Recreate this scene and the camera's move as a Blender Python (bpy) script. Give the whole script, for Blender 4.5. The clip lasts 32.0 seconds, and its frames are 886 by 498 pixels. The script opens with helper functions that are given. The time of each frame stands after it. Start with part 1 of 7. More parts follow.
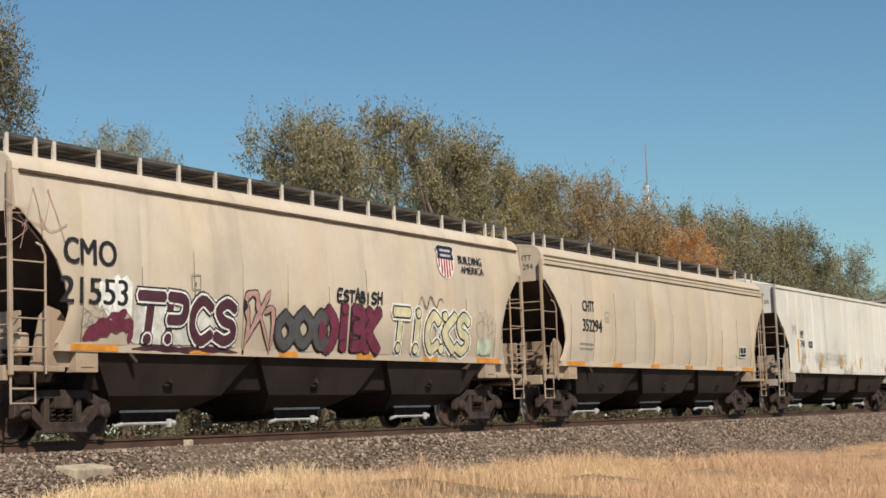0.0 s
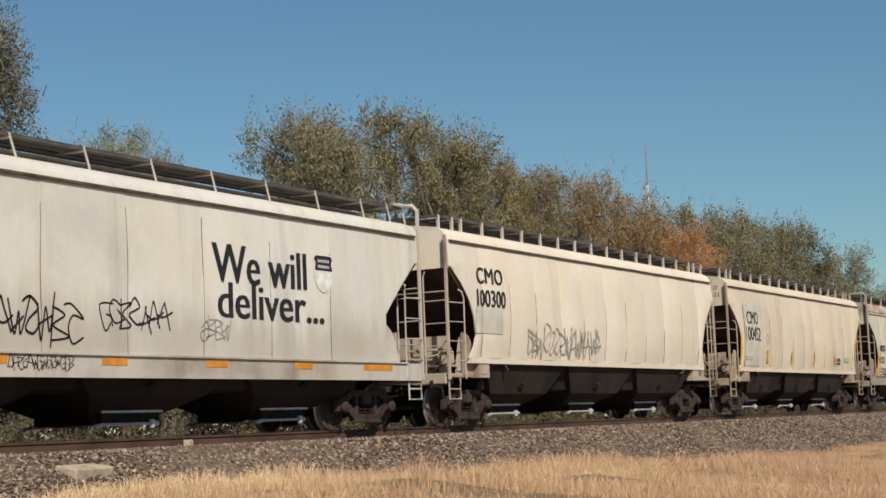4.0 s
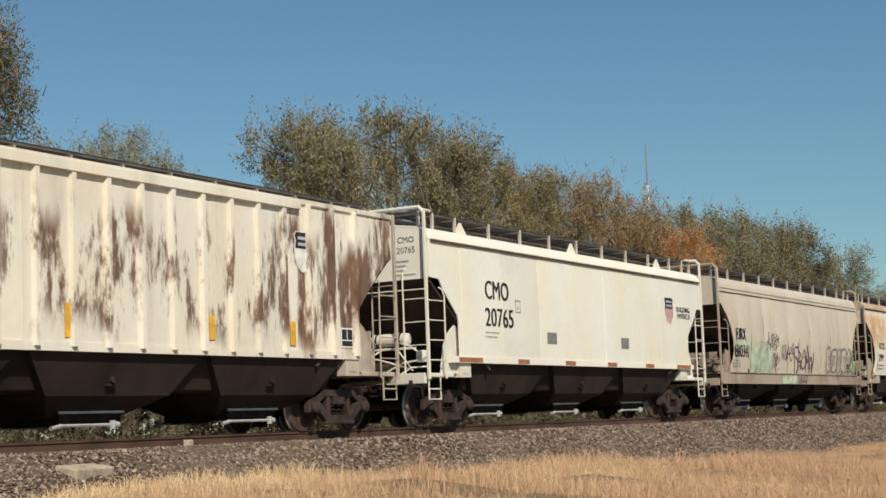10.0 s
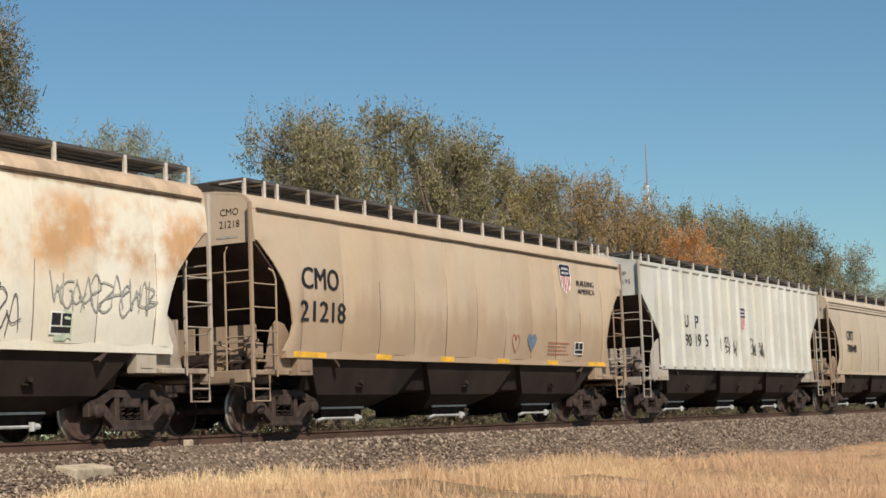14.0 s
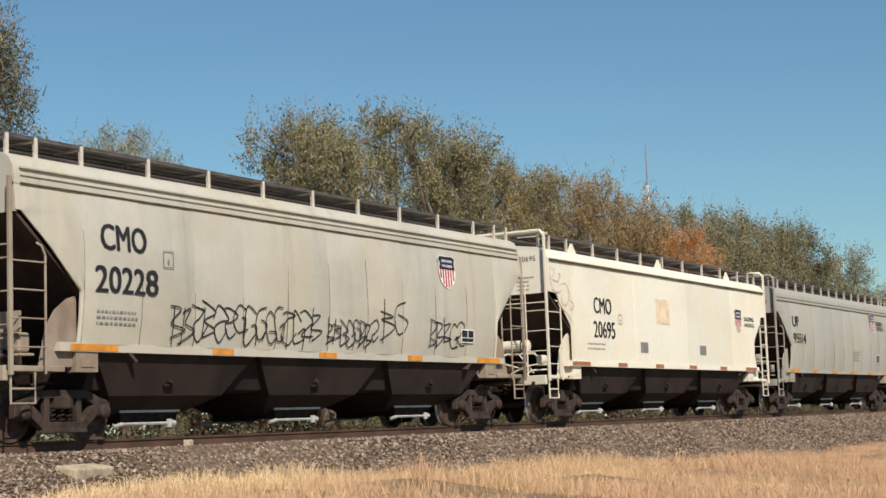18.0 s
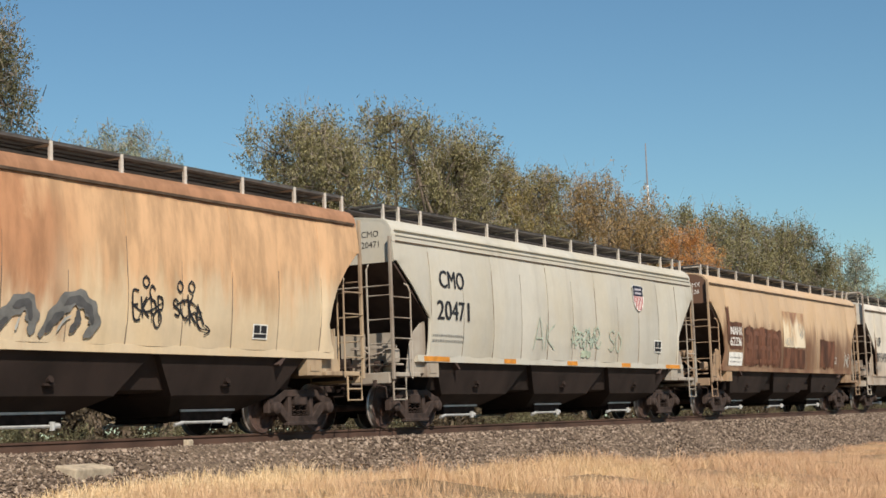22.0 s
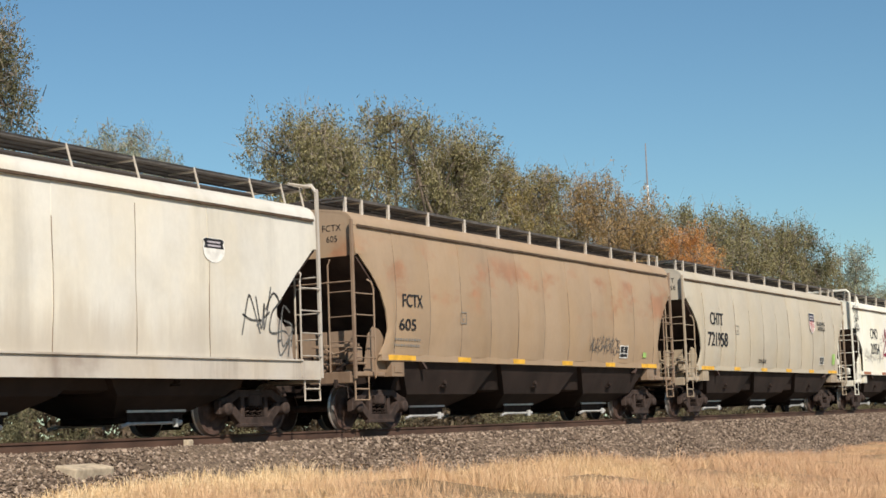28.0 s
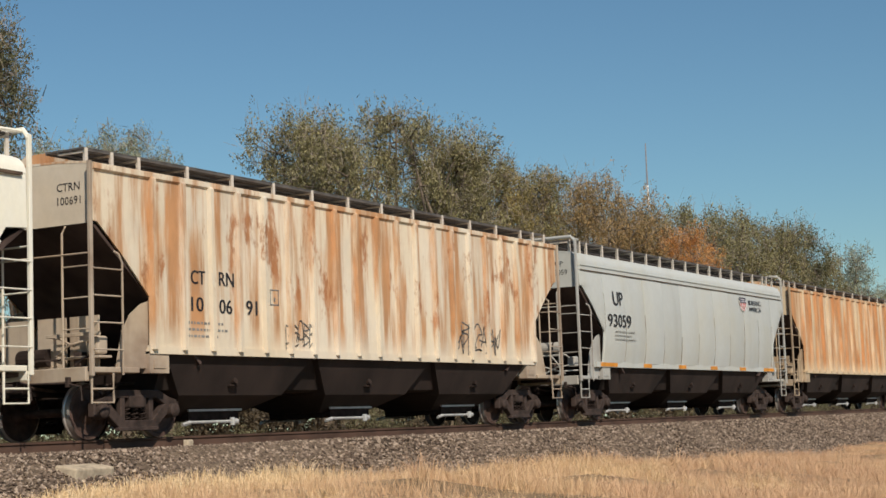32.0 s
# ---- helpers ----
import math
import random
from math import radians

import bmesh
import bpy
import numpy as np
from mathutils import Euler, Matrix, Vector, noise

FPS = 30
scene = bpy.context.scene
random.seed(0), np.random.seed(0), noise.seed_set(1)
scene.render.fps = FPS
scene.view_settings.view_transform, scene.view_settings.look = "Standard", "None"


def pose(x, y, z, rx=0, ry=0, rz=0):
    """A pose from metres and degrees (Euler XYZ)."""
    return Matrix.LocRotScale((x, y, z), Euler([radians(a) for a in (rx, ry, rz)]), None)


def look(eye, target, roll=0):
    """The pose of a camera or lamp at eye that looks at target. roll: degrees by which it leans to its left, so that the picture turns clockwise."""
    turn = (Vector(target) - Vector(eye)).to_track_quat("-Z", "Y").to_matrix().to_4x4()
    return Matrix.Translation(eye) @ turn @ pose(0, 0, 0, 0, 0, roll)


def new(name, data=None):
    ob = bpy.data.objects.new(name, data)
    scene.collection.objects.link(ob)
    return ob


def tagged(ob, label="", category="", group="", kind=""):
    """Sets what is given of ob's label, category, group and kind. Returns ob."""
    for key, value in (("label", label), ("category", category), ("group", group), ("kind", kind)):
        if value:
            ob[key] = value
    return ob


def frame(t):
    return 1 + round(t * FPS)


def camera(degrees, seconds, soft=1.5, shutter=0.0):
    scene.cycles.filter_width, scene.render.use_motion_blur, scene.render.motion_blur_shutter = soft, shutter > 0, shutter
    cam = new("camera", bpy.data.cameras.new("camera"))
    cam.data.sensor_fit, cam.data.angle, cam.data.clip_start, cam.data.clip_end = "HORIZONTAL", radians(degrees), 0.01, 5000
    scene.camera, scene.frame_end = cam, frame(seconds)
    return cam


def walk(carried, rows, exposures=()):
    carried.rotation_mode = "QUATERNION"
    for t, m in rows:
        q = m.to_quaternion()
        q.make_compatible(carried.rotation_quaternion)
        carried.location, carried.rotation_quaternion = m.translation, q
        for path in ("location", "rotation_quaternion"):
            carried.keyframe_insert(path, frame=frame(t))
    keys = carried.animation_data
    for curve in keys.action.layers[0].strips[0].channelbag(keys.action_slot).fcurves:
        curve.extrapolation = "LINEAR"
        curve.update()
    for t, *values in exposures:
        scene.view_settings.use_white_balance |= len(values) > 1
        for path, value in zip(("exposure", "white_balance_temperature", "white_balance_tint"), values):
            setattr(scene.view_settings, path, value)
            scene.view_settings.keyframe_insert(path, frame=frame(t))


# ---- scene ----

# ================= camera =================
cam = camera(30.77, 32.0, soft=1.6)
EYE = pose(0.0, -18.771, 0.041, 96.206, 2.162, -60.503)
walk(cam, [(0.0, EYE), (32.0, EYE)], exposures=[(0, .05), (1, .05), (2, 0), (3, -.16), (6, -.17), (7, -.08), (8, .08), (9, .1), (10, -.15), (11, -.2), (12, -.14), (13, -.02), (14, .07), (15, .12), (18, .1), (19, .08), (20, .02), (21, .18), (22, .13), (23, .1), (24, .12), (25, .12), (26, .2), (29, .2), (30, .02), (31, -.24), (32, -.08)])

# ================= sky and sun =================
SUN_EL, SUN_AZ = radians(40), math.atan2(-0.62, -0.785)
SUN_DIR = Vector((math.sin(SUN_AZ) * math.cos(SUN_EL), math.cos(SUN_AZ) * math.cos(SUN_EL), math.sin(SUN_EL)))
world = bpy.data.worlds.new("sky")
scene.world = world
world.use_nodes = True
sky = world.node_tree.nodes.new("ShaderNodeTexSky")
sky.sky_type, sky.sun_disc = "NISHITA", False
sky.sun_elevation, sky.sun_rotation = SUN_EL, SUN_AZ
sky.altitude, sky.air_density, sky.dust_density, sky.ozone_density = 200, 1.15, 0.2, 0.35
tint = world.node_tree.nodes.new("ShaderNodeMix")
tint.data_type, tint.blend_type = "RGBA", "MULTIPLY"
tint.inputs[0].default_value, tint.inputs[7].default_value = 1.0, (0.685, 0.97, 1.125, 1)
world.node_tree.links.new(sky.outputs[0], tint.inputs[6])
world.node_tree.links.new(tint.outputs[2], world.node_tree.nodes["Background"].inputs[0])
world.node_tree.nodes["Background"].inputs[1].default_value = 0.071
sun_data = bpy.data.lights.new("sun", "SUN")
sun_data.energy, sun_data.angle, sun_data.color = 5.05, radians(0.6), (0.985, 0.88, 0.745)
sun = new("sun", sun_data)
sun.matrix_world = look(SUN_DIR * 60, (0, 0, 0))
scene.view_settings.exposure = 0.0

# ================= how the train runs =================


def gone(t):
    """Metres that the train has moved by t seconds: about 15 m/s, very slightly gaining."""
    return 15.0 * t + 0.0132 * (t - 6.9) ** 2 - 0.0132 * 6.9 ** 2


# ================= materials =================


class Net:
    """A small helper to wire a Principled material."""

    def __init__(self, name, rough=0.6, metal=0.0, spec=0.3):
        self.mat = bpy.data.materials.new(name)
        self.mat.use_nodes = True
        self.t = self.mat.node_tree
        self.b = self.t.nodes["Principled BSDF"]
        self.b.inputs["Roughness"].default_value = rough
        self.b.inputs["Metallic"].default_value = metal
        self.b.inputs["Specular IOR Level"].default_value = spec
        self.co = None

    def link(self, a, b):
        self.t.links.new(a, b)

    def coords(self, scale=(1, 1, 1), offset=(0, 0, 0)):
        if self.co is None:
            self.co = self.t.nodes.new("ShaderNodeTexCoord")
        m = self.t.nodes.new("ShaderNodeMapping")
        m.inputs["Scale"].default_value, m.inputs["Location"].default_value = scale, offset
        self.link(self.co.outputs["Object"], m.inputs[0])
        return m.outputs[0]

    def noise(self, scale, detail=4.0, rough=0.55, stretch=(1, 1, 1), seed=0.0):
        n = self.t.nodes.new("ShaderNodeTexNoise")
        n.inputs["Scale"].default_value, n.inputs["Detail"].default_value, n.inputs["Roughness"].default_value = scale, detail, rough
        self.link(self.coords(stretch, (seed * 3.7, seed * 1.9, seed * 2.3)), n.inputs["Vector"])
        return n.outputs["Fac"]

    def ramp(self, value, lo, hi, a=0.0, b=1.0):
        n = self.t.nodes.new("ShaderNodeMapRange")
        n.interpolation_type = "SMOOTHSTEP"
        for k, v in (("From Min", lo), ("From Max", hi), ("To Min", a), ("To Max", b)):
            n.inputs[k].default_value = v
        self.link(value, n.inputs["Value"])
        return n.outputs["Result"]

    def math(self, op, a, b):
        n = self.t.nodes.new("ShaderNodeMath")
        n.operation = op
        for i, v in enumerate((a, b)):
            if isinstance(v, (int, float)):
                n.inputs[i].default_value = v
            else:
                self.link(v, n.inputs[i])
        return n.outputs[0]

    def axis(self, i):
        s = self.t.nodes.new("ShaderNodeSeparateXYZ")
        self.link(self.coords(), s.inputs[0])
        return s.outputs[i]

    def mix(self, fac, a, b, mode="MIX"):
        n = self.t.nodes.new("ShaderNodeMix")
        n.data_type, n.blend_type = "RGBA", mode
        for sock, v in ((n.inputs[0], fac), (n.inputs[6], a), (n.inputs[7], b)):
            if isinstance(v, (int, float)):
                sock.default_value = v
            elif isinstance(v, tuple):
                sock.default_value = (*v[:3], 1)
            else:
                self.link(v, sock)
        return n.outputs[2]

    def colour(self, c):
        if isinstance(c, tuple):
            self.b.inputs["Base Color"].default_value = (*c, 1)
        else:
            self.link(c, self.b.inputs["Base Color"])

    def bump(self, h, strength=0.2, dist=0.02):
        n = self.t.nodes.new("ShaderNodeBump")
        n.inputs["Strength"].default_value, n.inputs["Distance"].default_value = strength, dist
        self.link(h, n.inputs["Height"])
        self.link(n.outputs[0], self.b.inputs["Normal"])

    def island(self):
        return self.t.nodes.new("ShaderNodeNewGeometry").outputs["Random Per Island"]

    def random(self):
        return self.t.nodes.new("ShaderNodeObjectInfo").outputs["Random"]


def plain(name, c, rough=0.6, metal=0.0, var=0.25, scale=6.0, stretch=(1, 1, 1), bump=0.0):
    """A surface of one colour with grain and stains."""
    n = Net(name, rough, metal)
    dark = tuple(v * (1 - var) for v in c)
    light = tuple(min(1, v * (1 + var * 0.6)) for v in c)
    n.colour(n.mix(n.ramp(n.noise(scale, 6, stretch=stretch), 0.3, 0.7), dark, light))
    if bump:
        n.bump(n.noise(scale * 4, 3), bump)
    return n.mat


def shade(c, k):
    return tuple(v * k for v in c)


RUST, RUST_DARK, GRIME = (0.36, 0.15, 0.06), (0.075, 0.028, 0.018), (0.20, 0.165, 0.125)


def car_paint(seed, base, streak=0.35, rust=0.0, rust_z=(1.0, 5.0), rust_scale=0.8, rust_stretch=(1, 1, 0.7), rust_colour=RUST, dust=0.25, dust_colour=GRIME, rust_mix=0.88, layers=(), foot=None):
    """Weathered car paint: runs of grime down the sheets, dust in blotches, and rust between two heights."""
    n = Net("car_paint", 0.55, 0.0, 0.25)
    run = n.ramp(n.noise(1.0, 5, 0.6, (1.6, 1.6, 0.12), seed), 0.50, 0.78)
    blot = n.ramp(n.noise(0.45, 5, 0.6, (1, 1, 1.3), seed + 4), 0.42, 0.75)
    c = n.mix(n.math("MULTIPLY", blot, dust), base, dust_colour)
    warm = n.ramp(n.noise(0.55, 4, 0.6, (1.2, 1, 0.7), seed + 13), 0.38, 0.66)
    c = n.mix(n.math("MULTIPLY", warm, 0.5), c, tuple(v * k for v, k in zip(base, (1.0, 0.93, 0.80))))
    c = n.mix(n.math("MULTIPLY", run, streak), c, shade(dust_colour, 0.8))
    fine = n.ramp(n.noise(9, 6, 0.7, (1, 1, 0.6), seed + 1), 0.35, 0.7, 0.965, 1.02)
    fine = n.math("MULTIPLY", fine, n.ramp(n.random(), 0.0, 1.0, 0.94, 1.04))
    fc = n.t.nodes.new("ShaderNodeCombineColor")
    for i in range(3):
        n.link(fine, fc.inputs[i])
    c = n.mix(1.0, c, fc.outputs[0], "MULTIPLY")
    if rust:
        z = n.axis(2)
        band = n.math("MULTIPLY", n.ramp(z, rust_z[0] - 0.35, rust_z[0] + 0.35), n.ramp(z, rust_z[1] - 0.25, rust_z[1] + 0.25, 1.0, 0.0))
        spots = n.noise(rust_scale, 7, 0.62, rust_stretch, seed + 9)
        m = n.math("MULTIPLY", n.ramp(spots, 0.62 - 0.32 * rust, 0.74 - 0.2 * rust), band)
        tone = n.mix(n.ramp(n.noise(2.2, 6, 0.6, (1, 1, 0.4), seed + 2), 0.35, 0.7), rust_colour, shade(rust_colour, 1.45))
        c = n.mix(n.math("MULTIPLY", m, rust_mix), c, tone)
    for i, (much, x0, x1, z0, z1, scale, stretch, colour, soft) in enumerate(layers):
        x, z = n.axis(0), n.axis(2)
        edge = n.ramp(n.noise(1.1, 5, 0.6, (1.4, 1, 0.25), seed + 21 + i), 0.3, 0.7, -0.5, 0.5)
        zz = n.math("ADD", z, n.math("MULTIPLY", edge, soft * 2))
        band = n.math("MULTIPLY", n.ramp(zz, z0 - soft, z0 + soft), n.ramp(zz, z1 - soft, z1 + soft, 1.0, 0.0))
        band = n.math("MULTIPLY", band, n.math("MULTIPLY", n.ramp(x, x0 - 0.5, x0 + 0.5), n.ramp(x, x1 - 0.7, x1 + 0.7, 1.0, 0.0)))
        spots = n.ramp(n.noise(scale, 9, 0.70, stretch, seed + 31 + i * 3), 0.66 - 0.4 * much, 0.73 - 0.34 * much)
        tone = n.mix(n.ramp(n.noise(2.4, 6, 0.65, (1.2, 1, 0.3), seed + 51 + i), 0.3, 0.7), shade(colour, 0.75), shade(colour, 1.25))
        c = n.mix(n.math("MULTIPLY", n.math("MULTIPLY", spots, band), 0.92), c, tone)
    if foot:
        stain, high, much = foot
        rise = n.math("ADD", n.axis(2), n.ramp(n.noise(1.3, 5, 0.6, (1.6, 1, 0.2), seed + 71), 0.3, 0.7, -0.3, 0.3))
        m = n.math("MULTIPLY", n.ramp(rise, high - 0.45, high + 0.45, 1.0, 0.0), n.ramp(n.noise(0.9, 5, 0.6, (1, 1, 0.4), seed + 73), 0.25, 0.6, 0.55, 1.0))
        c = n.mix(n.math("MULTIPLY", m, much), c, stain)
    n.colour(c)
    n.bump(n.noise(1.1, 3, 0.5, (1, 1, 0.5), seed), 0.12, 0.02)
    return n.mat


def end_dirt(seed, base, share=0.38):
    """The brown dirt that the wheels throw over the ends and ladders."""
    return car_paint(seed + 40, tuple((1 - share) * v + share * g for v, g in zip(base, (0.21, 0.14, 0.10))), streak=1.5 * share, dust=2 * share, dust_colour=(0.17, 0.105, 0.072))


# undersides: grime, plus the shade below the body painted into these dark colours
M_UNDER = plain("underframe_grime_shade", (0.021, 0.0148, 0.013), 0.85, var=0.45, scale=1.6)
M_SLOPE = plain("slope_sheet_grime_shade", (0.07, 0.049, 0.043), 0.9, var=0.4, scale=1.2)
M_BAY = plain("hopper_bay_dust_shade", (0.029, 0.0195, 0.0165), 0.85, var=0.45, scale=1.1, stretch=(1, 1, 0.5))
M_TRUCK = plain("cast_steel_dusty", (0.050, 0.034, 0.0285), 0.8, var=0.5, scale=5, bump=0.3)
M_TRUCK_DARK = plain("cast_steel_dark", (0.03, 0.021, 0.018), 0.85, var=0.4, scale=5)
M_WHEEL = plain("wheel_rust_brown", (0.085, 0.052, 0.042), 0.7, var=0.4, scale=6)
M_TREAD = plain("wheel_tread_polished", (0.5, 0.46, 0.43), 0.35, 0.6, var=0.15, scale=8)
M_GALV = plain("galvanised_steel", (0.5, 0.5, 0.49), 0.45, 0.25, var=0.2, scale=6)
M_HATCH = plain("hatch_dark", (0.06, 0.05, 0.043), 0.8, var=0.4, scale=2)
M_GRATE = plain("running_board_steel", (0.12, 0.11, 0.103), 0.65, 0.1, var=0.3, scale=4)
M_SEAM = plain("seam_grime", (0.23, 0.18, 0.135), 0.8, var=0.4, scale=4, stretch=(1, 1, 0.4))
# brown shadow line of the eave ledge, put into the flange colour
M_TRIM = plain("eave_shade", (0.095, 0.064, 0.044), 0.8, var=0.4, scale=3)
for m in (M_UNDER, M_SLOPE, M_TRUCK_DARK):
    m.node_tree.nodes["Principled BSDF"].inputs["Specular IOR Level"].default_value = 0.1
M_POST = plain("bracket_paint_pale", (0.54, 0.49, 0.43), 0.6, var=0.3, scale=3)
M_RUBBER = plain("air_hose_rubber", (0.02, 0.02, 0.02), 0.7)
INK = {
    "black": (0.022, 0.022, 0.026), "white": (0.78, 0.77, 0.73), "blue": (0.02, 0.022, 0.042), "crimson": (0.22, 0.012, 0.045), "maroon": (0.15, 0.03, 0.055), "faint": (0.60, 0.59, 0.54), "dim": (0.36, 0.355, 0.33), "slateblue": (0.14, 0.19, 0.26), "dark": (0.05, 0.04, 0.045),
    "red": (0.33, 0.09, 0.06), "slate": (0.085, 0.085, 0.088), "cream": (0.62, 0.57, 0.36), "pink": (0.42, 0.25, 0.22), "grey": (0.16, 0.16, 0.155), "purple": (0.075, 0.03, 0.085),
    "green": (0.42, 0.485, 0.395), "bluewash": (0.20, 0.22, 0.28), "ochre": (0.48, 0.34, 0.22), "violet": (0.09, 0.07, 0.16), "mauve": (0.33, 0.2, 0.22), "brown": (0.14, 0.07, 0.035), "pale": (0.45, 0.45, 0.42), "orange": (0.62, 0.25, 0.035),
    "rustred": (0.36, 0.15, 0.08), "shieldred": (0.42, 0.03, 0.04), "leafgreen": (0.36, 0.60, 0.18), "signgrey": (0.22, 0.22, 0.21), "yellow": (0.75, 0.42, 0.05), "plum": (0.075, 0.028, 0.04), "wine": (0.155, 0.03, 0.058), "royal": (0.05, 0.075, 0.135), "sage": (0.29, 0.29, 0.22), "lilac": (0.45, 0.42, 0.46), "rustbrown": (0.165, 0.07, 0.042),
}
M_INK = {k: plain("paint_" + k, v, 0.55, var=0.22, scale=5) for k, v in INK.items()}

# ================= mesh helpers =================


def part(name, data, material, parent, label="", at=None):
    """Links a bmesh or a mesh as ONE mesh object under a thing or a part."""
    if isinstance(data, bmesh.types.BMesh):
        me = bpy.data.meshes.new(name)
        data.to_mesh(me)
        data.free()
    else:
        me = data
    if material is not None and not me.materials:
        me.materials.append(material)
    ob = new(name, me)
    ob.parent = parent
    if at is not None:
        ob.matrix_basis = at
    if label:
        ob["label"] = label
    return ob


def pydata(name, verts, faces, material=None, smooth=False):
    me = bpy.data.meshes.new(name)
    me.from_pydata(verts, [], faces)
    if material:
        me.materials.append(material)
    if smooth:
        me.shade_smooth()
        me.set_sharp_from_angle(angle=radians(38))
    me.update()
    return me


def add_box(bm, x0, x1, y0, y1, z0, z1):
    v = [bm.verts.new((x, y, z)) for x in (x0, x1) for y in (y0, y1) for z in (z0, z1)]
    for a in ((0, 1, 3, 2), (4, 6, 7, 5), (0, 4, 5, 1), (2, 3, 7, 6), (0, 2, 6, 4), (1, 5, 7, 3)):
        bm.faces.new([v[i] for i in a])


def box(x0, x1, y0, y1, z0, z1, bevel=0.0):
    bm = bmesh.new()
    add_box(bm, min(x0, x1), max(x0, x1), min(y0, y1), max(y0, y1), min(z0, z1), max(z0, z1))
    if bevel:
        bmesh.ops.bevel(bm, geom=bm.edges[:], offset=bevel, segments=2, affect="EDGES", profile=0.5)
    return bm


def add_tube(bm, path, r, sides=6):
    """A round bar along a path of points."""
    rings = []
    for i, p in enumerate(path):
        p = Vector(p)
        d = (Vector(path[min(i + 1, len(path) - 1)]) - Vector(path[max(i - 1, 0)])).normalized()
        u = d.cross(Vector((0, 0, 1)) if abs(d.z) < 0.9 else Vector((1, 0, 0))).normalized()
        w = d.cross(u)
        rr = r[i] if isinstance(r, (list, tuple)) else r
        rings.append([bm.verts.new(p + (u * math.cos(a) + w * math.sin(a)) * rr) for a in [2 * math.pi * k / sides for k in range(sides)]])
    for a, b in zip(rings, rings[1:]):
        for k in range(sides):
            bm.faces.new((a[k], a[(k + 1) % sides], b[(k + 1) % sides], b[k]))
    bm.faces.new(rings[0][::-1])
    bm.faces.new(rings[-1])


def tube(path, r, sides=6):
    bm = bmesh.new()
    add_tube(bm, path, r, sides)
    return bm


def add_prism(bm, outline, y0, y1):
    """An outline of (x, z) pushed from y0 to y1."""
    a = [bm.verts.new((x, y0, z)) for x, z in outline]
    b = [bm.verts.new((x, y1, z)) for x, z in outline]
    bm.faces.new(a)
    bm.faces.new(b[::-1])
    for i in range(len(outline)):
        j = (i + 1) % len(outline)
        bm.faces.new((a[j], a[i], b[i], b[j]))


def add_cross(bm, outline, x0, x1):
    """An outline of (y, z) pushed from x0 to x1."""
    a = [bm.verts.new((x0, y, z)) for y, z in outline]
    b = [bm.verts.new((x1, y, z)) for y, z in outline]
    bm.faces.new(a)
    bm.faces.new(b[::-1])
    for i in range(len(outline)):
        j = (i + 1) % len(outline)
        bm.faces.new((a[j], a[i], b[i], b[j]))


def prism(outline, y0, y1):
    bm = bmesh.new()
    add_prism(bm, outline, y0, y1)
    bmesh.ops.recalc_face_normals(bm, faces=bm.faces)
    return bm


def cross(outline, x0, x1):
    bm = bmesh.new()
    add_cross(bm, outline, x0, x1)
    bmesh.ops.recalc_face_normals(bm, faces=bm.faces)
    return bm


def grid_slab(name, X, Y, Z, depth, material, smooth=True):
    """A curved sheet with a thickness: Y is the outer face, the inner one lies depth further in."""
    nz, nx = X.shape
    n = nz * nx
    verts = np.concatenate([np.stack([X, Y, Z], -1).reshape(-1, 3), np.stack([X, Y + depth, Z], -1).reshape(-1, 3)])
    faces = []
    for i in range(nz - 1):
        for j in range(nx - 1):
            a = i * nx + j
            faces.append((a, a + 1, a + nx + 1, a + nx))
            faces.append((n + a, n + a + nx, n + a + nx + 1, n + a + 1))
    rim = [j for j in range(nx)] + [i * nx + nx - 1 for i in range(1, nz)] + [(nz - 1) * nx + j for j in range(nx - 2, -1, -1)] + [i * nx for i in range(nz - 2, 0, -1)]
    for a, b in zip(rim, rim[1:] + rim[:1]):
        faces.append((b, a, n + a, n + b))
    return pydata(name, verts.tolist(), faces, material, smooth)


def lathe(profile, sides=36, axis_y=0.0):
    """Turns a profile of (y, r) round the y axis."""
    verts, faces = [], []
    for y, r in profile:
        for k in range(sides):
            a = 2 * math.pi * k / sides
            verts.append((r * math.cos(a), y, r * math.sin(a)))
    for i in range(len(profile) - 1):
        for k in range(sides):
            j = (k + 1) % sides
            faces.append((i * sides + k, i * sides + j, (i + 1) * sides + j, (i + 1) * sides + k))
    return verts, faces

# ================= running gear, shared by all cars =================
WHEEL_R, AXLE = 0.457, 0.89


def make_wheelset():
    half = [(0.0, 0.07), (0.60, 0.08), (0.66, 0.14), (0.70, 0.15), (0.73, 0.16), (0.745, 0.33), (0.70, 0.40), (0.68, 0.44), (0.69, 0.482), (0.715, 0.482), (0.73, 0.457), (0.825, 0.452), (0.83, 0.39), (0.79, 0.36), (0.775, 0.2), (0.82, 0.13), (0.83, 0.0)]
    prof = [(-y, r) for y, r in half[::-1]] + half[1:]
    v, f = lathe(prof, 40)
    me = pydata("wheelset", v, f, M_WHEEL, True)
    me.materials.append(M_TREAD)
    for p in me.polygons:
        c = p.center
        r = math.hypot(c.x, c.z)
        if r > 0.44 or (r > 0.425 and abs(c.y) > 0.8):
            p.material_index = 1
    return me


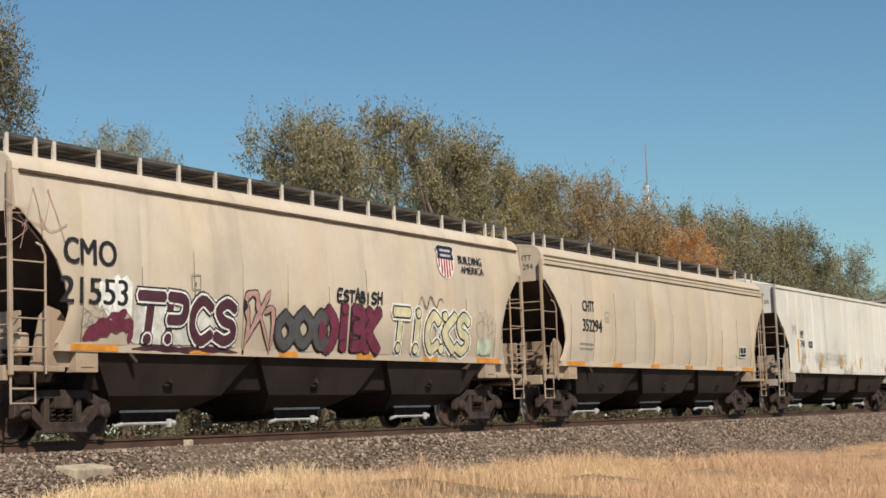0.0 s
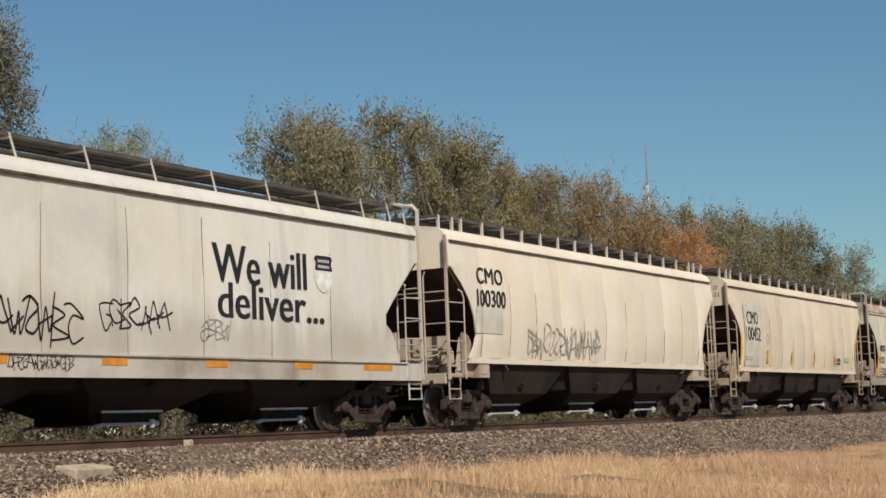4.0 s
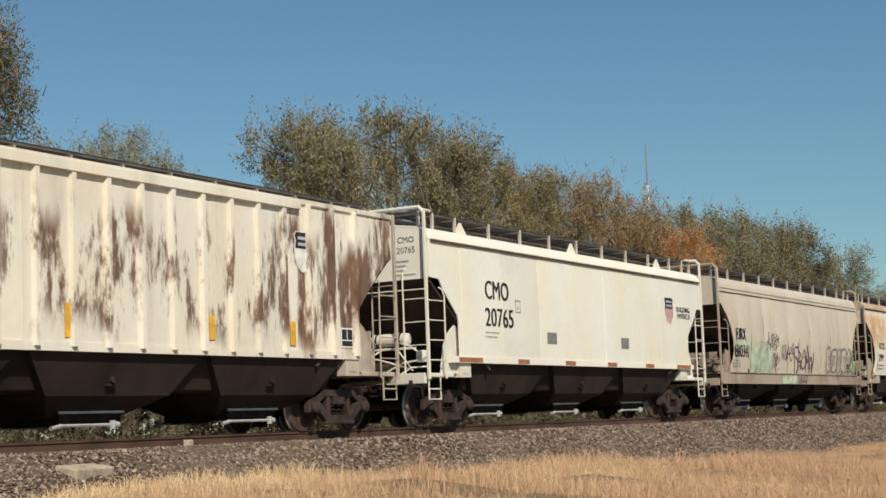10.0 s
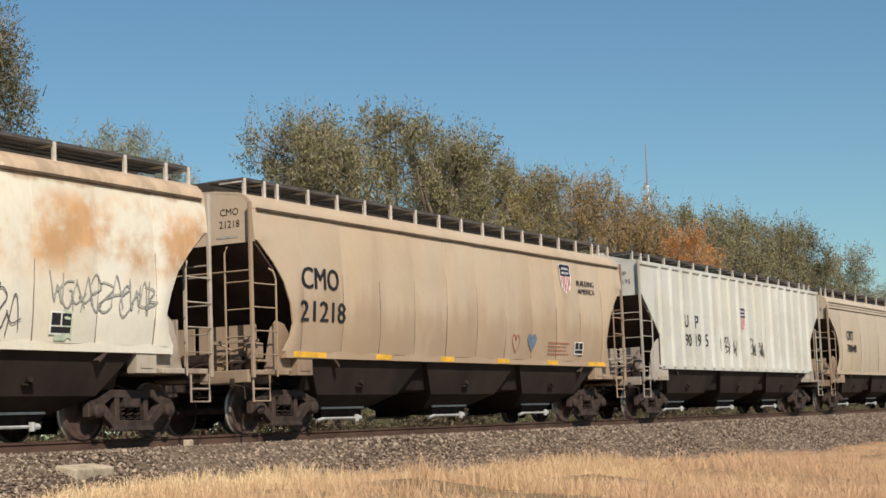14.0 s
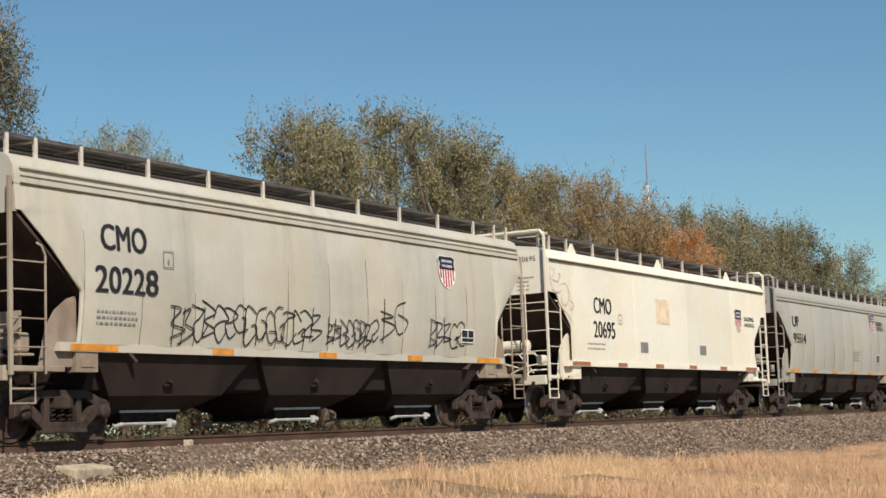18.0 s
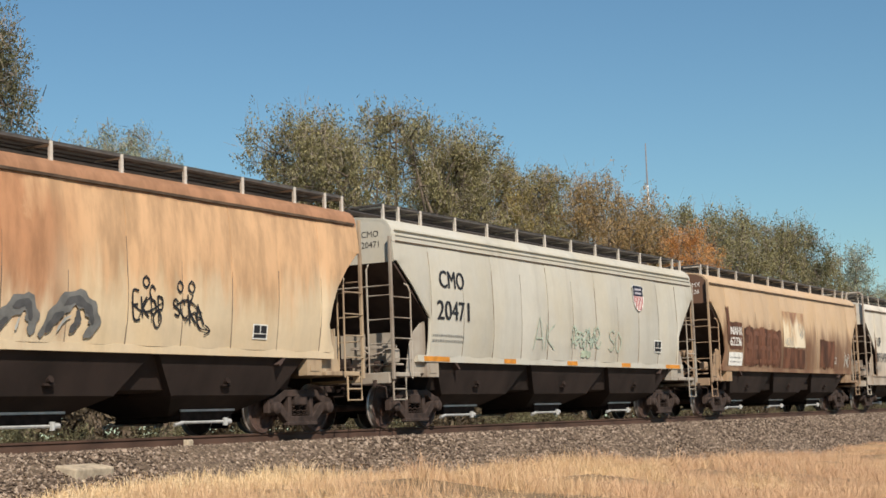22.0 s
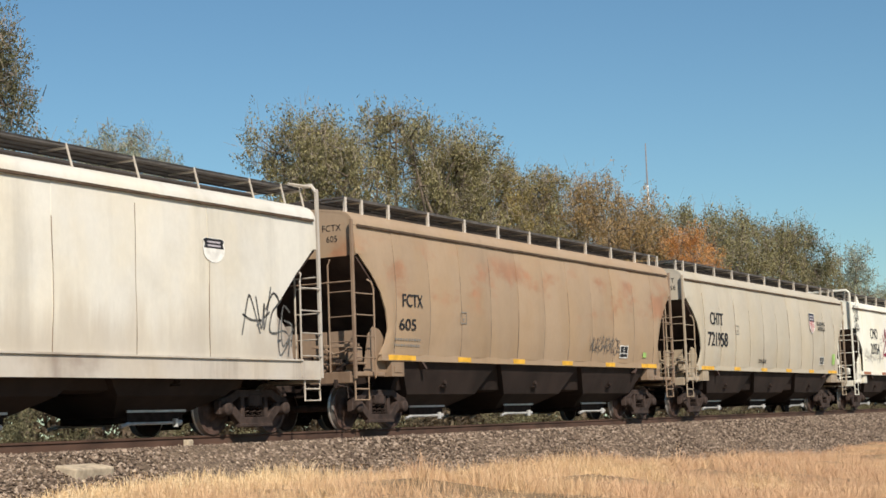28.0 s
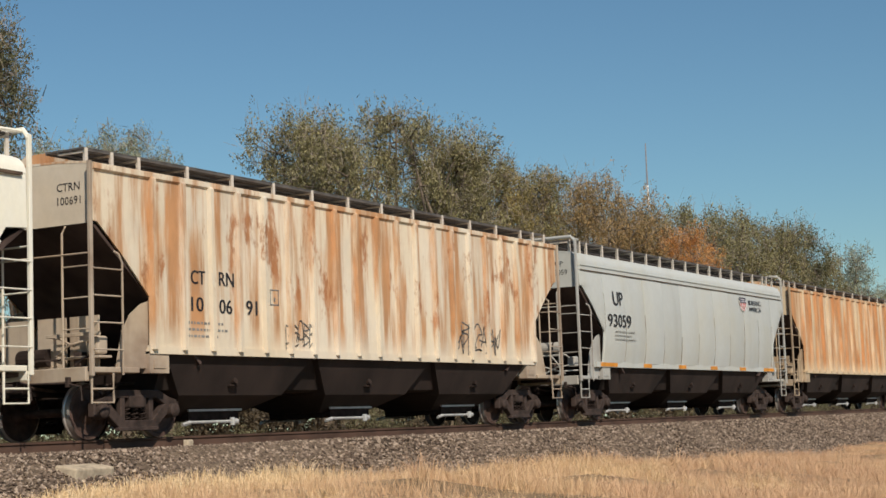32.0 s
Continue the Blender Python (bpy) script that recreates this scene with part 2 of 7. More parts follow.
def make_sideframe():
    bm = bmesh.new()
    y0, y1 = -0.075, 0.06
    add_prism(bm, [(-1.03, 0.63), (-0.82, 0.68), (-0.55, 0.80), (0.55, 0.80), (0.82, 0.68), (1.03, 0.63), (1.0, 0.545), (0.74, 0.53), (0.5, 0.665), (-0.5, 0.665), (-0.74, 0.53), (-1.0, 0.545)], y0, y1)
    add_prism(bm, [(-0.78, 0.56), (-0.68, 0.56), (-0.36, 0.30), (0.36, 0.30), (0.68, 0.56), (0.78, 0.56), (0.76, 0.40), (0.44, 0.15), (-0.44, 0.15), (-0.76, 0.40)], y0 - 0.01, y1 - 0.01)
    for s in (-1, 1):
        add_box(bm, s * 0.36 - 0.055, s * 0.36 + 0.055, y0 + 0.01, y1 + 0.02, 0.24, 0.72)
        add_box(bm, s * 1.04 - 0.035, s * 1.04 + 0.035, y0, y1, 0.36, 0.60)
        add_box(bm, s * 0.735 - 0.03, s * 0.735 + 0.03, y0, y1, 0.38, 0.58)
    add_box(bm, -0.5, 0.5, y0 - 0.03, y1 - 0.05, 0.12, 0.19)
    bmesh.ops.recalc_face_normals(bm, faces=bm.faces)
    bmesh.ops.bevel(bm, geom=bm.edges[:], offset=0.012, segments=1, affect="EDGES")
    me = bpy.data.meshes.new("sideframe")
    bm.to_mesh(me)
    bm.free()
    me.materials.append(M_TRUCK)
    return me


def make_bearing():
    v, f = lathe([(-0.17, 0.0), (-0.17, 0.055), (-0.15, 0.10), (-0.13, 0.12), (-0.03, 0.125), (0.0, 0.14), (0.09, 0.14), (0.1, 0.0)], 18)
    me = pydata("bearing", v, f, M_TRUCK, True)
    return me


def make_spring():
    bm = bmesh.new()
    for x in (0.0,):
        path = [(x + 0.06 * math.cos(a), 0.06 * math.sin(a), 0.20 + 0.30 * k / 32) for k, a in ((k, k * math.pi / 4) for k in range(33))]
        add_tube(bm, path, 0.017, 4)
    me = bpy.data.meshes.new("spring")
    bm.to_mesh(me)
    bm.free()
    me.materials.append(M_TRUCK_DARK)
    return me


def make_brake_beam():
    bm = bmesh.new()
    add_tube(bm, [(0, -0.8, 0.36), (0.06, 0, 0.36), (0, 0.8, 0.36)], 0.035, 6)
    add_box(bm, -0.05, 0.03, -0.82, -0.66, 0.24, 0.52)
    add_box(bm, -0.05, 0.03, 0.66, 0.82, 0.24, 0.52)
    me = bpy.data.meshes.new("brake_beam")
    bm.to_mesh(me)
    bm.free()
    me.materials.append(M_TRUCK_DARK)
    return me


def bm_mesh(name, bm, material):
    me = bpy.data.meshes.new(name)
    bm.to_mesh(me)
    bm.free()
    me.materials.append(material)
    return me


ME_WHEELSET, ME_SIDEFRAME, ME_BEARING, ME_SPRING, ME_BRAKE = make_wheelset(), make_sideframe(), make_bearing(), make_spring(), make_brake_beam()
ME_BOLSTER = bm_mesh("bolster", box(-0.21, 0.21, -1.12, 1.12, 0.50, 0.72, 0.03), M_TRUCK)
ME_PLATE = bm_mesh("centre_plate", tube([(0, 0, 0.70), (0, 0, 0.86)], 0.2, 16), M_TRUCK_DARK)


def build_truck(car, x):
    """A three-piece truck. Returns its two wheelsets."""
    truck = part("truck", ME_BOLSTER, None, car, "dusty brown cast steel truck", pose(x, 0, 0))
    part("centre_plate", ME_PLATE, None, truck)
    sets = []
    for s in (-1, 1):
        part("sideframe", ME_SIDEFRAME, None, truck, at=pose(0, s * 1.03, 0, 0, 0, 0 if s < 0 else 180))
        for x in (-0.2, 0.0, 0.2):
            part("spring", ME_SPRING, None, truck, at=pose(x, s * 1.02, 0.0))
        part("brake_beam", ME_BRAKE, None, truck, at=pose(s * 0.38, 0, 0, 0, 0, 0 if s > 0 else 180))
        for e in (-1, 1):
            part("axle_bearing", ME_BEARING, None, truck, at=pose(e * AXLE, s * 1.04, WHEEL_R, 0, 0, 0 if s < 0 else 180))
    for e in (-1, 1):
        sets.append(part("wheelset", ME_WHEELSET, None, truck, "brown wheels with polished rims", pose(e * AXLE, 0, WHEEL_R)))
    return sets


def make_coupler():
    bm = bmesh.new()
    add_box(bm, 0.0, 0.55, -0.075, 0.075, 0.78, 0.93)
    add_prism(bm, [(0.5, 0.70), (0.62, 0.68), (0.84, 0.70), (0.84, 0.98), (0.62, 1.0), (0.5, 0.98)], -0.17, -0.02)
    add_prism(bm, [(0.5, 0.72), (0.74, 0.72), (0.74, 0.96), (0.5, 0.96)], -0.02, 0.15)
    bmesh.ops.recalc_face_normals(bm, faces=bm.faces)
    bmesh.ops.bevel(bm, geom=bm.edges[:], offset=0.02, segments=1, affect="EDGES")
    return bm_mesh("coupler", bm, M_TRUCK)


def make_hose():
    pts = [(0.0, -0.28, 0.86), (0.18, -0.28, 0.80), (0.33, -0.27, 0.62), (0.45, -0.26, 0.48), (0.62, -0.24, 0.40), (0.72, -0.2, 0.42)]
    return bm_mesh("air_hose", tube(pts, 0.028, 8), M_RUBBER)


ME_COUPLER, ME_HOSE = make_coupler(), make_hose()

# ================= covered hopper cars =================
SIDES = {
    "curve": ((1.2, 1.43), (1.5, 1.50), (1.9, 1.56), (2.4, 1.595), (3.0, 1.595), (3.6, 1.565), (4.1, 1.51), (4.4, 1.48)),
    "slab": ((1.2, 1.54), (2.0, 1.56), (3.0, 1.56), (4.1, 1.54), (4.4, 1.5)),
    "rib": ((1.2, 1.50), (4.5, 1.50)),
}
CUTS = {
    "round": ((1.2, 0.78), (1.44, 0.86), (1.73, 1.06), (2.02, 1.15), (2.4, 1.05), (2.77, 0.86), (3.13, 0.53), (3.5, 0.08), (3.51, 0.0)),
    "angle": ((1.2, 1.38), (2.32, 1.38), (2.97, 0.71), (3.47, 0.12), (3.48, 0.0)),
    "step": ((1.2, 1.30), (2.3, 1.26), (2.43, 1.2), (2.97, 0.6), (3.19, 0.44), (3.22, 0.0)),
}


def lerp(table, z):
    return float(np.interp(z, [a for a, _ in table], [b for _, b in table]))


ME_CACHE = {}


def cached(key, make):
    if key not in ME_CACHE:
        ME_CACHE[key] = make()
    return ME_CACHE[key]


def make_outlet():
    bm = bmesh.new()
    add_box(bm, -0.72, 0.72, -0.55, 0.55, 0.27, 0.40)
    for y in (-0.745, 0.72):
        add_box(bm, -0.74, 0.74, y, y + 0.025, 0.25, 0.43)
    for x in (-0.7, 0.67):
        add_box(bm, x, x + 0.03, -0.72, 0.72, 0.30, 0.36)
    return bm_mesh("outlet_gate", bm, M_TRUCK_DARK)


def make_outlet_bar():
    bm = bmesh.new()
    add_box(bm, -0.78, 0.78, -0.035, 0.0, 0.0, 0.04)
    return bm_mesh("outlet_rail", bm, M_GALV)


def make_crank():
    bm = bmesh.new()
    add_tube(bm, [(-0.75, 0, 0), (0.45, 0, 0.0)], 0.028, 6)
    add_tube(bm, [(0.45, -0.02, -0.07), (0.45, -0.02, 0.07)], 0.05, 8)
    add_tube(bm, [(0.45, 0, 0), (0.62, 0, 0.0)], 0.05, 8)
    add_tube(bm, [(-0.75, 0, 0), (-0.95, 0.02, -0.04)], 0.035, 6)
    return bm_mesh("outlet_crank", bm, M_GALV)


ME_OUTLET, ME_OUTLET_RAIL, ME_CRANK = make_outlet(), make_outlet_bar(), make_crank()

# letters as strokes in a unit square
GLYPHS = {
    "A": [[(0, 0), (0.45, 1), (0.6, 1), (1, 0)], [(0.2, 0.38), (0.8, 0.38)]],
    "B": [[(0.1, 0), (0.1, 1)], [(0.1, 1), (0.75, 0.92), (0.7, 0.6), (0.15, 0.52), (0.9, 0.42), (0.85, 0.06), (0.1, 0)]],
    "C": [[(0.9, 0.85), (0.5, 1), (0.1, 0.7), (0.1, 0.3), (0.5, 0), (0.95, 0.15)]],
    "E": [[(0.9, 1), (0.15, 0.95), (0.1, 0.05), (0.9, 0)], [(0.1, 0.5), (0.7, 0.52)]],
    "H": [[(0.1, 0), (0.1, 1)], [(0.9, 0), (0.9, 1)], [(0.1, 0.5), (0.9, 0.5)]],
    "I": [[(0.5, 0), (0.5, 1)]],
    "K": [[(0.1, 0), (0.15, 1)], [(0.9, 1), (0.2, 0.5), (0.95, 0)]],
    "M": [[(0, 0), (0.15, 1), (0.5, 0.35), (0.85, 1), (1, 0)]],
    "O": [[(0.5, 1), (0.05, 0.7), (0.05, 0.3), (0.5, 0), (0.95, 0.3), (0.95, 0.7), (0.5, 1)]],
    "P": [[(0.15, 0), (0.15, 1)], [(0.15, 1), (0.8, 0.95), (0.9, 0.7), (0.7, 0.48), (0.15, 0.45)]],
    "R": [[(0.15, 0), (0.15, 1)], [(0.15, 1), (0.8, 0.92), (0.8, 0.6), (0.2, 0.5), (0.95, 0)]],
    "S": [[(0.9, 0.88), (0.5, 1), (0.1, 0.8), (0.3, 0.55), (0.8, 0.42), (0.9, 0.16), (0.5, 0), (0.05, 0.1)]],
    "T": [[(0, 1), (1, 1)], [(0.5, 1), (0.45, 0)]],
}

TRAIN = []


class Car:
    """A covered hopper: side sheets, roof, ends, ladders, hoppers and trucks, and what is painted on it."""

    def __init__(self, label, mid, length, form, cut, paint, rib_depth=0.085, sill="thin", lines=1, portal=False, walkway="posts", gussets=0, reflectors=0, end_paint=None, rib_step=0.9, sill_paint=None, ladder_paint=None, tank=False, ref_colour="orange", trim=True, dirt=None, bay=None, board=(1.28, 4.70), gusset_x=(), pitch=1.6, seam=(2.3, 3.4)):
        self.rib_depth, self.ribs = rib_depth, []
        self.board_at, self.gusset_x, self.pitch, self.seam_top = board, gusset_x, pitch, seam
        self.ob = tagged(new("hopper_car"), label, "freight car", "grain train")
        self.ob.empty_display_size = 0.5
        self.mid, self.len, self.form, self.paint = mid, length, form, paint
        self.side, self.cut = SIDES[form], CUTS[cut]
        self.seed, self.rounded, self.plain_side = len(TRAIN), cut == "round", cut == "step"
        self.rng = random.Random(100 + self.seed)
        self.h = length / 2
        self.sill = sill
        self.z_low = {"thin": 1.50, "deep": 1.31}[sill]
        self.z_top = 4.35 if form == "rib" else ((4.12 if form == "curve" else 4.06) if lines == 1 else 3.90)
        self.end_paint = end_paint or paint
        self.dirt = dirt or paint
        self.sill_paint = sill_paint or (self.dirt if sill == "deep" else paint)
        self.bar_paint = ladder_paint or self.dirt
        self.z_cut = self.cut[-1][0]
        self.wheelsets = []
        self.clear, self.level = 0.004, None
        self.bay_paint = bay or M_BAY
        TRAIN.append(self)
        self.sheets(rib_step)
        self.roof(lines, walkway, gussets, trim)
        self.ends(portal, tank)
        self.underframe()
        self.hoppers()
        for s in (-1, 1):
            self.wheelsets += build_truck(self.ob, s * (self.h - 1.5))
        if reflectors:
            self.reflectors(reflectors, ref_colour)

    def w(self, z):
        return lerp(self.side, z)

    def sheets(self, rib_step):
        h = self.h
        zs = np.linspace(self.z_low, self.z_top, 18 if self.form == "curve" else 12)
        zs = np.unique(np.concatenate([zs, [z for z, _ in self.cut if self.z_low < z < self.z_top]]))
        inset = np.array([lerp(self.cut, z) for z in zs])
        wid = np.array([self.w(z) for z in zs])
        n = 10 if self.form == "curve" else 7
        if self.form == "rib":
            n = 6
        seams = np.linspace(-h + 1.45, h - 1.45, n + 1)
        edges = [None, *seams, None]
        self.seams = [float(v) for v in seams]
        for s in (-1, 1):
            if s > 0:
                X = np.stack([-h + inset, h - inset], 1)
                Y = np.repeat(wid[:, None], 2, 1)
                part("side_sheet", grid_slab("side_sheet", X, Y, np.repeat(zs[:, None], 2, 1), -0.02, self.paint), None, self.ob)
                continue
            for i in range(len(edges) - 1):
                a = -h + inset if edges[i] is None else np.full_like(zs, edges[i] - 0.004)
                b = h - inset if edges[i + 1] is None else np.full_like(zs, edges[i + 1])
                proud = 0.007 * (i % 2)
                t = np.linspace(0, 1, 7)
                X = a[:, None] + (b - a)[:, None] * t[None, :]
                pillow = 0.030 * np.sin(math.pi * t)[None, :] if self.form == "curve" else 0.004 * np.sin(math.pi * t)[None, :]
                Y = -(wid[:, None] + proud + pillow * np.clip((self.z_top - 0.02 - zs) / 0.7, 0, 1)[:, None])
                part("side_sheet", grid_slab("side_sheet", X, Y, np.repeat(zs[:, None], 7, 1), 0.03, self.paint), None, self.ob)
        if self.form == "rib":
            xs = np.linspace(-h + 1.45, h - 1.45, int(round((2 * h - 2.9) / rib_step)) + 1)
            self.ribs = [float(v) for v in xs]
            for s in (-1, 1):
                for x in xs:
                    part("rib", self.rib_shape(float(x), s), self.paint, self.ob)
        else:
            for x in [] if self.plain_side else seams[1:-1] if self.form == "slab" else seams:
                lo, hi = self.z_low + 0.02, self.rng.uniform(*self.seam_top) if self.form == "curve" else self.rng.uniform(3.4, 3.9)
                zz = np.linspace(lo, hi, 10)
                wob = 0.012 * np.sin(zz * 3 + x)
                W = np.linspace(0.022, 0.005, 10) if self.form == "curve" else np.full(10, 0.011)
                X = np.stack([x + wob - W / 2, x + wob + W / 2], 1)
                Y = -np.array([[self.w(z) + 0.012] * 2 for z in zz])
                part("seam", grid_slab("seam", X, Y, np.repeat(zz[:, None], 2, 1), 0.012, M_SEAM, False), None, self.ob)

    def rib_shape(self, at, s):
        bm = bmesh.new()
        a = [(-0.075, 0.01), (-0.045, -self.rib_depth), (0.045, -self.rib_depth), (0.075, 0.01)]
        lo = [bm.verts.new((x, y, self.z_low - 0.05)) for x, y in a]
        mid = [bm.verts.new((x, y, self.z_top - 0.05)) for x, y in a]
        hi = [bm.verts.new((x, y * 0.2, self.z_top + 0.03)) for x, y in a]
        for p, q in ((lo, mid), (mid, hi)):
            for i in range(3):
                bm.faces.new((p[i], p[i + 1], q[i + 1], q[i]))
        bm.faces.new(lo[::-1])
        bm.faces.new(hi)
        for v in bm.verts:
            v.co = (at + v.co.x * -s, s * 1.5 - s * v.co.y, v.co.z)
        bmesh.ops.recalc_face_normals(bm, faces=bm.faces)
        return bm

    def roof(self, lines, walkway, gussets, trim):
        h, top = self.h, self.z_top
        we = self.w(top)
        if self.form == "rib":
            half = [(we + 0.05, top - 0.03), (we + 0.05, top + 0.06), (we - 0.1, top + 0.10), (0.8, top + 0.15), (0.0, top + 0.17)]
        elif lines == 1:
            half = [(we + 0.01, top - 0.02), (we - 0.005, top + 0.07), (we - 0.05, top + 0.15), (we - 0.14, top + 0.23), (we - 0.3, top + 0.29), (0.7, top + 0.36), (0.0, top + 0.39)]
        else:
            half = [(we + 0.012, top - 0.02), (we + 0.012, top + 0.13), (we - 0.01, top + 0.135), (we - 0.01, top + 0.24), (we - 0.04, top + 0.30), (we - 0.1, top + 0.40), (we - 0.22, top + 0.47), (0.7, top + 0.55), (0.0, top + 0.58)]
        self.roof_half = half
        outline = [(-y, z) for y, z in half] + [(y, z) for y, z in half[::-1][1:]]
        inner = [(y * 0.97, z - 0.035) for y, z in outline]
        nx = 2
        verts, faces = [], []
        for x in (-h, h):
            verts += [(x, y, z) for y, z in outline] + [(x, y, z) for y, z in inner]
        k = len(outline)
        for i in range(k - 1):
            faces.append((i + 1, i, 2 * k + i, 2 * k + i + 1))
            faces.append((k + i, k + i + 1, 3 * k + i + 1, 3 * k + i))
            faces.append((i, i + 1, k + i + 1, k + i))
            faces.append((2 * k + i + 1, 2 * k + i, 3 * k + i, 3 * k + i + 1))
        for i in (0, k - 1):
            faces.append((i, k + i, 3 * k + i, 2 * k + i))
        self.roof_ob = part("roof", pydata("roof", verts, faces, self.paint, True), None, self.ob)
        # eave flanges, a ledge shading the sheet below; lowest one coloured as shade
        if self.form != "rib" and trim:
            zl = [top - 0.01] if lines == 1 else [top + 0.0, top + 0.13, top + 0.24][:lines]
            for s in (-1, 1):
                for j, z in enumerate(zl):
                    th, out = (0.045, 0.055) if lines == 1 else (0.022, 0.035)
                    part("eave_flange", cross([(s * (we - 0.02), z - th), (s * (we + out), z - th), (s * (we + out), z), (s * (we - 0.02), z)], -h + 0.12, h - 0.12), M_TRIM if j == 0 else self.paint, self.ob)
        # hatch cover and running boards
        crest = half[-1][1]
        part("hatch_cover", cross([(-0.32, crest - 0.02), (-0.34, crest + 0.17), (-0.24, crest + 0.23), (0.24, crest + 0.23), (0.34, crest + 0.17), (0.32, crest - 0.02)], -h + 0.35, h - 0.35), M_HATCH if self.form != "rib" else self.paint, self.roof_ob, "dark long roof hatch")
        edge_y, edge_z = self.board_at
        base_z = float(np.interp(-edge_y, [-y for y, _ in half], [z for _, z in half]))
        for s in (-1, 1):
            part("running_board", cached(("board", round(self.len, 1), edge_y, edge_z, s), lambda: self.board(s, edge_y, edge_z)), None, self.ob, "dark steel grating")
        step = self.pitch if self.form != "rib" else 1.25
        xs = np.linspace(-h + 0.12, h - 0.12, int(round((2 * h - 0.24) / step)) + 1)
        xs = sorted(list(xs) + [float(xs[0]) + 0.62, float(xs[-1]) - 0.62])
        post = cached(("post", walkway, round(base_z, 2), edge_y, edge_z, 0), lambda: self.post(walkway, base_z, edge_z, edge_y))
        for s in (-1, 1):
            for x in xs:
                part("board_bracket", post, None, self.ob, at=pose(float(x), 0, 0, 0, 0, 0 if s < 0 else 180))
        for x in self.gusset_x:
            for s in (-1, 1):
                part("roof_gusset", prism([(x - 0.3, base_z - 0.02), (x + 0.3, base_z - 0.02), (x + 0.03, base_z + 0.26), (x - 0.03, base_z + 0.26)], s * 1.27, s * 1.24), self.paint, self.roof_ob)

    def board(self, s, y, z):
        bm = bmesh.new()
        h = self.h - 0.05
        reach = 0.80 if y > 0.9 else 0.46
        for yy in (y, y - 0.27, y - 0.54, y - 0.80) if y > 0.9 else (y, y - 0.2, y - 0.4, y - 0.46):
            add_box(bm, -h, h, min(s * yy, s * (yy - 0.02)), max(s * yy, s * (yy - 0.02)), z - 0.055, z)
        x = -h
        while x < h:
            add_box(bm, x, x + 0.036, min(s * y, s * (y - reach)), max(s * y, s * (y - reach)), z - 0.03, z - 0.005)
            x += 0.055
        return bm_mesh("running_board", bm, M_GRATE)

    def post(self, walkway, base, top, y):
        bm = bmesh.new()
        if walkway == "slant":
            add_tube(bm, [(0.16, -y + 0.02, base - 0.02), (-0.02, -y, top)], 0.02, 6)
        elif walkway == "none":
            add_box(bm, -0.012, 0.012, -y, -y + 0.02, base - 0.02, top)
        else:
            add_box(bm, -0.035, 0.035, -y - 0.012, -y + 0.004, base - 0.03, top - 0.01)
            add_box(bm, -0.012, 0.012, -y, -y + 0.05, base - 0.03, top - 0.03)
        add_box(bm, -0.02, 0.02, -y, -y + 0.58, top - 0.085, top - 0.055)
        return bm_mesh("board_bracket", bm, M_TRUCK_DARK if walkway == "dark" else M_POST)

    def ends(self, portal, tank):
        h = self.h
        zc = self.z_cut - 0.03
        out = [(y, z) for y, z in self.roof_half if z > zc]
        wall = [(self.w(z) - 0.02, z) for z in (zc, (zc + self.z_top) / 2)]
        right = wall + [(y - 0.03, z - 0.03) for y, z in out]
        outline = [(-y, z) for y, z in right] + [(y, z) for y, z in right[::-1][1:]]
        for s in (-1, 1):
            end = part("end_sheet", cross(outline, s * (h - 0.035), s * (h - 0.005)), self.end_paint, self.ob)
            # slope sheet under the overhanging end, with the overhang's shade in its colour
            wl = self.w(2.0) - 0.05
            part("slope_sheet", prism([(s * (h - 0.01), zc), (s * (h - 2.75), 1.22), (s * (h - 2.80), 1.25), (s * (h - 0.07), zc + 0.02)], -wl, wl), M_SLOPE, self.ob, "grimy slope sheet, darkened for shade")
            # end platform, webs and gussets
            part("end_platform", box(s * (h - 1.15), s * (h + 0.12), -1.46, 1.46, 1.06, 1.15, 0.015), self.dirt, self.ob)
            part("end_sill", box(s * (h + 0.06), s * (h + 0.16), -1.46, 1.46, 0.92, 1.15, 0.015), self.dirt, self.ob)
            for y in (0.5,) if tank and s < 0 else (-0.92, -0.22, 0.5):
                top = 2.0
                part("end_web", prism([(s * (h - 0.46), 1.14), (s * (h - 0.42), 1.14), (s * (h - 0.42), top), (s * (h - 0.46), top)], y - 0.30, y + 0.30), self.dirt, self.ob)
            for y in (-1, 1):
                if self.rounded:
                    g, at = [(h - 0.5, 1.14), (h - 1.45, 1.14), (h - 1.42, 1.72), (h - 1.15, 2.02), (h - 0.9, 2.08), (h - 0.72, 1.92)], 1.36
                else:
                    g, at = [(h - 0.62, 1.14), (h - 1.45, 1.14), (h - 1.45, 2.26), (h - 1.25, 2.20), (h - 0.98, 2.02), (h - 0.78, 1.74)], 1.42
                part("bolster_gusset", prism([(s * x, z) for x, z in g], y * at, y * (at - 0.03)), self.dirt, self.ob)
                part("jacking_pad", self.pad(s, y), self.dirt, self.ob)
            lever = [(s * (h + 0.2), -1.42, 0.62), (s * (h + 0.2), -1.40, 0.84), (s * (h + 0.2), -1.1, 0.90), (s * (h + 0.22), -0.3, 0.92), (s * (h + 0.3), -0.12, 0.98)]
            part("cut_lever", tube(lever, 0.016, 6), M_TRUCK, self.ob)
            part("lever_bracket", box(s * (h + 0.15), s * (h + 0.23), -1.16, -1.10, 0.84, 1.0), M_TRUCK, self.ob)
            part("step_plate", box(s * (h - 0.3), s * (h + 0.1), -1.30, -0.55, 0.98, 1.05), M_TRUCK, self.ob)
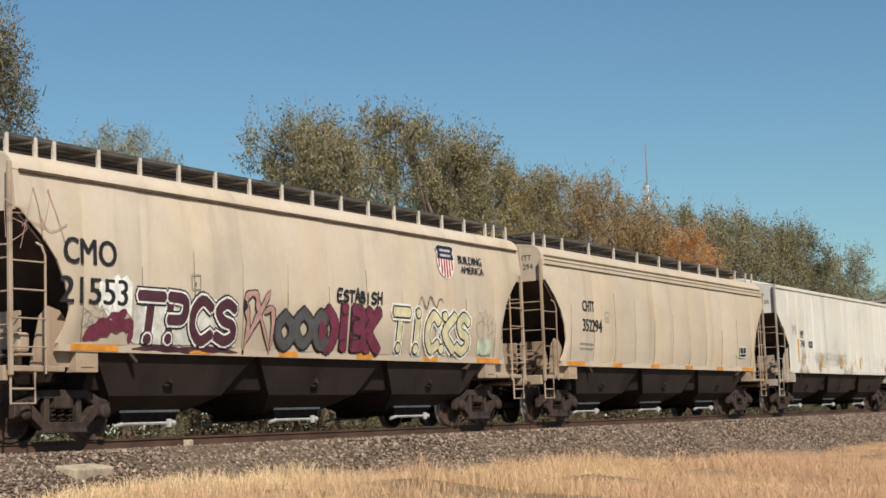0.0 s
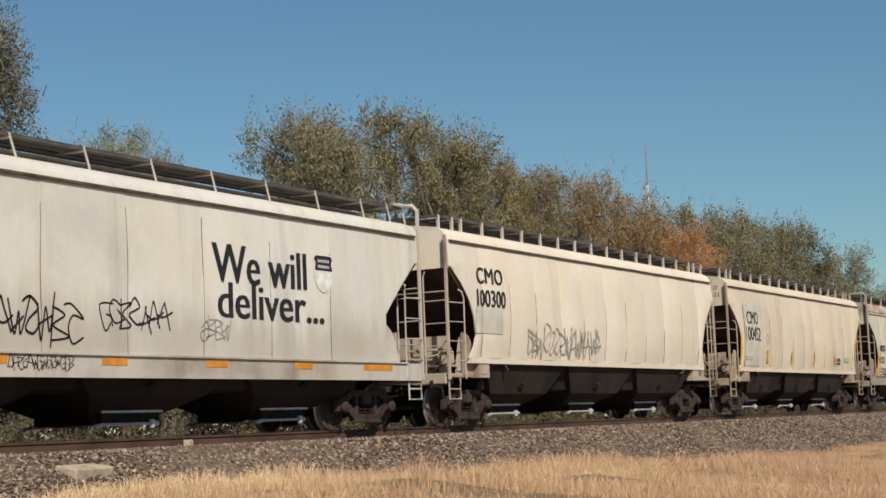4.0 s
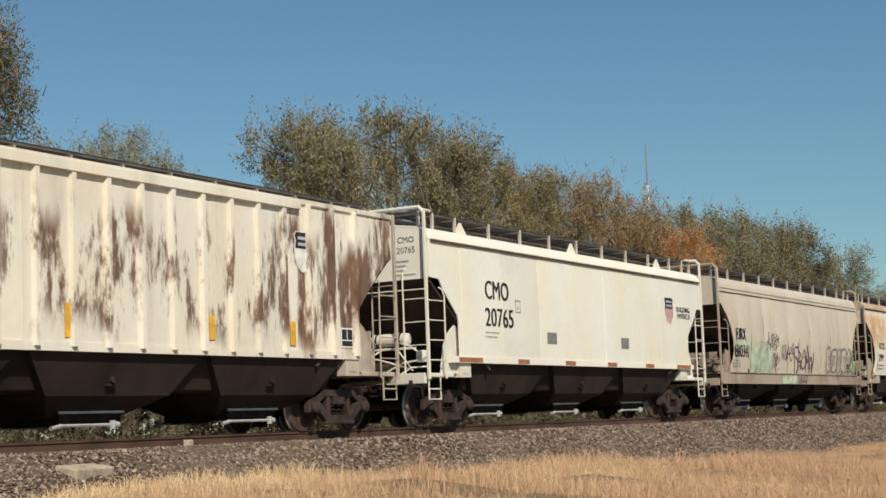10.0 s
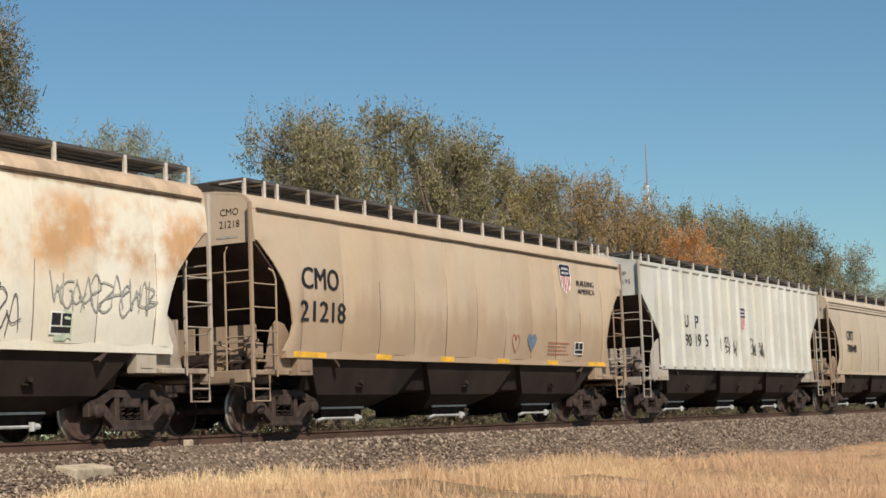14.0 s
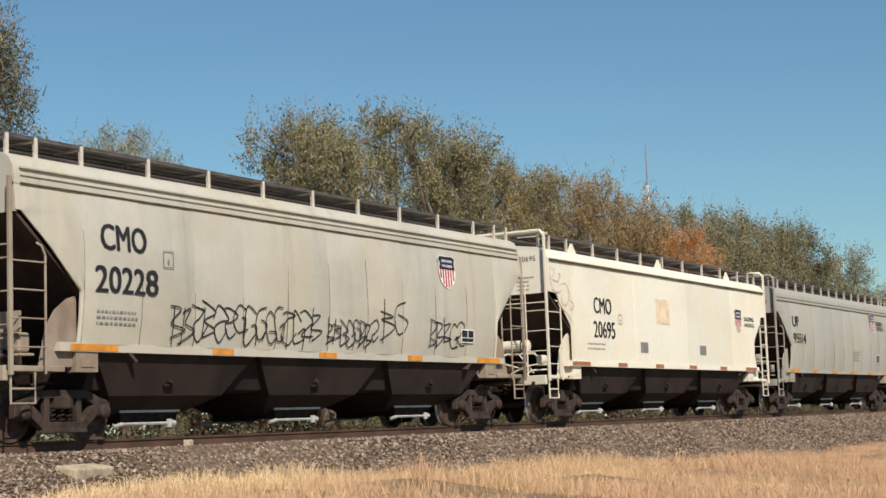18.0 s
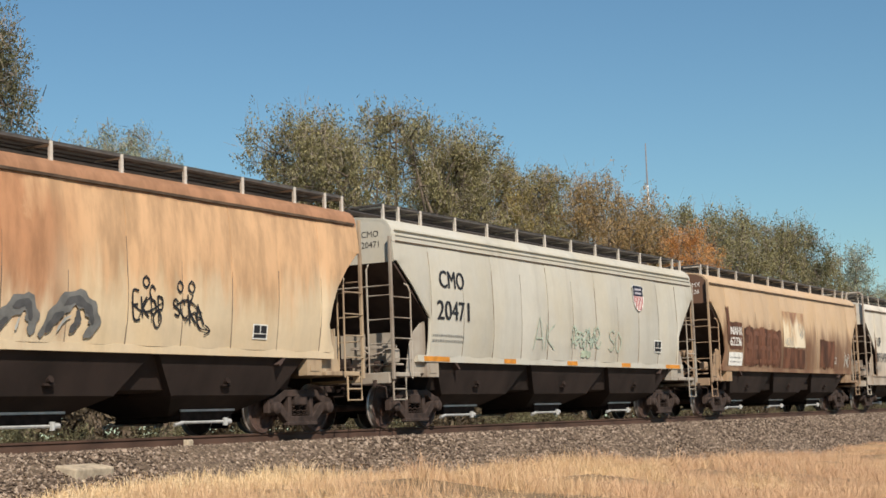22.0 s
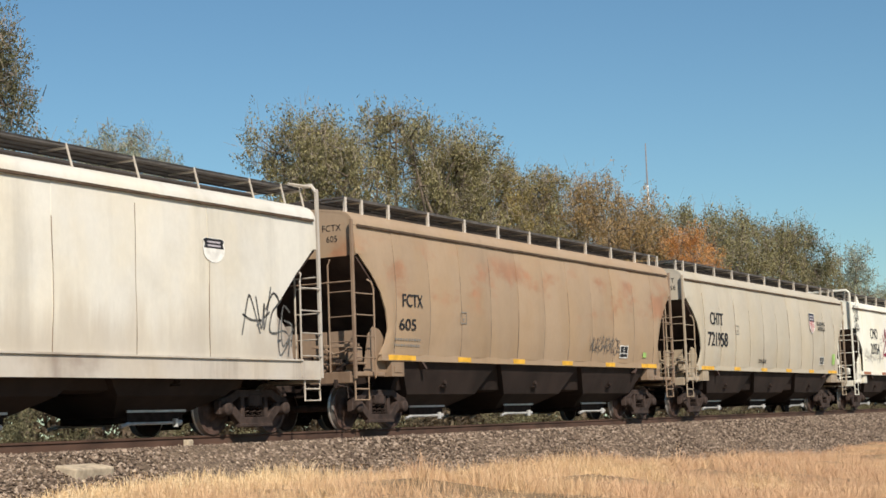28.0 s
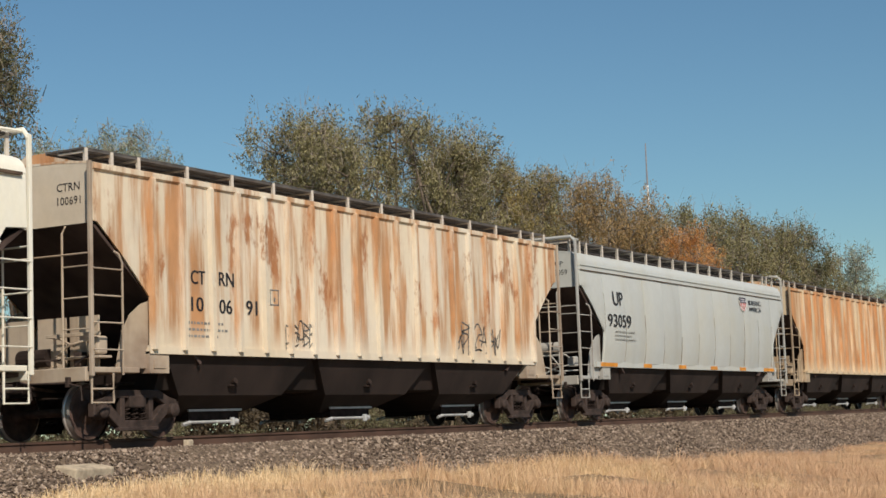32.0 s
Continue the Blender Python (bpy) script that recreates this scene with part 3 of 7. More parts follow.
            part("train_line_pipe", tube([(s * (h + 0.16), -0.3, 0.86), (s * (h - 0.4), -0.34, 0.8), (s * (h - 1.6), -0.62, 0.92), (s * (h - 2.6), -0.66, 0.95)], 0.03, 6), M_TRUCK, self.ob)
            self.ladders(s, portal)
            part("coupler", ME_COUPLER, None, self.ob, "brown cast steel coupler", pose(s * (h + 0.02), 0, 0, 0, 0, 0 if s > 0 else 180))
            part("air_hose", ME_HOSE, None, self.ob, at=pose(s * (h + 0.1), 0, 0, 0, 0, 0 if s > 0 else 180))
        # brake gear at the leading end
        bx = -h + 0.42
        if tank:
            tk = part("air_reservoir", tube([(bx, -0.78, 1.92), (bx, -0.74, 1.92), (bx, 0.12, 1.92), (bx, 0.17, 1.92)], [0.08, 0.145, 0.145, 0.08], 16), self.bar_paint, self.ob, "painted air tank")
            for y in (-0.6, 0.0):
                part("tank_strap", tube([(bx, y, 1.92), (bx, y + 0.04, 1.92)], 0.155, 16), M_TRUCK_DARK, tk)
            part("tank_shelf", box(bx - 0.05, bx + 0.15, -0.85, 0.25, 1.70, 1.75, 0.01), self.dirt, self.ob)
            part("brake_valve", box(bx - 0.16, bx + 0.08, -1.22, -1.0, 1.40, 1.66, 0.04), self.bar_paint, self.ob)
            part("brake_valve", box(bx - 0.12, bx + 0.06, -0.62, -0.44, 1.28, 1.5, 0.04), M_TRUCK, self.ob)
            part("brake_cylinder", tube([(bx - 0.12, -0.35, 1.34), (bx - 0.12, 0.25, 1.34)], 0.11, 12), M_TRUCK, self.ob)
            for k, (y0, z0, y1, z1) in enumerate(((-1.1, 1.62, -0.6, 1.84), (-1.15, 1.45, -0.3, 1.22), (-0.9, 1.25, 0.6, 1.60), (-0.5, 1.72, -0.95, 1.22), (-0.2, 1.75, 0.4, 1.25), (-1.25, 1.3, -0.65, 1.16))):
                part("brake_pipe", tube([(bx - 0.2 + 0.03 * k, y0, z0), (bx - 0.24, (y0 + y1) / 2, (z0 + z1) / 2 + 0.06), (bx - 0.2, y1, z1)], 0.019, 6), self.bar_paint if k % 2 else self.dirt, self.ob)
        else:
            part("brake_cylinder", tube([(bx, -0.2, 1.36), (bx, 0.45, 1.36)], 0.15, 14), M_TRUCK_DARK, self.ob)
            part("brake_valve", box(bx - 0.14, bx + 0.1, -1.34, -1.08, 1.36, 1.66, 0.04), self.dirt, self.ob)
            part("brake_valve", box(bx - 0.16, bx + 0.06, -0.98, -0.82, 1.18, 1.42, 0.03), M_TRUCK, self.ob)
            part("valve_shelf", box(bx - 0.2, bx + 0.1, -1.42, -0.6, 1.30, 1.34, 0.008), self.dirt, self.ob)
            part("valve_rail", box(bx - 0.22, bx - 0.18, -1.44, -0.3, 1.66, 1.72, 0.008), self.dirt, self.ob)
            for k, (y0, z0, y1, z1) in enumerate(((-1.2, 1.60, -0.5, 1.36), (-1.3, 1.34, -0.9, 1.16), (-0.9, 1.5, -0.35, 1.68), (-0.6, 1.30, 0.3, 1.2))):
                part("brake_pipe", tube([(bx - 0.2, y0, z0), (bx - 0.25, (y0 + y1) / 2, (z0 + z1) / 2 + 0.05), (bx - 0.2, y1, z1)], 0.018, 6), M_TRUCK if k % 2 else self.dirt, self.ob)
        part("brake_wheel", self.brake_wheel(), M_TRUCK_DARK, self.ob, "dark hand brake wheel", pose(h + 0.1, 0.55, 1.95))

    def brake_wheel(self):
        bm = bmesh.new()
        ring = [(0, 0.26 * math.cos(a), 0.26 * math.sin(a)) for a in [k * math.pi / 8 for k in range(17)]]
        add_tube(bm, ring, 0.02, 5)
        for k in range(4):
            a = k * math.pi / 4
            add_tube(bm, [(0, 0.25 * math.cos(a), 0.25 * math.sin(a)), (0, -0.25 * math.cos(a), -0.25 * math.sin(a))], 0.014, 5)
        return bm

    def pad(self, s, y):
        bm = bmesh.new()
        x0, x1 = s * (self.h - 1.35), s * (self.h - 1.85)
        add_box(bm, min(x0, x1), max(x0, x1), min(y * 1.30, y * 1.5), max(y * 1.30, y * 1.5), 1.06, 1.42)
        add_box(bm, min(x0, x1) + 0.1, max(x0, x1) - 0.1, min(y * 1.49, y * 1.515), max(y * 1.49, y * 1.515), 1.14, 1.26)
        return bm

    def ladders(self, s, portal):
        h, p = self.h, self.bar_paint
        for y in (-1, 1):
            top = 4.66 if portal else self.z_top + 0.08
            corner = part("corner_post", box(s * (h + 0.05), s * (h + 0.12), y * 1.50, y * 1.56, 1.0, top, 0.008), p, self.ob)
            # side ladder: outer stile, rungs, stirrup
            xo = h - 0.62
            part("ladder_stile", tube([(s * xo, y * 1.56, 1.02), (s * xo, y * 1.57, 2.82), (s * (xo + 0.06), y * 1.55, 2.97), (s * (xo + 0.1), y * 1.48, 3.02)], 0.020, 6), p, self.ob)
            for k in range(4):
                z = 1.42 + 0.43 * k
                part("ladder_rung", tube([(s * (h + 0.08), y * 1.56, z), (s * xo, y * 1.575, z)], 0.014, 6), p, corner)
            part("stirrup", tube([(s * (h + 0.06), y * 1.5, 1.05), (s * (h + 0.06), y * 1.5, 0.58), (s * (h - 0.45), y * 1.5, 0.58), (s * (h - 0.45), y * 1.5, 1.05)], 0.022, 6), p, self.ob)
            part("stirrup_tread", tube([(s * (h + 0.06), y * 1.5, 0.8), (s * (h - 0.45), y * 1.5, 0.8)], 0.018, 6), p, self.ob)
            # end ladder
            part("end_stile", tube([(s * (h + 0.1), y * 0.95, 1.1), (s * (h + 0.1), y * 0.95, 3.3), (s * (h + 0.02), y * 0.95, 3.42)], 0.020, 6), p, self.ob)
            for k in range(3):
                z = 1.75 + 0.5 * k
                part("end_rung", tube([(s * (h + 0.1), y * 1.53, z), (s * (h + 0.1), y * 0.93, z)], 0.014, 6), p, corner)
        if portal:
            part("roof_grab_rail", tube([(s * (h + 0.08), -1.53, 4.60), (s * (h + 0.08), -1.42, 4.74), (s * (h + 0.08), 1.42, 4.74), (s * (h + 0.08), 1.53, 4.60)], 0.045, 8), p, self.ob)
            part("roof_grab_rail", tube([(s * (h + 0.08), -1.40, 4.72), (s * (h - 0.55), -1.32, 4.72)], 0.03, 6), p, self.ob)
        part("handrail", tube([(s * (h + 0.1), -1.5, 2.95), (s * (h + 0.13), 0, 2.95), (s * (h + 0.1), 1.5, 2.95)], 0.016, 6), p, self.ob)

    def underframe(self):
        h = self.h
        top = 1.45 if self.sill == "thin" else 1.29
        part("centre_sill", box(-h - 0.1, h + 0.1, -0.28, 0.28, 0.72, 1.12), M_UNDER, self.ob, "grimy centre sill, darkened for shade")
        part("hopper_core", cross([(-1.36, top), (-1.08, 0.80), (-0.85, 0.76), (0.85, 0.76), (1.08, 0.80), (1.36, top)], -h + 1.95, h - 1.95), self.bay_paint, self.ob, "dusty hopper saddle between the bays, darkened for shade")
        for s in (-1, 1):
            if self.sill == "deep":
                o = [(s * 1.50, 0.97), (s * 1.56, 0.97), (s * 1.56, 1.33), (s * 1.48, 1.33)]
                part("side_sill", cross(o, -h - 0.02, h + 0.02), self.sill_paint, self.ob)
                part("sill_lip", cross([(s * 1.47, 1.32), (s * 1.60, 1.32), (s * 1.60, 1.35), (s * 1.47, 1.35)], -h + 0.6, h - 0.6), self.sill_paint, self.ob)
            else:
                w0 = self.w(1.5)
                o = [(s * (w0 - 0.1), 1.38), (s * (w0 + 0.025), 1.38), (s * (w0 + 0.025), 1.52), (s * (w0 - 0.03), 1.52)]
                e = 1.35 if self.form == "rib" else 0.95
                part("side_sill", cross(o, -h + e, h - e), self.sill_paint, self.ob)

    def hoppers(self):
        h = self.h
        span = 2 * (h - 1.75)
        top = 1.46 if self.sill == "thin" else 1.3
        for i in range(3):
            xc = -span / 2 + span * (i + 0.5) / 3
            half = span / 6 - 0.02
            a = [(xc - half, -1.475, top), (xc + half, -1.475, top), (xc + half, 1.475, top), (xc - half, 1.475, top)]
            m = [(xc + u * half * 0.68, v * 1.17, 0.70) for u, v in ((-1, -1), (1, -1), (1, 1), (-1, 1))]
            b = [(xc - 0.86, -0.56, 0.36), (xc + 0.86, -0.56, 0.36), (xc + 0.86, 0.56, 0.36), (xc - 0.86, 0.56, 0.36)]
            v = a + m + b
            f = [(3, 2, 1, 0)] + [(k, (k + 1) % 4, 4 + (k + 1) % 4, 4 + k) for k in range(4)] + [(4 + k, 4 + (k + 1) % 4, 8 + (k + 1) % 4, 8 + k) for k in range(4)] + [(8, 9, 10, 11)]
            f = [tuple(reversed(q)) for q in f]
            hop = part("hopper_bay", pydata("hopper_bay", v, f, self.bay_paint), None, self.ob, "grimy sloping hopper bay, darkened for shade")
            part("outlet_gate", ME_OUTLET, None, hop, at=pose(xc, 0, 0))
            for y in (-1, 1):
                part("outlet_rail", ME_OUTLET_RAIL, None, hop, at=pose(xc, y * 0.76 + (0 if y < 0 else 0.035), 0.43))
                part("outlet_crank", ME_CRANK, None, hop, "pale steel crank", pose(xc, y * 0.80, 0.24))
            part("vibrator_bracket", tube([(xc - 0.1, -1.33, 0.96), (xc - 0.1, -1.24, 0.93)], 0.06, 10), M_TRUCK_DARK, hop)
            part("vibrator_bracket", box(xc - 0.22, xc + 0.02, -1.30, -1.2, 0.85, 0.89, 0.01), M_TRUCK_DARK, hop)

    def reflectors(self, n, colour):
        h = self.h
        z0, z1, y = (1.395, 1.50, self.w(1.5) + 0.026) if self.sill == "thin" else (1.17, 1.29, 1.561)
        for i in range(n):
            x = -h + 1.75 + (2 * h - 3.5) * i / (n - 1)
            w = 0.55 if i in (0, n - 1) else 0.3
            part("reflector", box(x - w, x + w, -y - 0.006, -y, z0, z1), M_INK[colour], self.ob, "orange reflective strip")

    # ---- what is painted on the near side ----
    def on(self, verts, lift=0.02):
        """Lays (x, z) points on the near side."""
        out = []
        for x, z in verts:
            y = self.w(z) + self.bulge(x, z) + lift if z > self.z_low else (1.565 if self.sill == "deep" else self.w(1.5) + 0.03)
            out.append((x, -y, z))
        return out

    def bulge(self, x, z):
        """How far the sheet under a painted mark swells out between its seams."""
        if self.form != "curve":
            return 0.012
        if self.level is not None:
            return self.level
        c = lerp(self.cut, z)
        e = [-self.h + c, *self.seams, self.h - c]
        i = min(len(e) - 2, max(0, sum(1 for v in e if v <= x) - 1))
        t = min(1.0, max(0.0, (x - e[i]) / max(0.01, e[i + 1] - e[i])))
        return 0.02 + 0.030 * math.sin(math.pi * t) * min(1.0, max(0.0, (self.z_top - 0.02 - z) / 0.7))

    def flat(self, name, polys, ink, lift=0.002, label="", step=0.0):
        """Thin paint films from outlines of (x, z)."""
        verts, faces = [], []
        for i, p in enumerate(polys):
            a = len(verts)
            k = len(p)
            verts += self.on(p, lift + step * i)
            faces.append(tuple(range(a, a + k)))
        return part(name, pydata(name, verts, faces, M_INK[ink] if isinstance(ink, str) else ink), None, self.ob, label)

    def text(self, s, x, z, w, hgt, ink="black"):
        for r in self.ribs:
            # letters stand in the bay between two ribs
            if w < 0.65 and x - 0.22 < r < x + w + 0.09:
                w = min(w, 0.48)
                x = r + 0.22 if r < x + w / 2 else r - 0.1 - w
                break
        cu = bpy.data.curves.new("lettering", "FONT")
        cu.body, cu.size, cu.resolution_u = s, 1.0, 3
        cu.offset = 0.0
        tmp = bpy.data.objects.new("lettering", cu)
        me = bpy.data.meshes.new_from_object(tmp)
        bpy.data.objects.remove(tmp)
        bpy.data.curves.remove(cu)
        co = np.array([v.co[:] for v in me.vertices])
        lo, hi = co.min(0), co.max(0)
        pts = [(x + (c[0] - lo[0]) / max(1e-4, hi[0] - lo[0]) * w, z + (c[1] - lo[1]) / max(1e-4, hi[1] - lo[1]) * hgt) for c in co]
        # two coats, a stencil's stroke apart, give the bold weight
        faces = [tuple(p.vertices) for p in me.polygons]
        bold = 0.0115 * hgt / 0.35
        verts = self.on([(a - bold, b) for a, b in pts], 0.004) + self.on([(a + bold, b) for a, b in pts], 0.0055)
        k = len(pts)
        me = pydata("lettering", verts, faces + [tuple(i + k for i in f) for f in faces])
        return part("lettering", me, M_INK[ink], self.ob, f"{ink} stencilled lettering {s}")

    def end_text(self, lines, y=-1.0, z=4.0, hgt=0.14, ink="black", data=False):
        """Small lettering on the leading end sheet."""
        if data:
            rows = [(k, self.rng.uniform(0.25, 0.55)) for k in range(7) if z - 0.45 - 0.1 * k > self.z_cut]
            verts = [(-self.h - 0.0015, y + 0.3 - u, z - 0.42 - 0.1 * k + v) for k, w in rows for u, v in ((0, 0), (w, 0), (w, 0.035), (0, 0.035))]
            tagged(part("small_print", pydata("small_print", verts, [tuple(range(4 * i, 4 * i + 4)) for i in range(len(rows))], M_INK["dim"]), None, self.ob), "rows of tiny stencilled data", kind="stuff")
        for i, s in enumerate(lines):
            cu = bpy.data.curves.new("lettering", "FONT")
            cu.body, cu.size, cu.resolution_u, cu.offset = s, hgt * 1.35, 2, 0.0
            tmp = bpy.data.objects.new("lettering", cu)
            me = bpy.data.meshes.new_from_object(tmp)
            bpy.data.objects.remove(tmp)
            wide = max(v.co.x for v in me.vertices)
            for v in me.vertices:
                a, b = v.co.x, v.co.y
                v.co = (-self.h - 0.001, y - a + wide / 2, z - i * hgt * 1.6 + b)
            me.materials.clear()
            part("lettering", me, M_INK[ink], self.ob, f"{ink} stencilled lettering {s}")

    def rect(self, name, x, z, w, h, ink, lift=0.002, label=""):
        n = max(1, int(w / 0.18))
        xs = sorted([x + w * i / n for i in range(n + 1)] + [v for v in self.seams if x + 0.01 < v < x + w - 0.01])
        return self.sheet(name, xs, [z] * len(xs), [z + h] * len(xs), max(2, int(h / 0.12) + 1), ink, lift, label)

    def shield(self, x, z, w, h, stripes=True):
        # a plate-like decal lies level across the swell of the sheet
        self.level = max(self.bulge(x + w * k / 6, z + h / 2) for k in range(7))
        def edge(t):
            # half width of the shield at height share t
            return float(np.interp(t, [0, 0.05, 0.15, 0.35, 0.6, 0.78, 0.9, 1.0], [0.05, 0.2, 0.33, 0.44, 0.47, 0.42, 0.5, 0.36])) * w

        def band(t0, t1, grow=0.0, k=10):
            c = x + w / 2
            left = [(c - edge(t0 + (t1 - t0) * i / k) - grow, z + h * (t0 + (t1 - t0) * i / k)) for i in range(k + 1)]
            right = [(c + edge(t0 + (t1 - t0) * i / k) + grow, z + h * (t0 + (t1 - t0) * i / k)) for i in range(k + 1)]
            return [[left[i], right[i], right[i + 1], left[i + 1]] for i in range(k)]
        back = self.flat("emblem", band(0, 1, 0.02), "white", self.clear, "shield emblem, white with dark blue head")
        top = self.flat("emblem_head", band(0.58, 0.98, -0.01), "blue" if stripes else "black", self.clear + 0.003)
        top.parent = back
        bars = self.flat("emblem_band", [[(x + w * 0.2, z + h * q), (x + w * 0.8, z + h * q), (x + w * 0.8, z + h * (q + 0.075)), (x + w * 0.2, z + h * (q + 0.075))] for q in (0.65, 0.80)], "lilac", self.clear + 0.006)
        bars.parent = back
        if stripes:
            polys = []
            for i in range(6):
                xa = x + w * (0.08 + 0.145 * i)
                xb = xa + w * 0.075
                low = 0.02
                for q in range(30):
                    if edge(q / 50) > max(abs(xa - x - w / 2), abs(xb - x - w / 2)):
                        low = q / 50
                        break
                polys.append([(xa, z + h * low), (xb, z + h * low), (xb, z + h * 0.58), (xa, z + h * 0.58)])
            st = self.flat("emblem_field", polys, "shieldred", self.clear + 0.004)
            st.parent = back
        self.level = None

    def data(self, x, z, w, h, ink="signgrey"):
        """Writing too small to read: short bars in rows."""
        polys = []
        rows = max(2, int(h / 0.09))
        for r in range(rows):
            q = x
            while q < x + w * self.rng.uniform(0.7, 1.0):
                ww = self.rng.uniform(0.03, 0.09)
                zz = z + h * (r + 0.2) / rows
                polys.append([(q, zz), (q + ww, zz), (q + ww, zz + h / rows * 0.36), (q, zz + h / rows * 0.36)])
                q += ww + 0.035
        tagged(self.flat("small_print", polys, ink, 0.003, "rows of tiny stencilled data"), kind="stuff")

    def stain(self, name, x, z, w, h, ink, lift=0.002, label="", ragged=0.12):
        """A patch with a ragged top and drips at the foot."""
        n = max(4, int(w / 0.07))
        tops, feet, up, low = [], [], 0.0, 0.0
        for i in range(n + 1):
            up = 0.6 * up + self.rng.uniform(-1, 1) * ragged * h * 0.5
            low = 0.5 * low + self.rng.uniform(-1, 0.6) * ragged * h
            tops.append(z + h + up)
            feet.append(max(z + low, self.z_low + 0.03 if z > self.z_low else 0.99))
        return self.sheet(name, [x + w * i / n for i in range(n + 1)], feet, tops, max(3, int(h / 0.12) + 1), ink, lift, label)

    def sheet(self, name, xs, feet, tops, k, ink, lift, label):
        """One connected film of paint between two edges."""
        n = len(xs)
        pts = [(xs[i], feet[i] + (tops[i] - feet[i]) * q / k) for q in range(k + 1) for i in range(n)]
        faces = [(q * n + i, q * n + i + 1, (q + 1) * n + i + 1, (q + 1) * n + i) for q in range(k) for i in range(n - 1)]
        return part(name, pydata(name, self.on(pts, lift), faces, M_INK[ink] if isinstance(ink, str) else ink), None, self.ob, label)

    def frame_box(self, x, z, w, h, ink="signgrey", t=0.017):
        self.flat("stencil_frame", [[(x, z), (x + w, z), (x + w, z + t), (x, z + t)], [(x, z + h - t), (x + w, z + h - t), (x + w, z + h), (x, z + h)], [(x, z), (x + t, z), (x + t, z + h), (x, z + h)], [(x + w - t, z), (x + w, z), (x + w, z + h), (x + w - t, z + h)], [(x + w * 0.42, z + h * 0.25), (x + w * 0.58, z + h * 0.25), (x + w * 0.58, z + h * 0.5), (x + w * 0.42, z + h * 0.5)]], ink, 0.003)

    def consol(self, x, z, w, h):
        """The lubrication stencil: white edged black panels."""
        self.level = max(self.bulge(x + w * k / 6, z + h / 2) for k in range(7))
        b = self.rect("stencil_panel", x, z, w, h, "white", 0.002, "black and white stencil panel")
        polys = [[(x + w * a, z + h * c), (x + w * d, z + h * c), (x + w * d, z + h * e), (x + w * a, z + h * e)] for a, d, c, e in ((0.07, 0.47, 0.40, 0.92), (0.53, 0.93, 0.40, 0.92), (0.07, 0.93, 0.08, 0.34))]
        q = self.flat("stencil_field", polys, "black", 0.005)
        q.parent = b
        self.level = None

    def ribbon(self, lines, width):
        polys = []
        for pts in lines:
            for (xa, za), (xb, zb) in zip(pts, pts[1:]):
                d = math.hypot(xb - xa, zb - za)
                if d < 1e-4:
                    continue
                nx, nz = -(zb - za) / d * width / 2, (xb - xa) / d * width / 2
                ex, ez = (xb - xa) / d * width * 0.3, (zb - za) / d * width * 0.3
                polys.append([(xa - nx - ex, za - nz - ez), (xb - nx + ex, zb - nz + ez), (xb + nx + ex, zb + nz + ez), (xa + nx - ex, za + nz - ez)])
        return polys

    def curve(self, pts, k=6):
        """A smooth line through points."""
        out = []
        p = [pts[0], *pts, pts[-1]]
        for i in range(1, len(p) - 2):
            for j in range(k):
                t = j / k
                out.append(tuple(0.5 * (2 * p[i][c] + (p[i + 1][c] - p[i - 1][c]) * t + (2 * p[i - 1][c] - 5 * p[i][c] + 4 * p[i + 1][c] - p[i + 2][c]) * t * t + (3 * p[i][c] - p[i - 1][c] - 3 * p[i + 1][c] + p[i + 2][c]) * t ** 3) for c in (0, 1)))
        out.append(pts[-1])
        return out

    def tag(self, x, z, w, h, ink, width=None, kinds="ABCDE"):
        """A sprayed scrawl: looping strokes, one cell after another."""
        r = self.rng
        n = max(1, int(round(w / (h * 0.42))))
        cell = w / n
        lines = []
        for i in range(n):
            x0, zz = x + i * cell, z + h * r.uniform(-0.04, 0.16)
            kind = r.choice(kinds)
            u = lambda a, b: (x0 + cell * (a * 1.35 - 0.15 + r.uniform(-0.2, 0.2)), zz + h * min(1.05, max(-0.1, 0.86 * b + r.uniform(-0.14, 0.14))))
            if kind == "A":
                lines.append(self.curve([u(0.05, 0.05), u(0.45, 0.95), u(0.6, 0.9), u(0.95, 0.02)]))
                lines.append(self.curve([u(0.0, 0.45), u(0.5, 0.35), u(1.1, 0.5)]))
            elif kind == "B":
                lines.append(self.curve([u(0.15, 0.98), u(0.1, 0.0)]))
                lines.append(self.curve([u(0.1, 0.95), u(0.8, 0.8), u(0.2, 0.5), u(0.95, 0.3), u(0.05, 0.02)]))
            elif kind == "C":
                lines.append(self.curve([u(0.9, 0.85), u(0.3, 0.95), u(0.1, 0.5), u(0.4, 0.05), u(1.0, 0.2)]))
                lines.append(self.curve([u(0.5, 0.5), u(1.0, 0.45), u(0.85, 0.0)]))
            elif kind == "D":
                lines.append(self.curve([u(0.05, 0.8), u(0.5, 1.0), u(0.95, 0.75), u(0.45, 0.55), u(0.1, 0.3), u(0.5, 0.0), u(1.0, 0.25)]))
            else:
                lines.append(self.curve([u(0.0, 0.95), u(0.3, 0.05), u(0.5, 0.7), u(0.75, 0.05), u(1.05, 1.0)]))
                lines.append(self.curve([u(0.2, 0.2), u(0.9, 0.6)]))
        tagged(self.flat("graffiti", self.ribbon(lines, width or max(0.014, min(0.05, h * 0.045))), ink, 0.006), f"{ink} sprayed graffiti scrawl", kind="stuff")

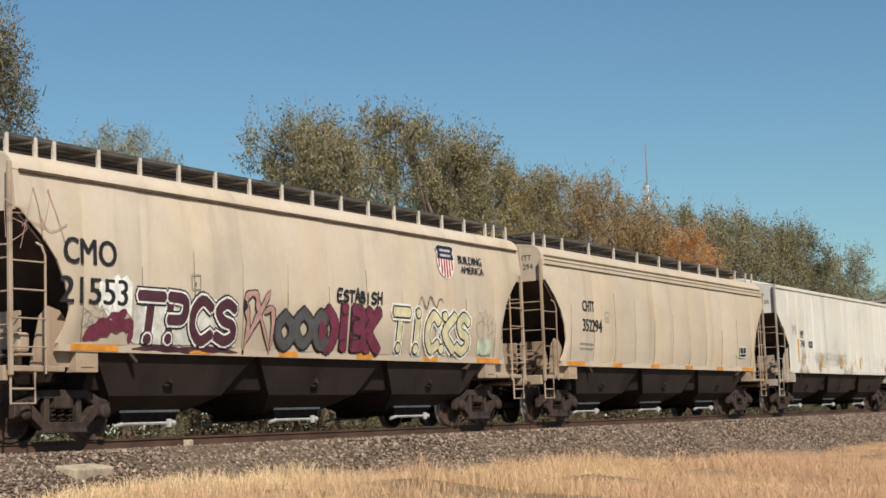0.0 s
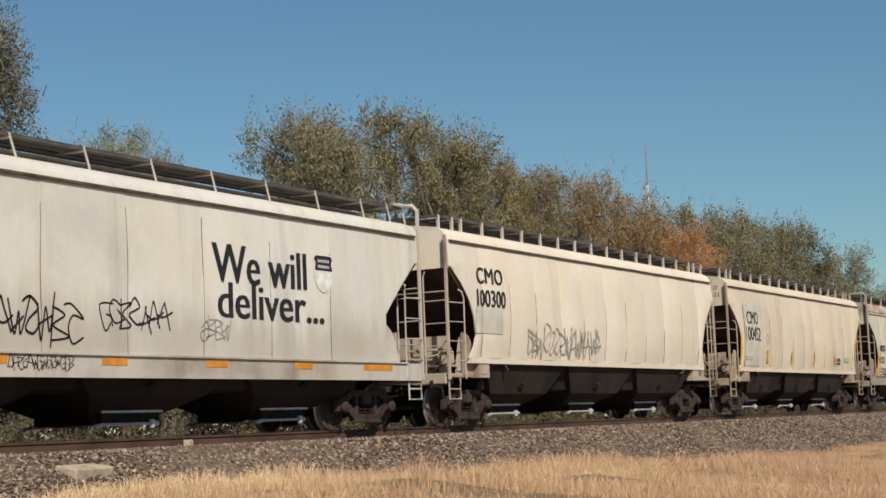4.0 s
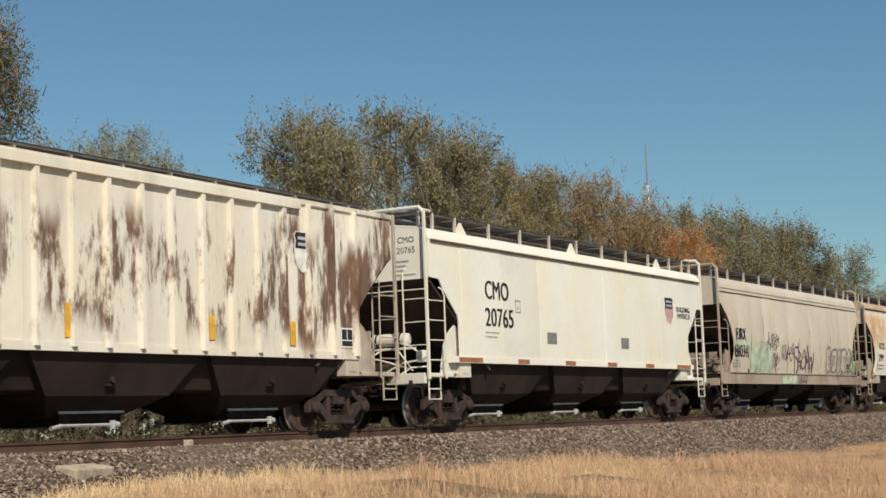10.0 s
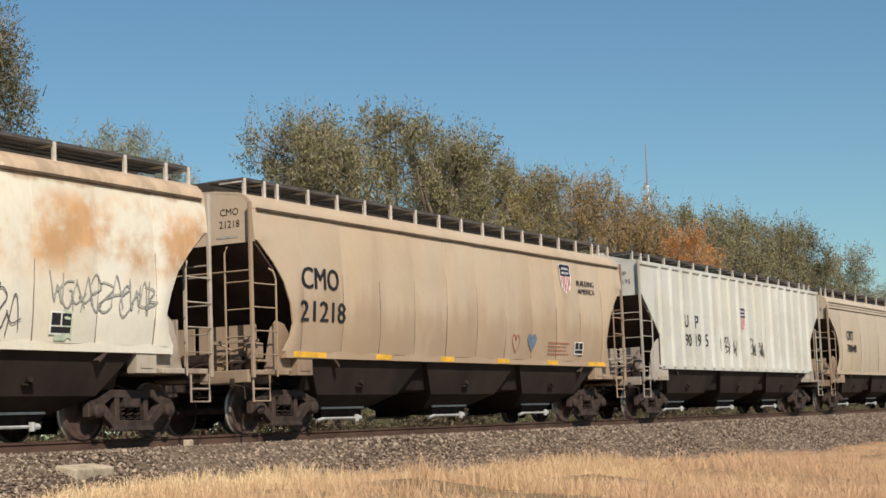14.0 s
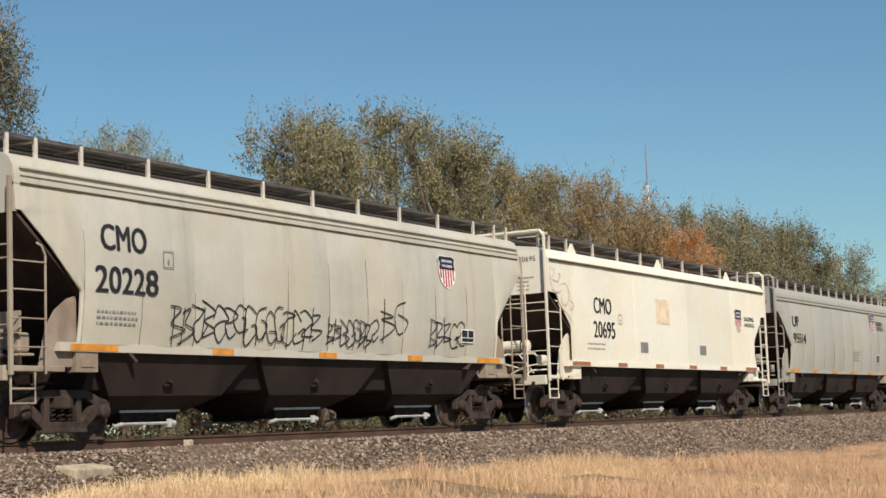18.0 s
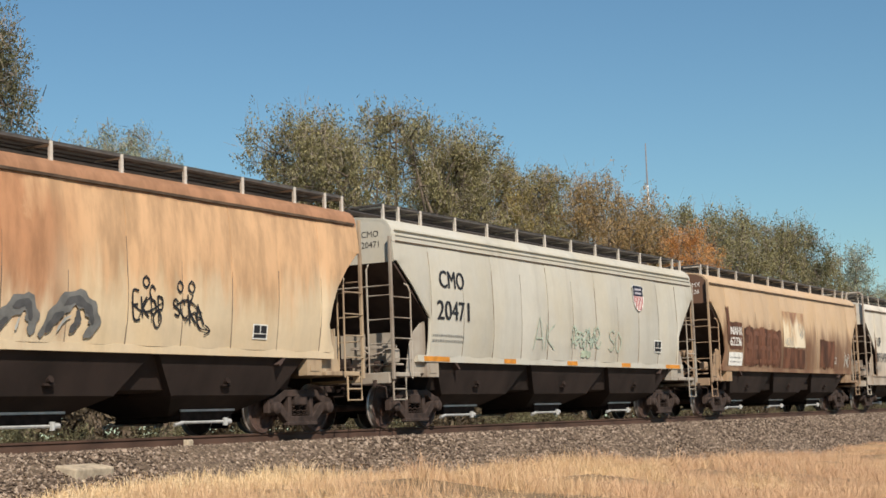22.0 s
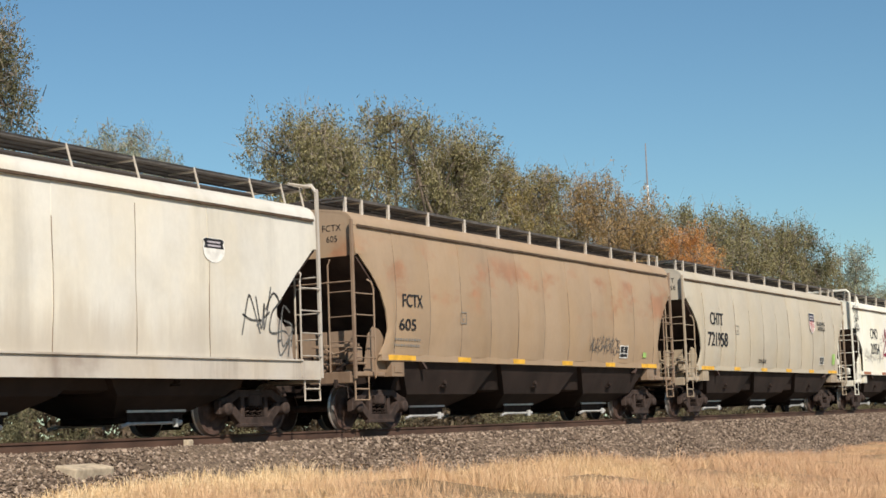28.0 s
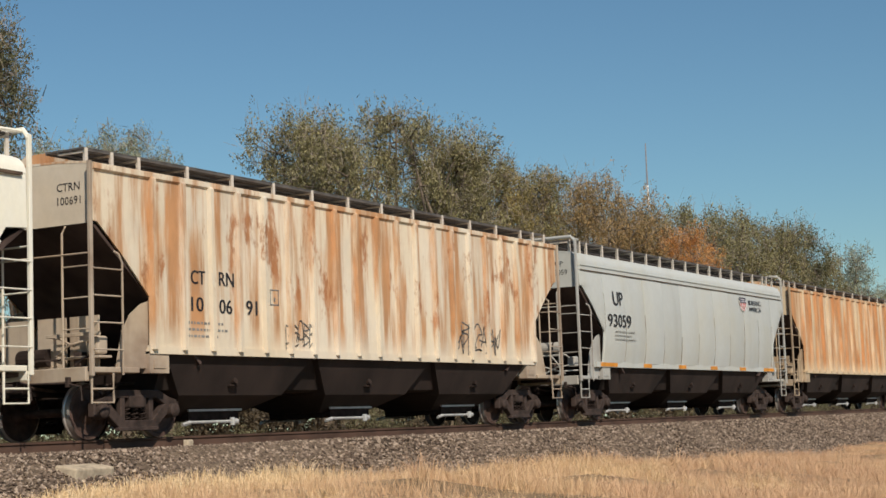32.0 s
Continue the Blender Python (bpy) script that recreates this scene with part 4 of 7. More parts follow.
    def fat(self, s, x, z, w, h, coats, slant=0.12, jitter=0.05):
        """Sprayed letters from rounded strokes; coats are (ink, stroke width), widest first."""
        r = self.rng
        n = len(s)
        cell = w / n
        lines = []
        for i, ch in enumerate(s):
            zz, hh = z + h * r.uniform(-jitter, jitter), h * r.uniform(1 - 2 * jitter, 1 + jitter)
            for st in GLYPHS[ch]:
                pts = [(x + cell * (i + 0.5 + 0.82 * (a - 0.5)) + slant * b * h, zz + hh * b) for a, b in st]
                lines.append(self.curve(pts, 4) if len(pts) > 2 else pts)
        for k, (ink, width) in enumerate(coats):
            polys = self.ribbon(lines, width)
            for p in lines:
                for a, b in (p if len(p) < 4 else p[::2] + p[-1:]):
                    polys.append([(a + width / 2 * math.cos(q), b + width / 2 * math.sin(q)) for q in [math.pi * j / 5 for j in range(10)]])
            tagged(self.flat("graffiti", polys, ink, 0.010 + 0.006 * k, "", 0.00003), f"{ink} fat graffiti letters" if width > 0.06 else f"{ink} sprayed graffiti lettering", kind="stuff")

    def bubble(self, x, z, w, h, fill, line="black", count=None):
        """Fat outlined graffiti letters."""
        r = self.rng
        n = count or max(2, int(round(w / (h * 0.75))))
        cell = w / n
        fills, outs, inner = [], [], []
        for i in range(n):
            cx, cz = x + cell * (i + 0.5), z + h * 0.5
            ph = [r.uniform(0, 6.28) for _ in range(3)]
            pts = []
            for k in range(28):
                a = 2 * math.pi * k / 28
                q = 1 / (abs(math.cos(a)) ** 3 + abs(math.sin(a)) ** 3) ** (1 / 3)
                q *= 1 + 0.07 * math.sin(2 * a + ph[0]) + 0.06 * math.sin(3 * a + ph[1]) + 0.04 * math.sin(5 * a + ph[2])
                pts.append((cx + 0.56 * cell * q * math.cos(a), cz + 0.47 * h * q * math.sin(a)))
            fills.append(pts)
            outs.append(pts + pts[:1])
            k = r.choice((0, 1, 2))
            inner.append(self.curve([(cx - cell * 0.12, cz + h * 0.2), (cx + cell * 0.12, cz + h * 0.12), (cx - cell * 0.05, cz), (cx + cell * 0.1, cz - h * 0.2)]))
            if k:
                inner.append(self.curve([(cx - cell * 0.3, cz - h * 0.42), (cx - cell * 0.22, cz - h * 0.1), (cx - cell * 0.3, cz + h * 0.3)]))
        if fill:
            for i, f in enumerate(fills):
                self.flat("graffiti_letter", [f], fill, 0.014 + 0.002 * (i % 2), f"{fill} fat graffiti letter")
        tagged(self.flat("graffiti_outline", self.ribbon(outs, 0.045) + self.ribbon(inner, 0.04), line, 0.022), f"{line} graffiti outline", kind="stuff")

    def strokes(self, lines, width, ink, label="", lift=0.009, taper=True):
        """Sprayed strokes through points, sharp at both ends."""
        polys = []
        for pts in lines:
            p = self.curve(pts, 5)
            n = len(p)
            side = []
            for i in range(n):
                a, b = p[max(0, i - 1)], p[min(n - 1, i + 1)]
                d = math.hypot(b[0] - a[0], b[1] - a[1]) or 1.0
                w = width / 2 * (min(1.0, 0.25 + 3.0 * min(i, n - 1 - i) / n) if taper else 1.0) * (1 + 0.25 * math.sin(i * 1.7 + n))
                side.append(((b[1] - a[1]) / d * w, -(b[0] - a[0]) / d * w))
            for i in range(n - 1):
                (xa, za), (xb, zb), (ua, va), (ub, vb) = p[i], p[i + 1], side[i], side[i + 1]
                polys.append([(xa - ua, za - va), (xb - ub, zb - vb), (xb + ub, zb + vb), (xa + ua, za + va)])
        tagged(self.flat("graffiti", polys, ink, lift, "", 0.00002), label or f"{ink} sprayed graffiti strokes", kind="stuff")

    def heart(self, x, z, w, h, ink, full):
        """A small sprayed heart."""
        p = [(0.5, 0.0), (0.15, 0.4), (0.0, 0.75), (0.2, 1.0), (0.42, 0.9), (0.5, 0.7), (0.58, 0.9), (0.8, 1.0), (1.0, 0.75), (0.85, 0.4), (0.5, 0.0)]
        p = [(x + a * w, z + b * h) for a, b in p]
        if full:
            self.flat("graffiti", [self.curve(p[:6] + p[5:], 3)[:-1]], ink, 0.010, f"{ink} sprayed heart")
        else:
            self.flat("graffiti", self.ribbon([self.curve(p, 4)], 0.022), ink, 0.006, f"{ink} sprayed heart outline")

    def chord(self, x0, x1, z0, z1):
        """A pale top chord that stands proud of the ribs."""
        part("top_chord", box(x0, x1, -1.5 - self.rib_depth - 0.02, -1.5, z0, z1, 0.008), self.paint, self.ob)

    def ring(self, x, z, w, h):
        c = [(x + w / 2 + w / 2 * math.cos(a), z + h / 2 + h / 2 * math.sin(a)) for a in [k * math.pi / 10 for k in range(21)]]
        self.flat("sign_disc", [c[:-1]], "white", 0.006, "white disc with red cross")
        self.flat("sign_ring", self.ribbon([c, [(x + w * 0.3, z + h * 0.2), (x + w * 0.7, z + h * 0.8)], [(x + w * 0.7, z + h * 0.2), (x + w * 0.3, z + h * 0.8)]], 0.025), "maroon", 0.010)

    def swirl(self, x, z, w, h):
        pts = [(0.75, 0.95), (0.4, 0.9), (0.05, 0.55), (0.0, 0.25), (0.2, 0.05), (0.55, 0.0), (0.8, 0.1)]
        b = [(0.3, 0.2), (0.5, 0.5), (0.62, 0.85), (0.9, 0.98), (1.0, 0.8), (0.85, 0.5), (0.6, 0.3), (0.35, 0.25)]
        self.flat("logo_swirl", self.ribbon([self.curve([(x + a * w, z + q * h) for a, q in p]) for p in (pts, b)], 0.035), "grey", 0.003, "thin grey swirl emblem")

    def emblem(self, x, z, w, h):
        """A faded round emblem with a tilted bar across it."""
        c, d = x + w / 2, z + h / 2
        disc = [(c + w * 0.33 * math.cos(a), d + h * 0.5 * math.sin(a)) for a in [k * math.pi / 14 for k in range(28)]]
        self.flat("emblem", [disc], FADED, 0.002, "faded brown round emblem with a bar")
        self.flat("emblem_bar", [[(x, d - h * 0.30), (x + w, d - h * 0.02), (x + w, d + h * 0.34), (x, d + h * 0.06)]], FADED, 0.005)
        self.flat("emblem_lettering", [[(x + w * (0.08 + 0.1 * i), d - h * (0.16 - 0.028 * i)), (x + w * (0.13 + 0.1 * i), d - h * (0.146 - 0.028 * i)), (x + w * (0.13 + 0.1 * i), d + h * (0.03 + 0.028 * i)), (x + w * (0.08 + 0.1 * i), d + h * (0.016 + 0.028 * i))] for i in range(9)], GREENISH, 0.008)


PATCH = plain("patch_paint_brown", (0.135, 0.058, 0.034), 0.7, var=0.62, scale=2.2, stretch=(1.5, 1, 0.4))
GREEN_HAZE = plain("paint_green_haze", (0.46, 0.53, 0.40), 0.6, var=0.35, scale=2.5)
FADED = plain("emblem_faded_brown", (0.042, 0.024, 0.018), 0.7, var=0.5, scale=5)
GREENISH = plain("emblem_green", (0.06, 0.075, 0.04), 0.7)
PALE = plain("patch_paint_grey", (0.57, 0.54, 0.46), 0.6, var=0.12, scale=2)

WORN_WHITE = car_paint(77, (0.76, 0.66, 0.50), dust=0.25, layers=((1.25, -3, 3, 3.18, 6, 1.0, (1, 1, 0.5), (0.26, 0.115, 0.06), 0.22), (0.62, -3, 3, 2.6, 6, 1.0, (1.5, 1, 0.4), (0.50, 0.33, 0.19), 0.3)))
TAN_WASH = plain("paint_tan_wash", (0.74, 0.60, 0.43), 0.6, var=0.2, scale=2.5)

# ================= the train, car by car =================

c = Car("tan covered hopper with curved sides and bold graffiti along its bottom", 26.06, 16.76, "curve", "round", car_paint(1, (.60,.515,.415), streak=.3,dust=.3,foot=((.36,.29,.22), 2.1, .6)), dirt=end_dirt(1, (.62,.515,.395), 0.5), pitch=1.06, lines=1,reflectors=6)
c.text("CMO", -7.42, 2.74, 1.2, 0.41, "black")
c.text("21553", -7.48, 2.12, 1.53, 0.42, "black")
c.shield(4.27, 3.21, 0.79, 0.74)
c.text("BUILDING", 5.27, 3.59, 1.08, 0.182, "black")
c.text("AMERICA", 5.36, 3.38, 1.03, 0.161, "black")
c.frame_box(-4.27, 2.49, 0.25, 0.26)
c.stain("graffiti", -5.78, 1.53, 2.78, 0.80, "faint", .003, "worn white graffiti ground", .1)
c.fat("TPCS", -5.72, 1.62, 2.70, 0.70, (("black", .31), ("white", .25), ("plum", .18)), 0.05)
c.fat("TPCS", -5.62, 1.66, 2.66, 0.60, (("sage", .05),), 0.02)
c.strokes([[(-5.75, 1.44), (-5.2, 1.47), (-4.4, 1.45), (-3.6, 1.47), (-2.9, 1.44)]], 0.10, "plum", "plum sprayed foot of the letters", .008)
c.fat("OOC", -1.80, 1.62, 1.75, 0.60, (("black", .27), ("slate", .20)), 0.0)
c.fat("OOC", -1.76, 1.66, 1.70, 0.50, (("grey", .035),), 0.05)
c.fat("OIBK", -0.35, 1.60, 2.15, 0.74, (("black", .29), ("wine", .235)), 0.04)
c.strokes([[(-0.1, 1.75), (-0.12, 2.0), (-0.05, 2.2)], [(0.75, 1.6), (0.78, 2.2)]], 0.05, "plum", "", .03)
c.fat("ESTABISH", 0.22, 2.52, 1.68, 0.22, (("black", .05),), 0.08)
c.fat("TICKS", 2.25, 1.62, 3.35, 0.78, (("white", .36), ("black", .27), ("cream", .20)), 0.10)
c.fat("TICKS", 2.30, 1.62, 3.3, 0.70, (("ochre", .035),), 0.04)
c.strokes([[(3.35, 2.5), (3.5, 2.75), (3.7, 2.5), (3.9, 2.78), (4.15, 2.55), (4.3, 2.74), (4.5, 2.68)]], 0.03, "black", "")
c.stain("graffiti", 6.0, 1.62, 0.7, 0.30, GREEN_HAZE, .003, "pale green sprayed patch", .3)
c.tag(6.0, 2.0, 0.75, 0.6, "dim", .014)
c.stain("graffiti", -6.62, 2.06, 0.80, 0.5, "white", .002, "white overspray behind the number", .25)
c.tag(-7.0, 1.78, 0.75, 0.3, "dim", .014)
c.tag(-8.66, 2.83, 1.15, 0.91, "pink", .014)
c.strokes([[(-6.93, 1.57), (-6.63, 1.75), (-6.28, 1.89), (-5.96, 2.05)], [(-6.9, 1.57), (-6.56, 1.7), (-6.25, 1.81), (-5.85, 1.8), (-5.85, 1.54)]], 0.22, "maroon", "maroon sprayed arrow")
c.strokes([[(-2.76, 1.41), (-2.65, 1.94), (-2.72, 2.4), (-2.45, 2.5), (-2.34, 2.16), (-1.96, 1.43)], [(-2.0, 2.6), (-2.34, 2.16), (-2.71, 1.62)], [(-2.2, 2.16), (-1.93, 2.23), (-1.96, 1.53)]], 0.16, "black", "")
c.strokes([[(-2.76, 1.41), (-2.65, 1.94), (-2.72, 2.4), (-2.45, 2.5), (-2.34, 2.16), (-1.96, 1.43)], [(-2.0, 2.6), (-2.34, 2.16), (-2.71, 1.62)], [(-2.2, 2.16), (-1.93, 2.23), (-1.96, 1.53)]], 0.11, "pink", "", .01)
c.end_text(['CMO', '21553'], ink="black", data=False)

c = Car("tan covered hopper with curved sides and faint patches", 44.17, 16.89, "curve", "round", car_paint(2, (.565,.48,.38), streak=.25,dust=.25), dirt=end_dirt(2, (.58,.475,.36), 0.5), lines=3,reflectors=6)
c.text("CHTT", -6.38, 2.8, 0.79, 0.28, "black")
c.text("352294", -6.4, 2.29, 1.21, 0.31, "black")
c.frame_box(-4.96, 2.57, 0.24, 0.27)
c.data(-6.55, 1.79, 1.02, 0.24)
c.consol(5.72, 1.8, 0.63, 0.36)
c.rect("paint_mark", 5.45, 1.8, 0.19, 0.12, "leafgreen", .004, "small bright green mark")
c.end_text(['CHTT', '352294'], ink="black", data=False)

c = Car("dirty white ribbed hopper with no rail on its roof", 62.48, 16.56, "rib", "angle", car_paint(3, (.69,.675,.62), streak=.35,dust=.25,layers=((.38,-10,10,0,1.9,1.2,(1,1,.8),(.28,.19,.13),.3),)), dirt=end_dirt(3, (.69,.675,.62), 0.5), rib_depth=.014,rib_step=.95,walkway='none',board=(.5,4.56))
c.text("M", -6.48, 2.72, 0.37, 0.38, "dim")
c.text("MP", -5.68, 2.64, 0.41, 0.27, "black")
c.text("740", -5.83, 2.3, 0.58, 0.26, "black")
c.text("028", -4.89, 2.31, 0.59, 0.24, "black")
c.tag(-3.95, 1.71, 4.26, 0.47, "faint", .02)
c.rect("stripe", -5.96, 1.74, 0.13, 0.85, "yellow", .012, "upright orange strip")
c.rect("stripe", -3.21, 1.64, 0.14, 0.47, "yellow", .012, "upright orange strip")
c.rect("stripe", -0.47, 1.63, 0.15, 0.5, "yellow", .012, "upright orange strip")
c.rect("stripe", 2.23, 1.62, 0.13, 0.41, "yellow", .012, "upright orange strip")
c.end_text(['MP', '740028'], ink="black", data=False)

c = Car("pale grey hopper with black slogan and scrawled graffiti", 80.67, 16.82, "slab", "angle", car_paint(4, (.71,.69,.64), foot=((.40,.35,.29), 2.05, .65), streak=.3,dust=.25), dirt=end_dirt(4, (.71,.69,.64), 0.35), sill='deep',portal=True,walkway='slant',reflectors=6)
c.text("UP", -6.71, 2.58, 0.64, 0.38, "black")
c.text("90651", -6.84, 1.94, 1.32, 0.39, "black")
c.text("We will", 1.26, 2.66, 2.88, 0.7, "black")
c.text("deliver...", 1.39, 2.04, 3.31, 0.64, "black")
c.shield(4.41, 2.65, 0.66, 0.73, False)
c.tag(-3.97, 1.48, 1.83, 0.7, "black")
c.tag(-5.99, 1.69, 1.72, 0.55, "dim")
c.tag(-1.66, 1.72, 1.68, 0.55, "black")
c.tag(0.91, 1.60, 0.78, 0.43, "dim")
c.tag(-6.5, 1.1, 1.79, 0.24, "black")
c.tag(-3.67, 1.08, 1.39, 0.24, "black")
c.end_text(['UP', '90651'], ink="black", data=False)

c = Car("cream covered hopper with curved sides and grey patch", 98.82, 16.80, "curve", "round", car_paint(5, (.76,.685,.58), streak=.15,dust=.15), dirt=end_dirt(5, (.76,.685,.58), 0.5), pitch=1.06, lines=1)
c.text("CMO", -7.2, 3.2, 1.24, 0.37, "black")
c.text("100300", -7.26, 2.67, 1.4, 0.39, "black")
c.tag(-4.74, 1.6, 4.28, 0.74, "dim")
c.rect("paint_patch", -7.32, 2.06, 1.31, 0.6, PALE, .001, "pale grey repainted panel")

c = Car("cream covered hopper with curved sides and orange marks", 116.51, 15.62, "curve", "round", car_paint(6, (.71,.62,.495), streak=.25,dust=.2), dirt=end_dirt(6, (.71,.62,.495), 0.5), pitch=1.06, lines=1)
c.text("CMO", -6.28, 2.93, 1.13, 0.42, "black")
c.text("100452", -6.41, 2.39, 1.45, 0.45, "black")
c.data(-6.5, 1.73, 0.81, 0.16)
c.frame_box(-4.4, 2.37, 0.32, 0.26)
c.consol(3.99, 1.69, 0.55, 0.3)
c.rect("stripe", -6.98, 1.63, 0.15, 1.0, "yellow", .012, "upright orange strip")
c.rect("stripe", -4.37, 1.68, 0.2, 0.44, "yellow", .012, "upright orange strip")
c.rect("stripe", -1.66, 1.67, 0.16, 0.43, "yellow", .012, "upright orange strip")
c.rect("stripe", 1.13, 1.69, 0.14, 0.46, "yellow", .012, "upright orange strip")
c.rect("stripe", 3.77, 1.75, 0.15, 0.34, "yellow", .012, "upright orange strip")
c.rect("stripe", 6.51, 1.95, 0.18, 0.63, "yellow", .012, "upright orange strip")
c.rect("paint_patch", -6.6, 1.56, 1.67, 2.01, PALE, .001, "pale grey repainted panel")
c.rect("paint_mark", 5.2, 1.84, 0.61, 0.17, "leafgreen", .004, "small bright green mark")
c.end_text(['CMO', '100452'], ink="black", data=False)

c = Car("cream covered hopper with rusty roof edge and deep sill", 133.91, 16.27, "curve", "round", car_paint(7, (.605,.555,.465), streak=.25,dust=.25,rust=.7,rust_z=(3.95,4.6),rust_stretch=(1.2,1,1.5),rust_colour=(.22,.115,.062)), dirt=end_dirt(7, (.605,.555,.465), 0.5), seam=(3.2, 3.8), lines=2,sill='deep',portal=True)
c.text("CRDX", -6.9, 2.37, 0.89, 0.26, "black")
c.text("13722", -6.97, 1.89, 0.77, 0.25, "black")
c.data(-7.06, 1.5, 0.8, 0.26)
c.ring(-3.77, 2.12, 0.34, 0.31)
c.ring(3.72, 2.13, 0.38, 0.29)
c.swirl(-1.0, 2.17, 2.1, 0.85)
c.consol(5.45, 1.51, 1.12, 0.31)
c.rect("stripe", -7.18, 1.37, 0.19, 0.94, "yellow", .012, "upright orange strip")
c.rect("stripe", -4.74, 1.36, 0.15, 0.48, "yellow", .012, "upright orange strip")
c.rect("stripe", -1.77, 1.38, 0.13, 0.46, "yellow", .012, "upright orange strip")
c.rect("stripe", 1.62, 1.51, 0.13, 0.4, "yellow", .012, "upright orange strip")
c.rect("stripe", 4.16, 1.45, 0.15, 0.48, "yellow", .012, "upright orange strip")
c.rect("stripe", 6.75, 1.55, 0.17, 0.71, "yellow", .012, "upright orange strip")
c.tag(-6.48, 1.3, 1.15, 0.41, "black", .03, "CD")
c.end_text(['CRDX', '13722'], ink="black", data=False)

c = Car("light grey covered hopper with shield emblem", 151.65, 16.34, "curve", "angle", car_paint(8, (.46,.48,.46), streak=.15,dust=.15,dust_colour=(.3,.28,.24)), dirt=end_dirt(8, (.46,.48,.46), 0.2), pitch=1.06, lines=2,portal=True,reflectors=6,tank=True)
c.text("UP", -6.64, 3.03, 0.64, 0.39, "black")
c.text("95690", -6.65, 2.41, 1.47, 0.41, "black")
c.data(-6.01, 1.85, 1.26, 0.51)
c.shield(4.19, 3.11, 0.92, 0.73)
c.text("BUILDING", 5.21, 3.48, 0.99, 0.147, "black")
c.text("AMERICA", 5.26, 3.28, 0.99, 0.147, "black")
c.consol(4.81, 1.87, 0.55, 0.35)
c.end_text(['UP', '95690'], ink="black", data=False)

c = Car("white ribbed hopper streaked with dark brown rust", 169.68, 16.78, "rib", "angle", car_paint(9, (.78,.74,.64), streak=.25,dust=.15,layers=((.55,-9,-4.4,2.3,4.6,.9,(1.2,1,.35),(.25,.115,.055),.3),(.42,-9,-3.2,1.9,4.4,1.5,(2.0,1,.22),(.085,.036,.022),.3),(.5,-3,9,1.9,3.6,1.1,(1.6,1,.45),(.125,.055,.03),.3),(.42,4,9,1.6,4.2,1.1,(2,1,.35),(.115,.05,.028),.3))), dirt=end_dirt(9, (.78,.74,.64), 0.5), rib_step=.82,walkway='none',board=(1.0,4.66))
c.text("U", -6.13, 2.87, 0.35, 0.39, "black")
c.text("7", -6.7, 2.3, 0.23, 0.35, "black")
c.text("5", -6.01, 2.3, 0.28, 0.36, "black")
c.text("0", -4.34, 2.31, 0.28, 0.4, "black")
c.text("3", -3.62, 2.34, 0.29, 0.38, "black")
c.shield(4.86, 3.01, 0.57, 0.78, False)
c.consol(6.39, 1.61, 0.44, 0.39)
c.rect("stripe", -1.42, 1.59, 0.15, 0.54, "yellow", .012, "upright orange strip")
c.rect("stripe", 2.2, 1.65, 0.16, 0.43, "yellow", .012, "upright orange strip")
c.rect("stripe", 4.64, 1.61, 0.19, 0.45, "yellow", .012, "upright orange strip")
c.text("P", -5.4, 2.87, 0.33, 0.39, "dark")
c.text("1", -5.28, 2.3, 0.16, 0.36, "dark")
c.chord(-4.8, 5.0, 4.2, 4.37)
c.rect("stripe", -6.98, 1.59, 0.15, 0.5, "yellow", .012, "upright orange strip")
c.rect("stripe", -3.95, 1.59, 0.13, 0.5, "yellow", .012, "upright orange strip")
c.end_text(['UP', '75103'], ink="black", data=False)

c = Car("clean white hopper with flat sides and roof gussets", 187.88, 16.67, "slab", "step", car_paint(10, (.80,.79,.70), streak=.05,dust=.1), dirt=end_dirt(10, (.80,.79,.70), 0.08), lines=1,portal=True,gusset_x=(-6.3,-.3,5.6),reflectors=6,tank=True,ref_colour='rustred',bay=M_BAY)
c.text("CMO", -5.79, 2.86, 1.17, 0.43, "black")
c.text("20765", -5.82, 2.23, 1.4, 0.43, "black")
c.shield(5.27, 2.67, 0.69, 0.79)
c.text("BUILDING", 6.21, 3.06, 1.07, 0.154, "black")
c.text("AMERICA", 6.22, 2.87, 1.05, 0.154, "black")
c.rect("mesh_panel", -2.61, 1.9, 0.55, 0.29, "signgrey", label="grey mesh panel")
c.rect("mesh_panel", 1.98, 1.88, 0.54, 0.3, "signgrey", label="grey mesh panel")
c.frame_box(-4.28, 2.61, 0.26, 0.29)
c.data(-5.84, 1.95, 0.77, 0.2)
c.end_text(['CMO', '20765'], ink="black", data=True)

c = Car("pale tan hopper with green and purple graffiti", 205.94, 16.09, "curve", "round", car_paint(11, (.60,.545,.46), streak=.2,dust=.2), dirt=end_dirt(11, (.60,.545,.46), 0.5), lines=2,sill='deep',portal=True)
c.text("FURX", -6.87, 2.38, 0.92, 0.38, "black")
c.text("840341", -6.93, 1.83, 1.3, 0.4, "black")
c.data(-7.05, 1.5, 0.73, 0.29)
c.frame_box(-4.46, 2.12, 0.28, 0.26)
c.consol(6.05, 1.53, 0.5, 0.26)
c.tag(-3.7, 2.14, 1.26, 0.56, "purple")
c.tag(-3.15, 1.44, 0.77, 0.59, "black")
c.tag(-2.17, 1.81, 1.4, 0.58, "purple")
c.tag(-0.73, 1.34, 2.25, 1.06, "purple")
c.tag(-0.38, 0.96, 1.23, 0.35, "purple")
c.bubble(3.22, 1.41, 4.06, 0.95, None, "grey")
c.stain("graffiti", -6.9, 2.1, 1.45, 0.28, GREEN_HAZE, .003, "pale green sprayed patch", .3)
c.stain("graffiti", -5.33, 1.34, 2.27, 0.9, GREEN_HAZE, .003, "pale green sprayed patch", .3)
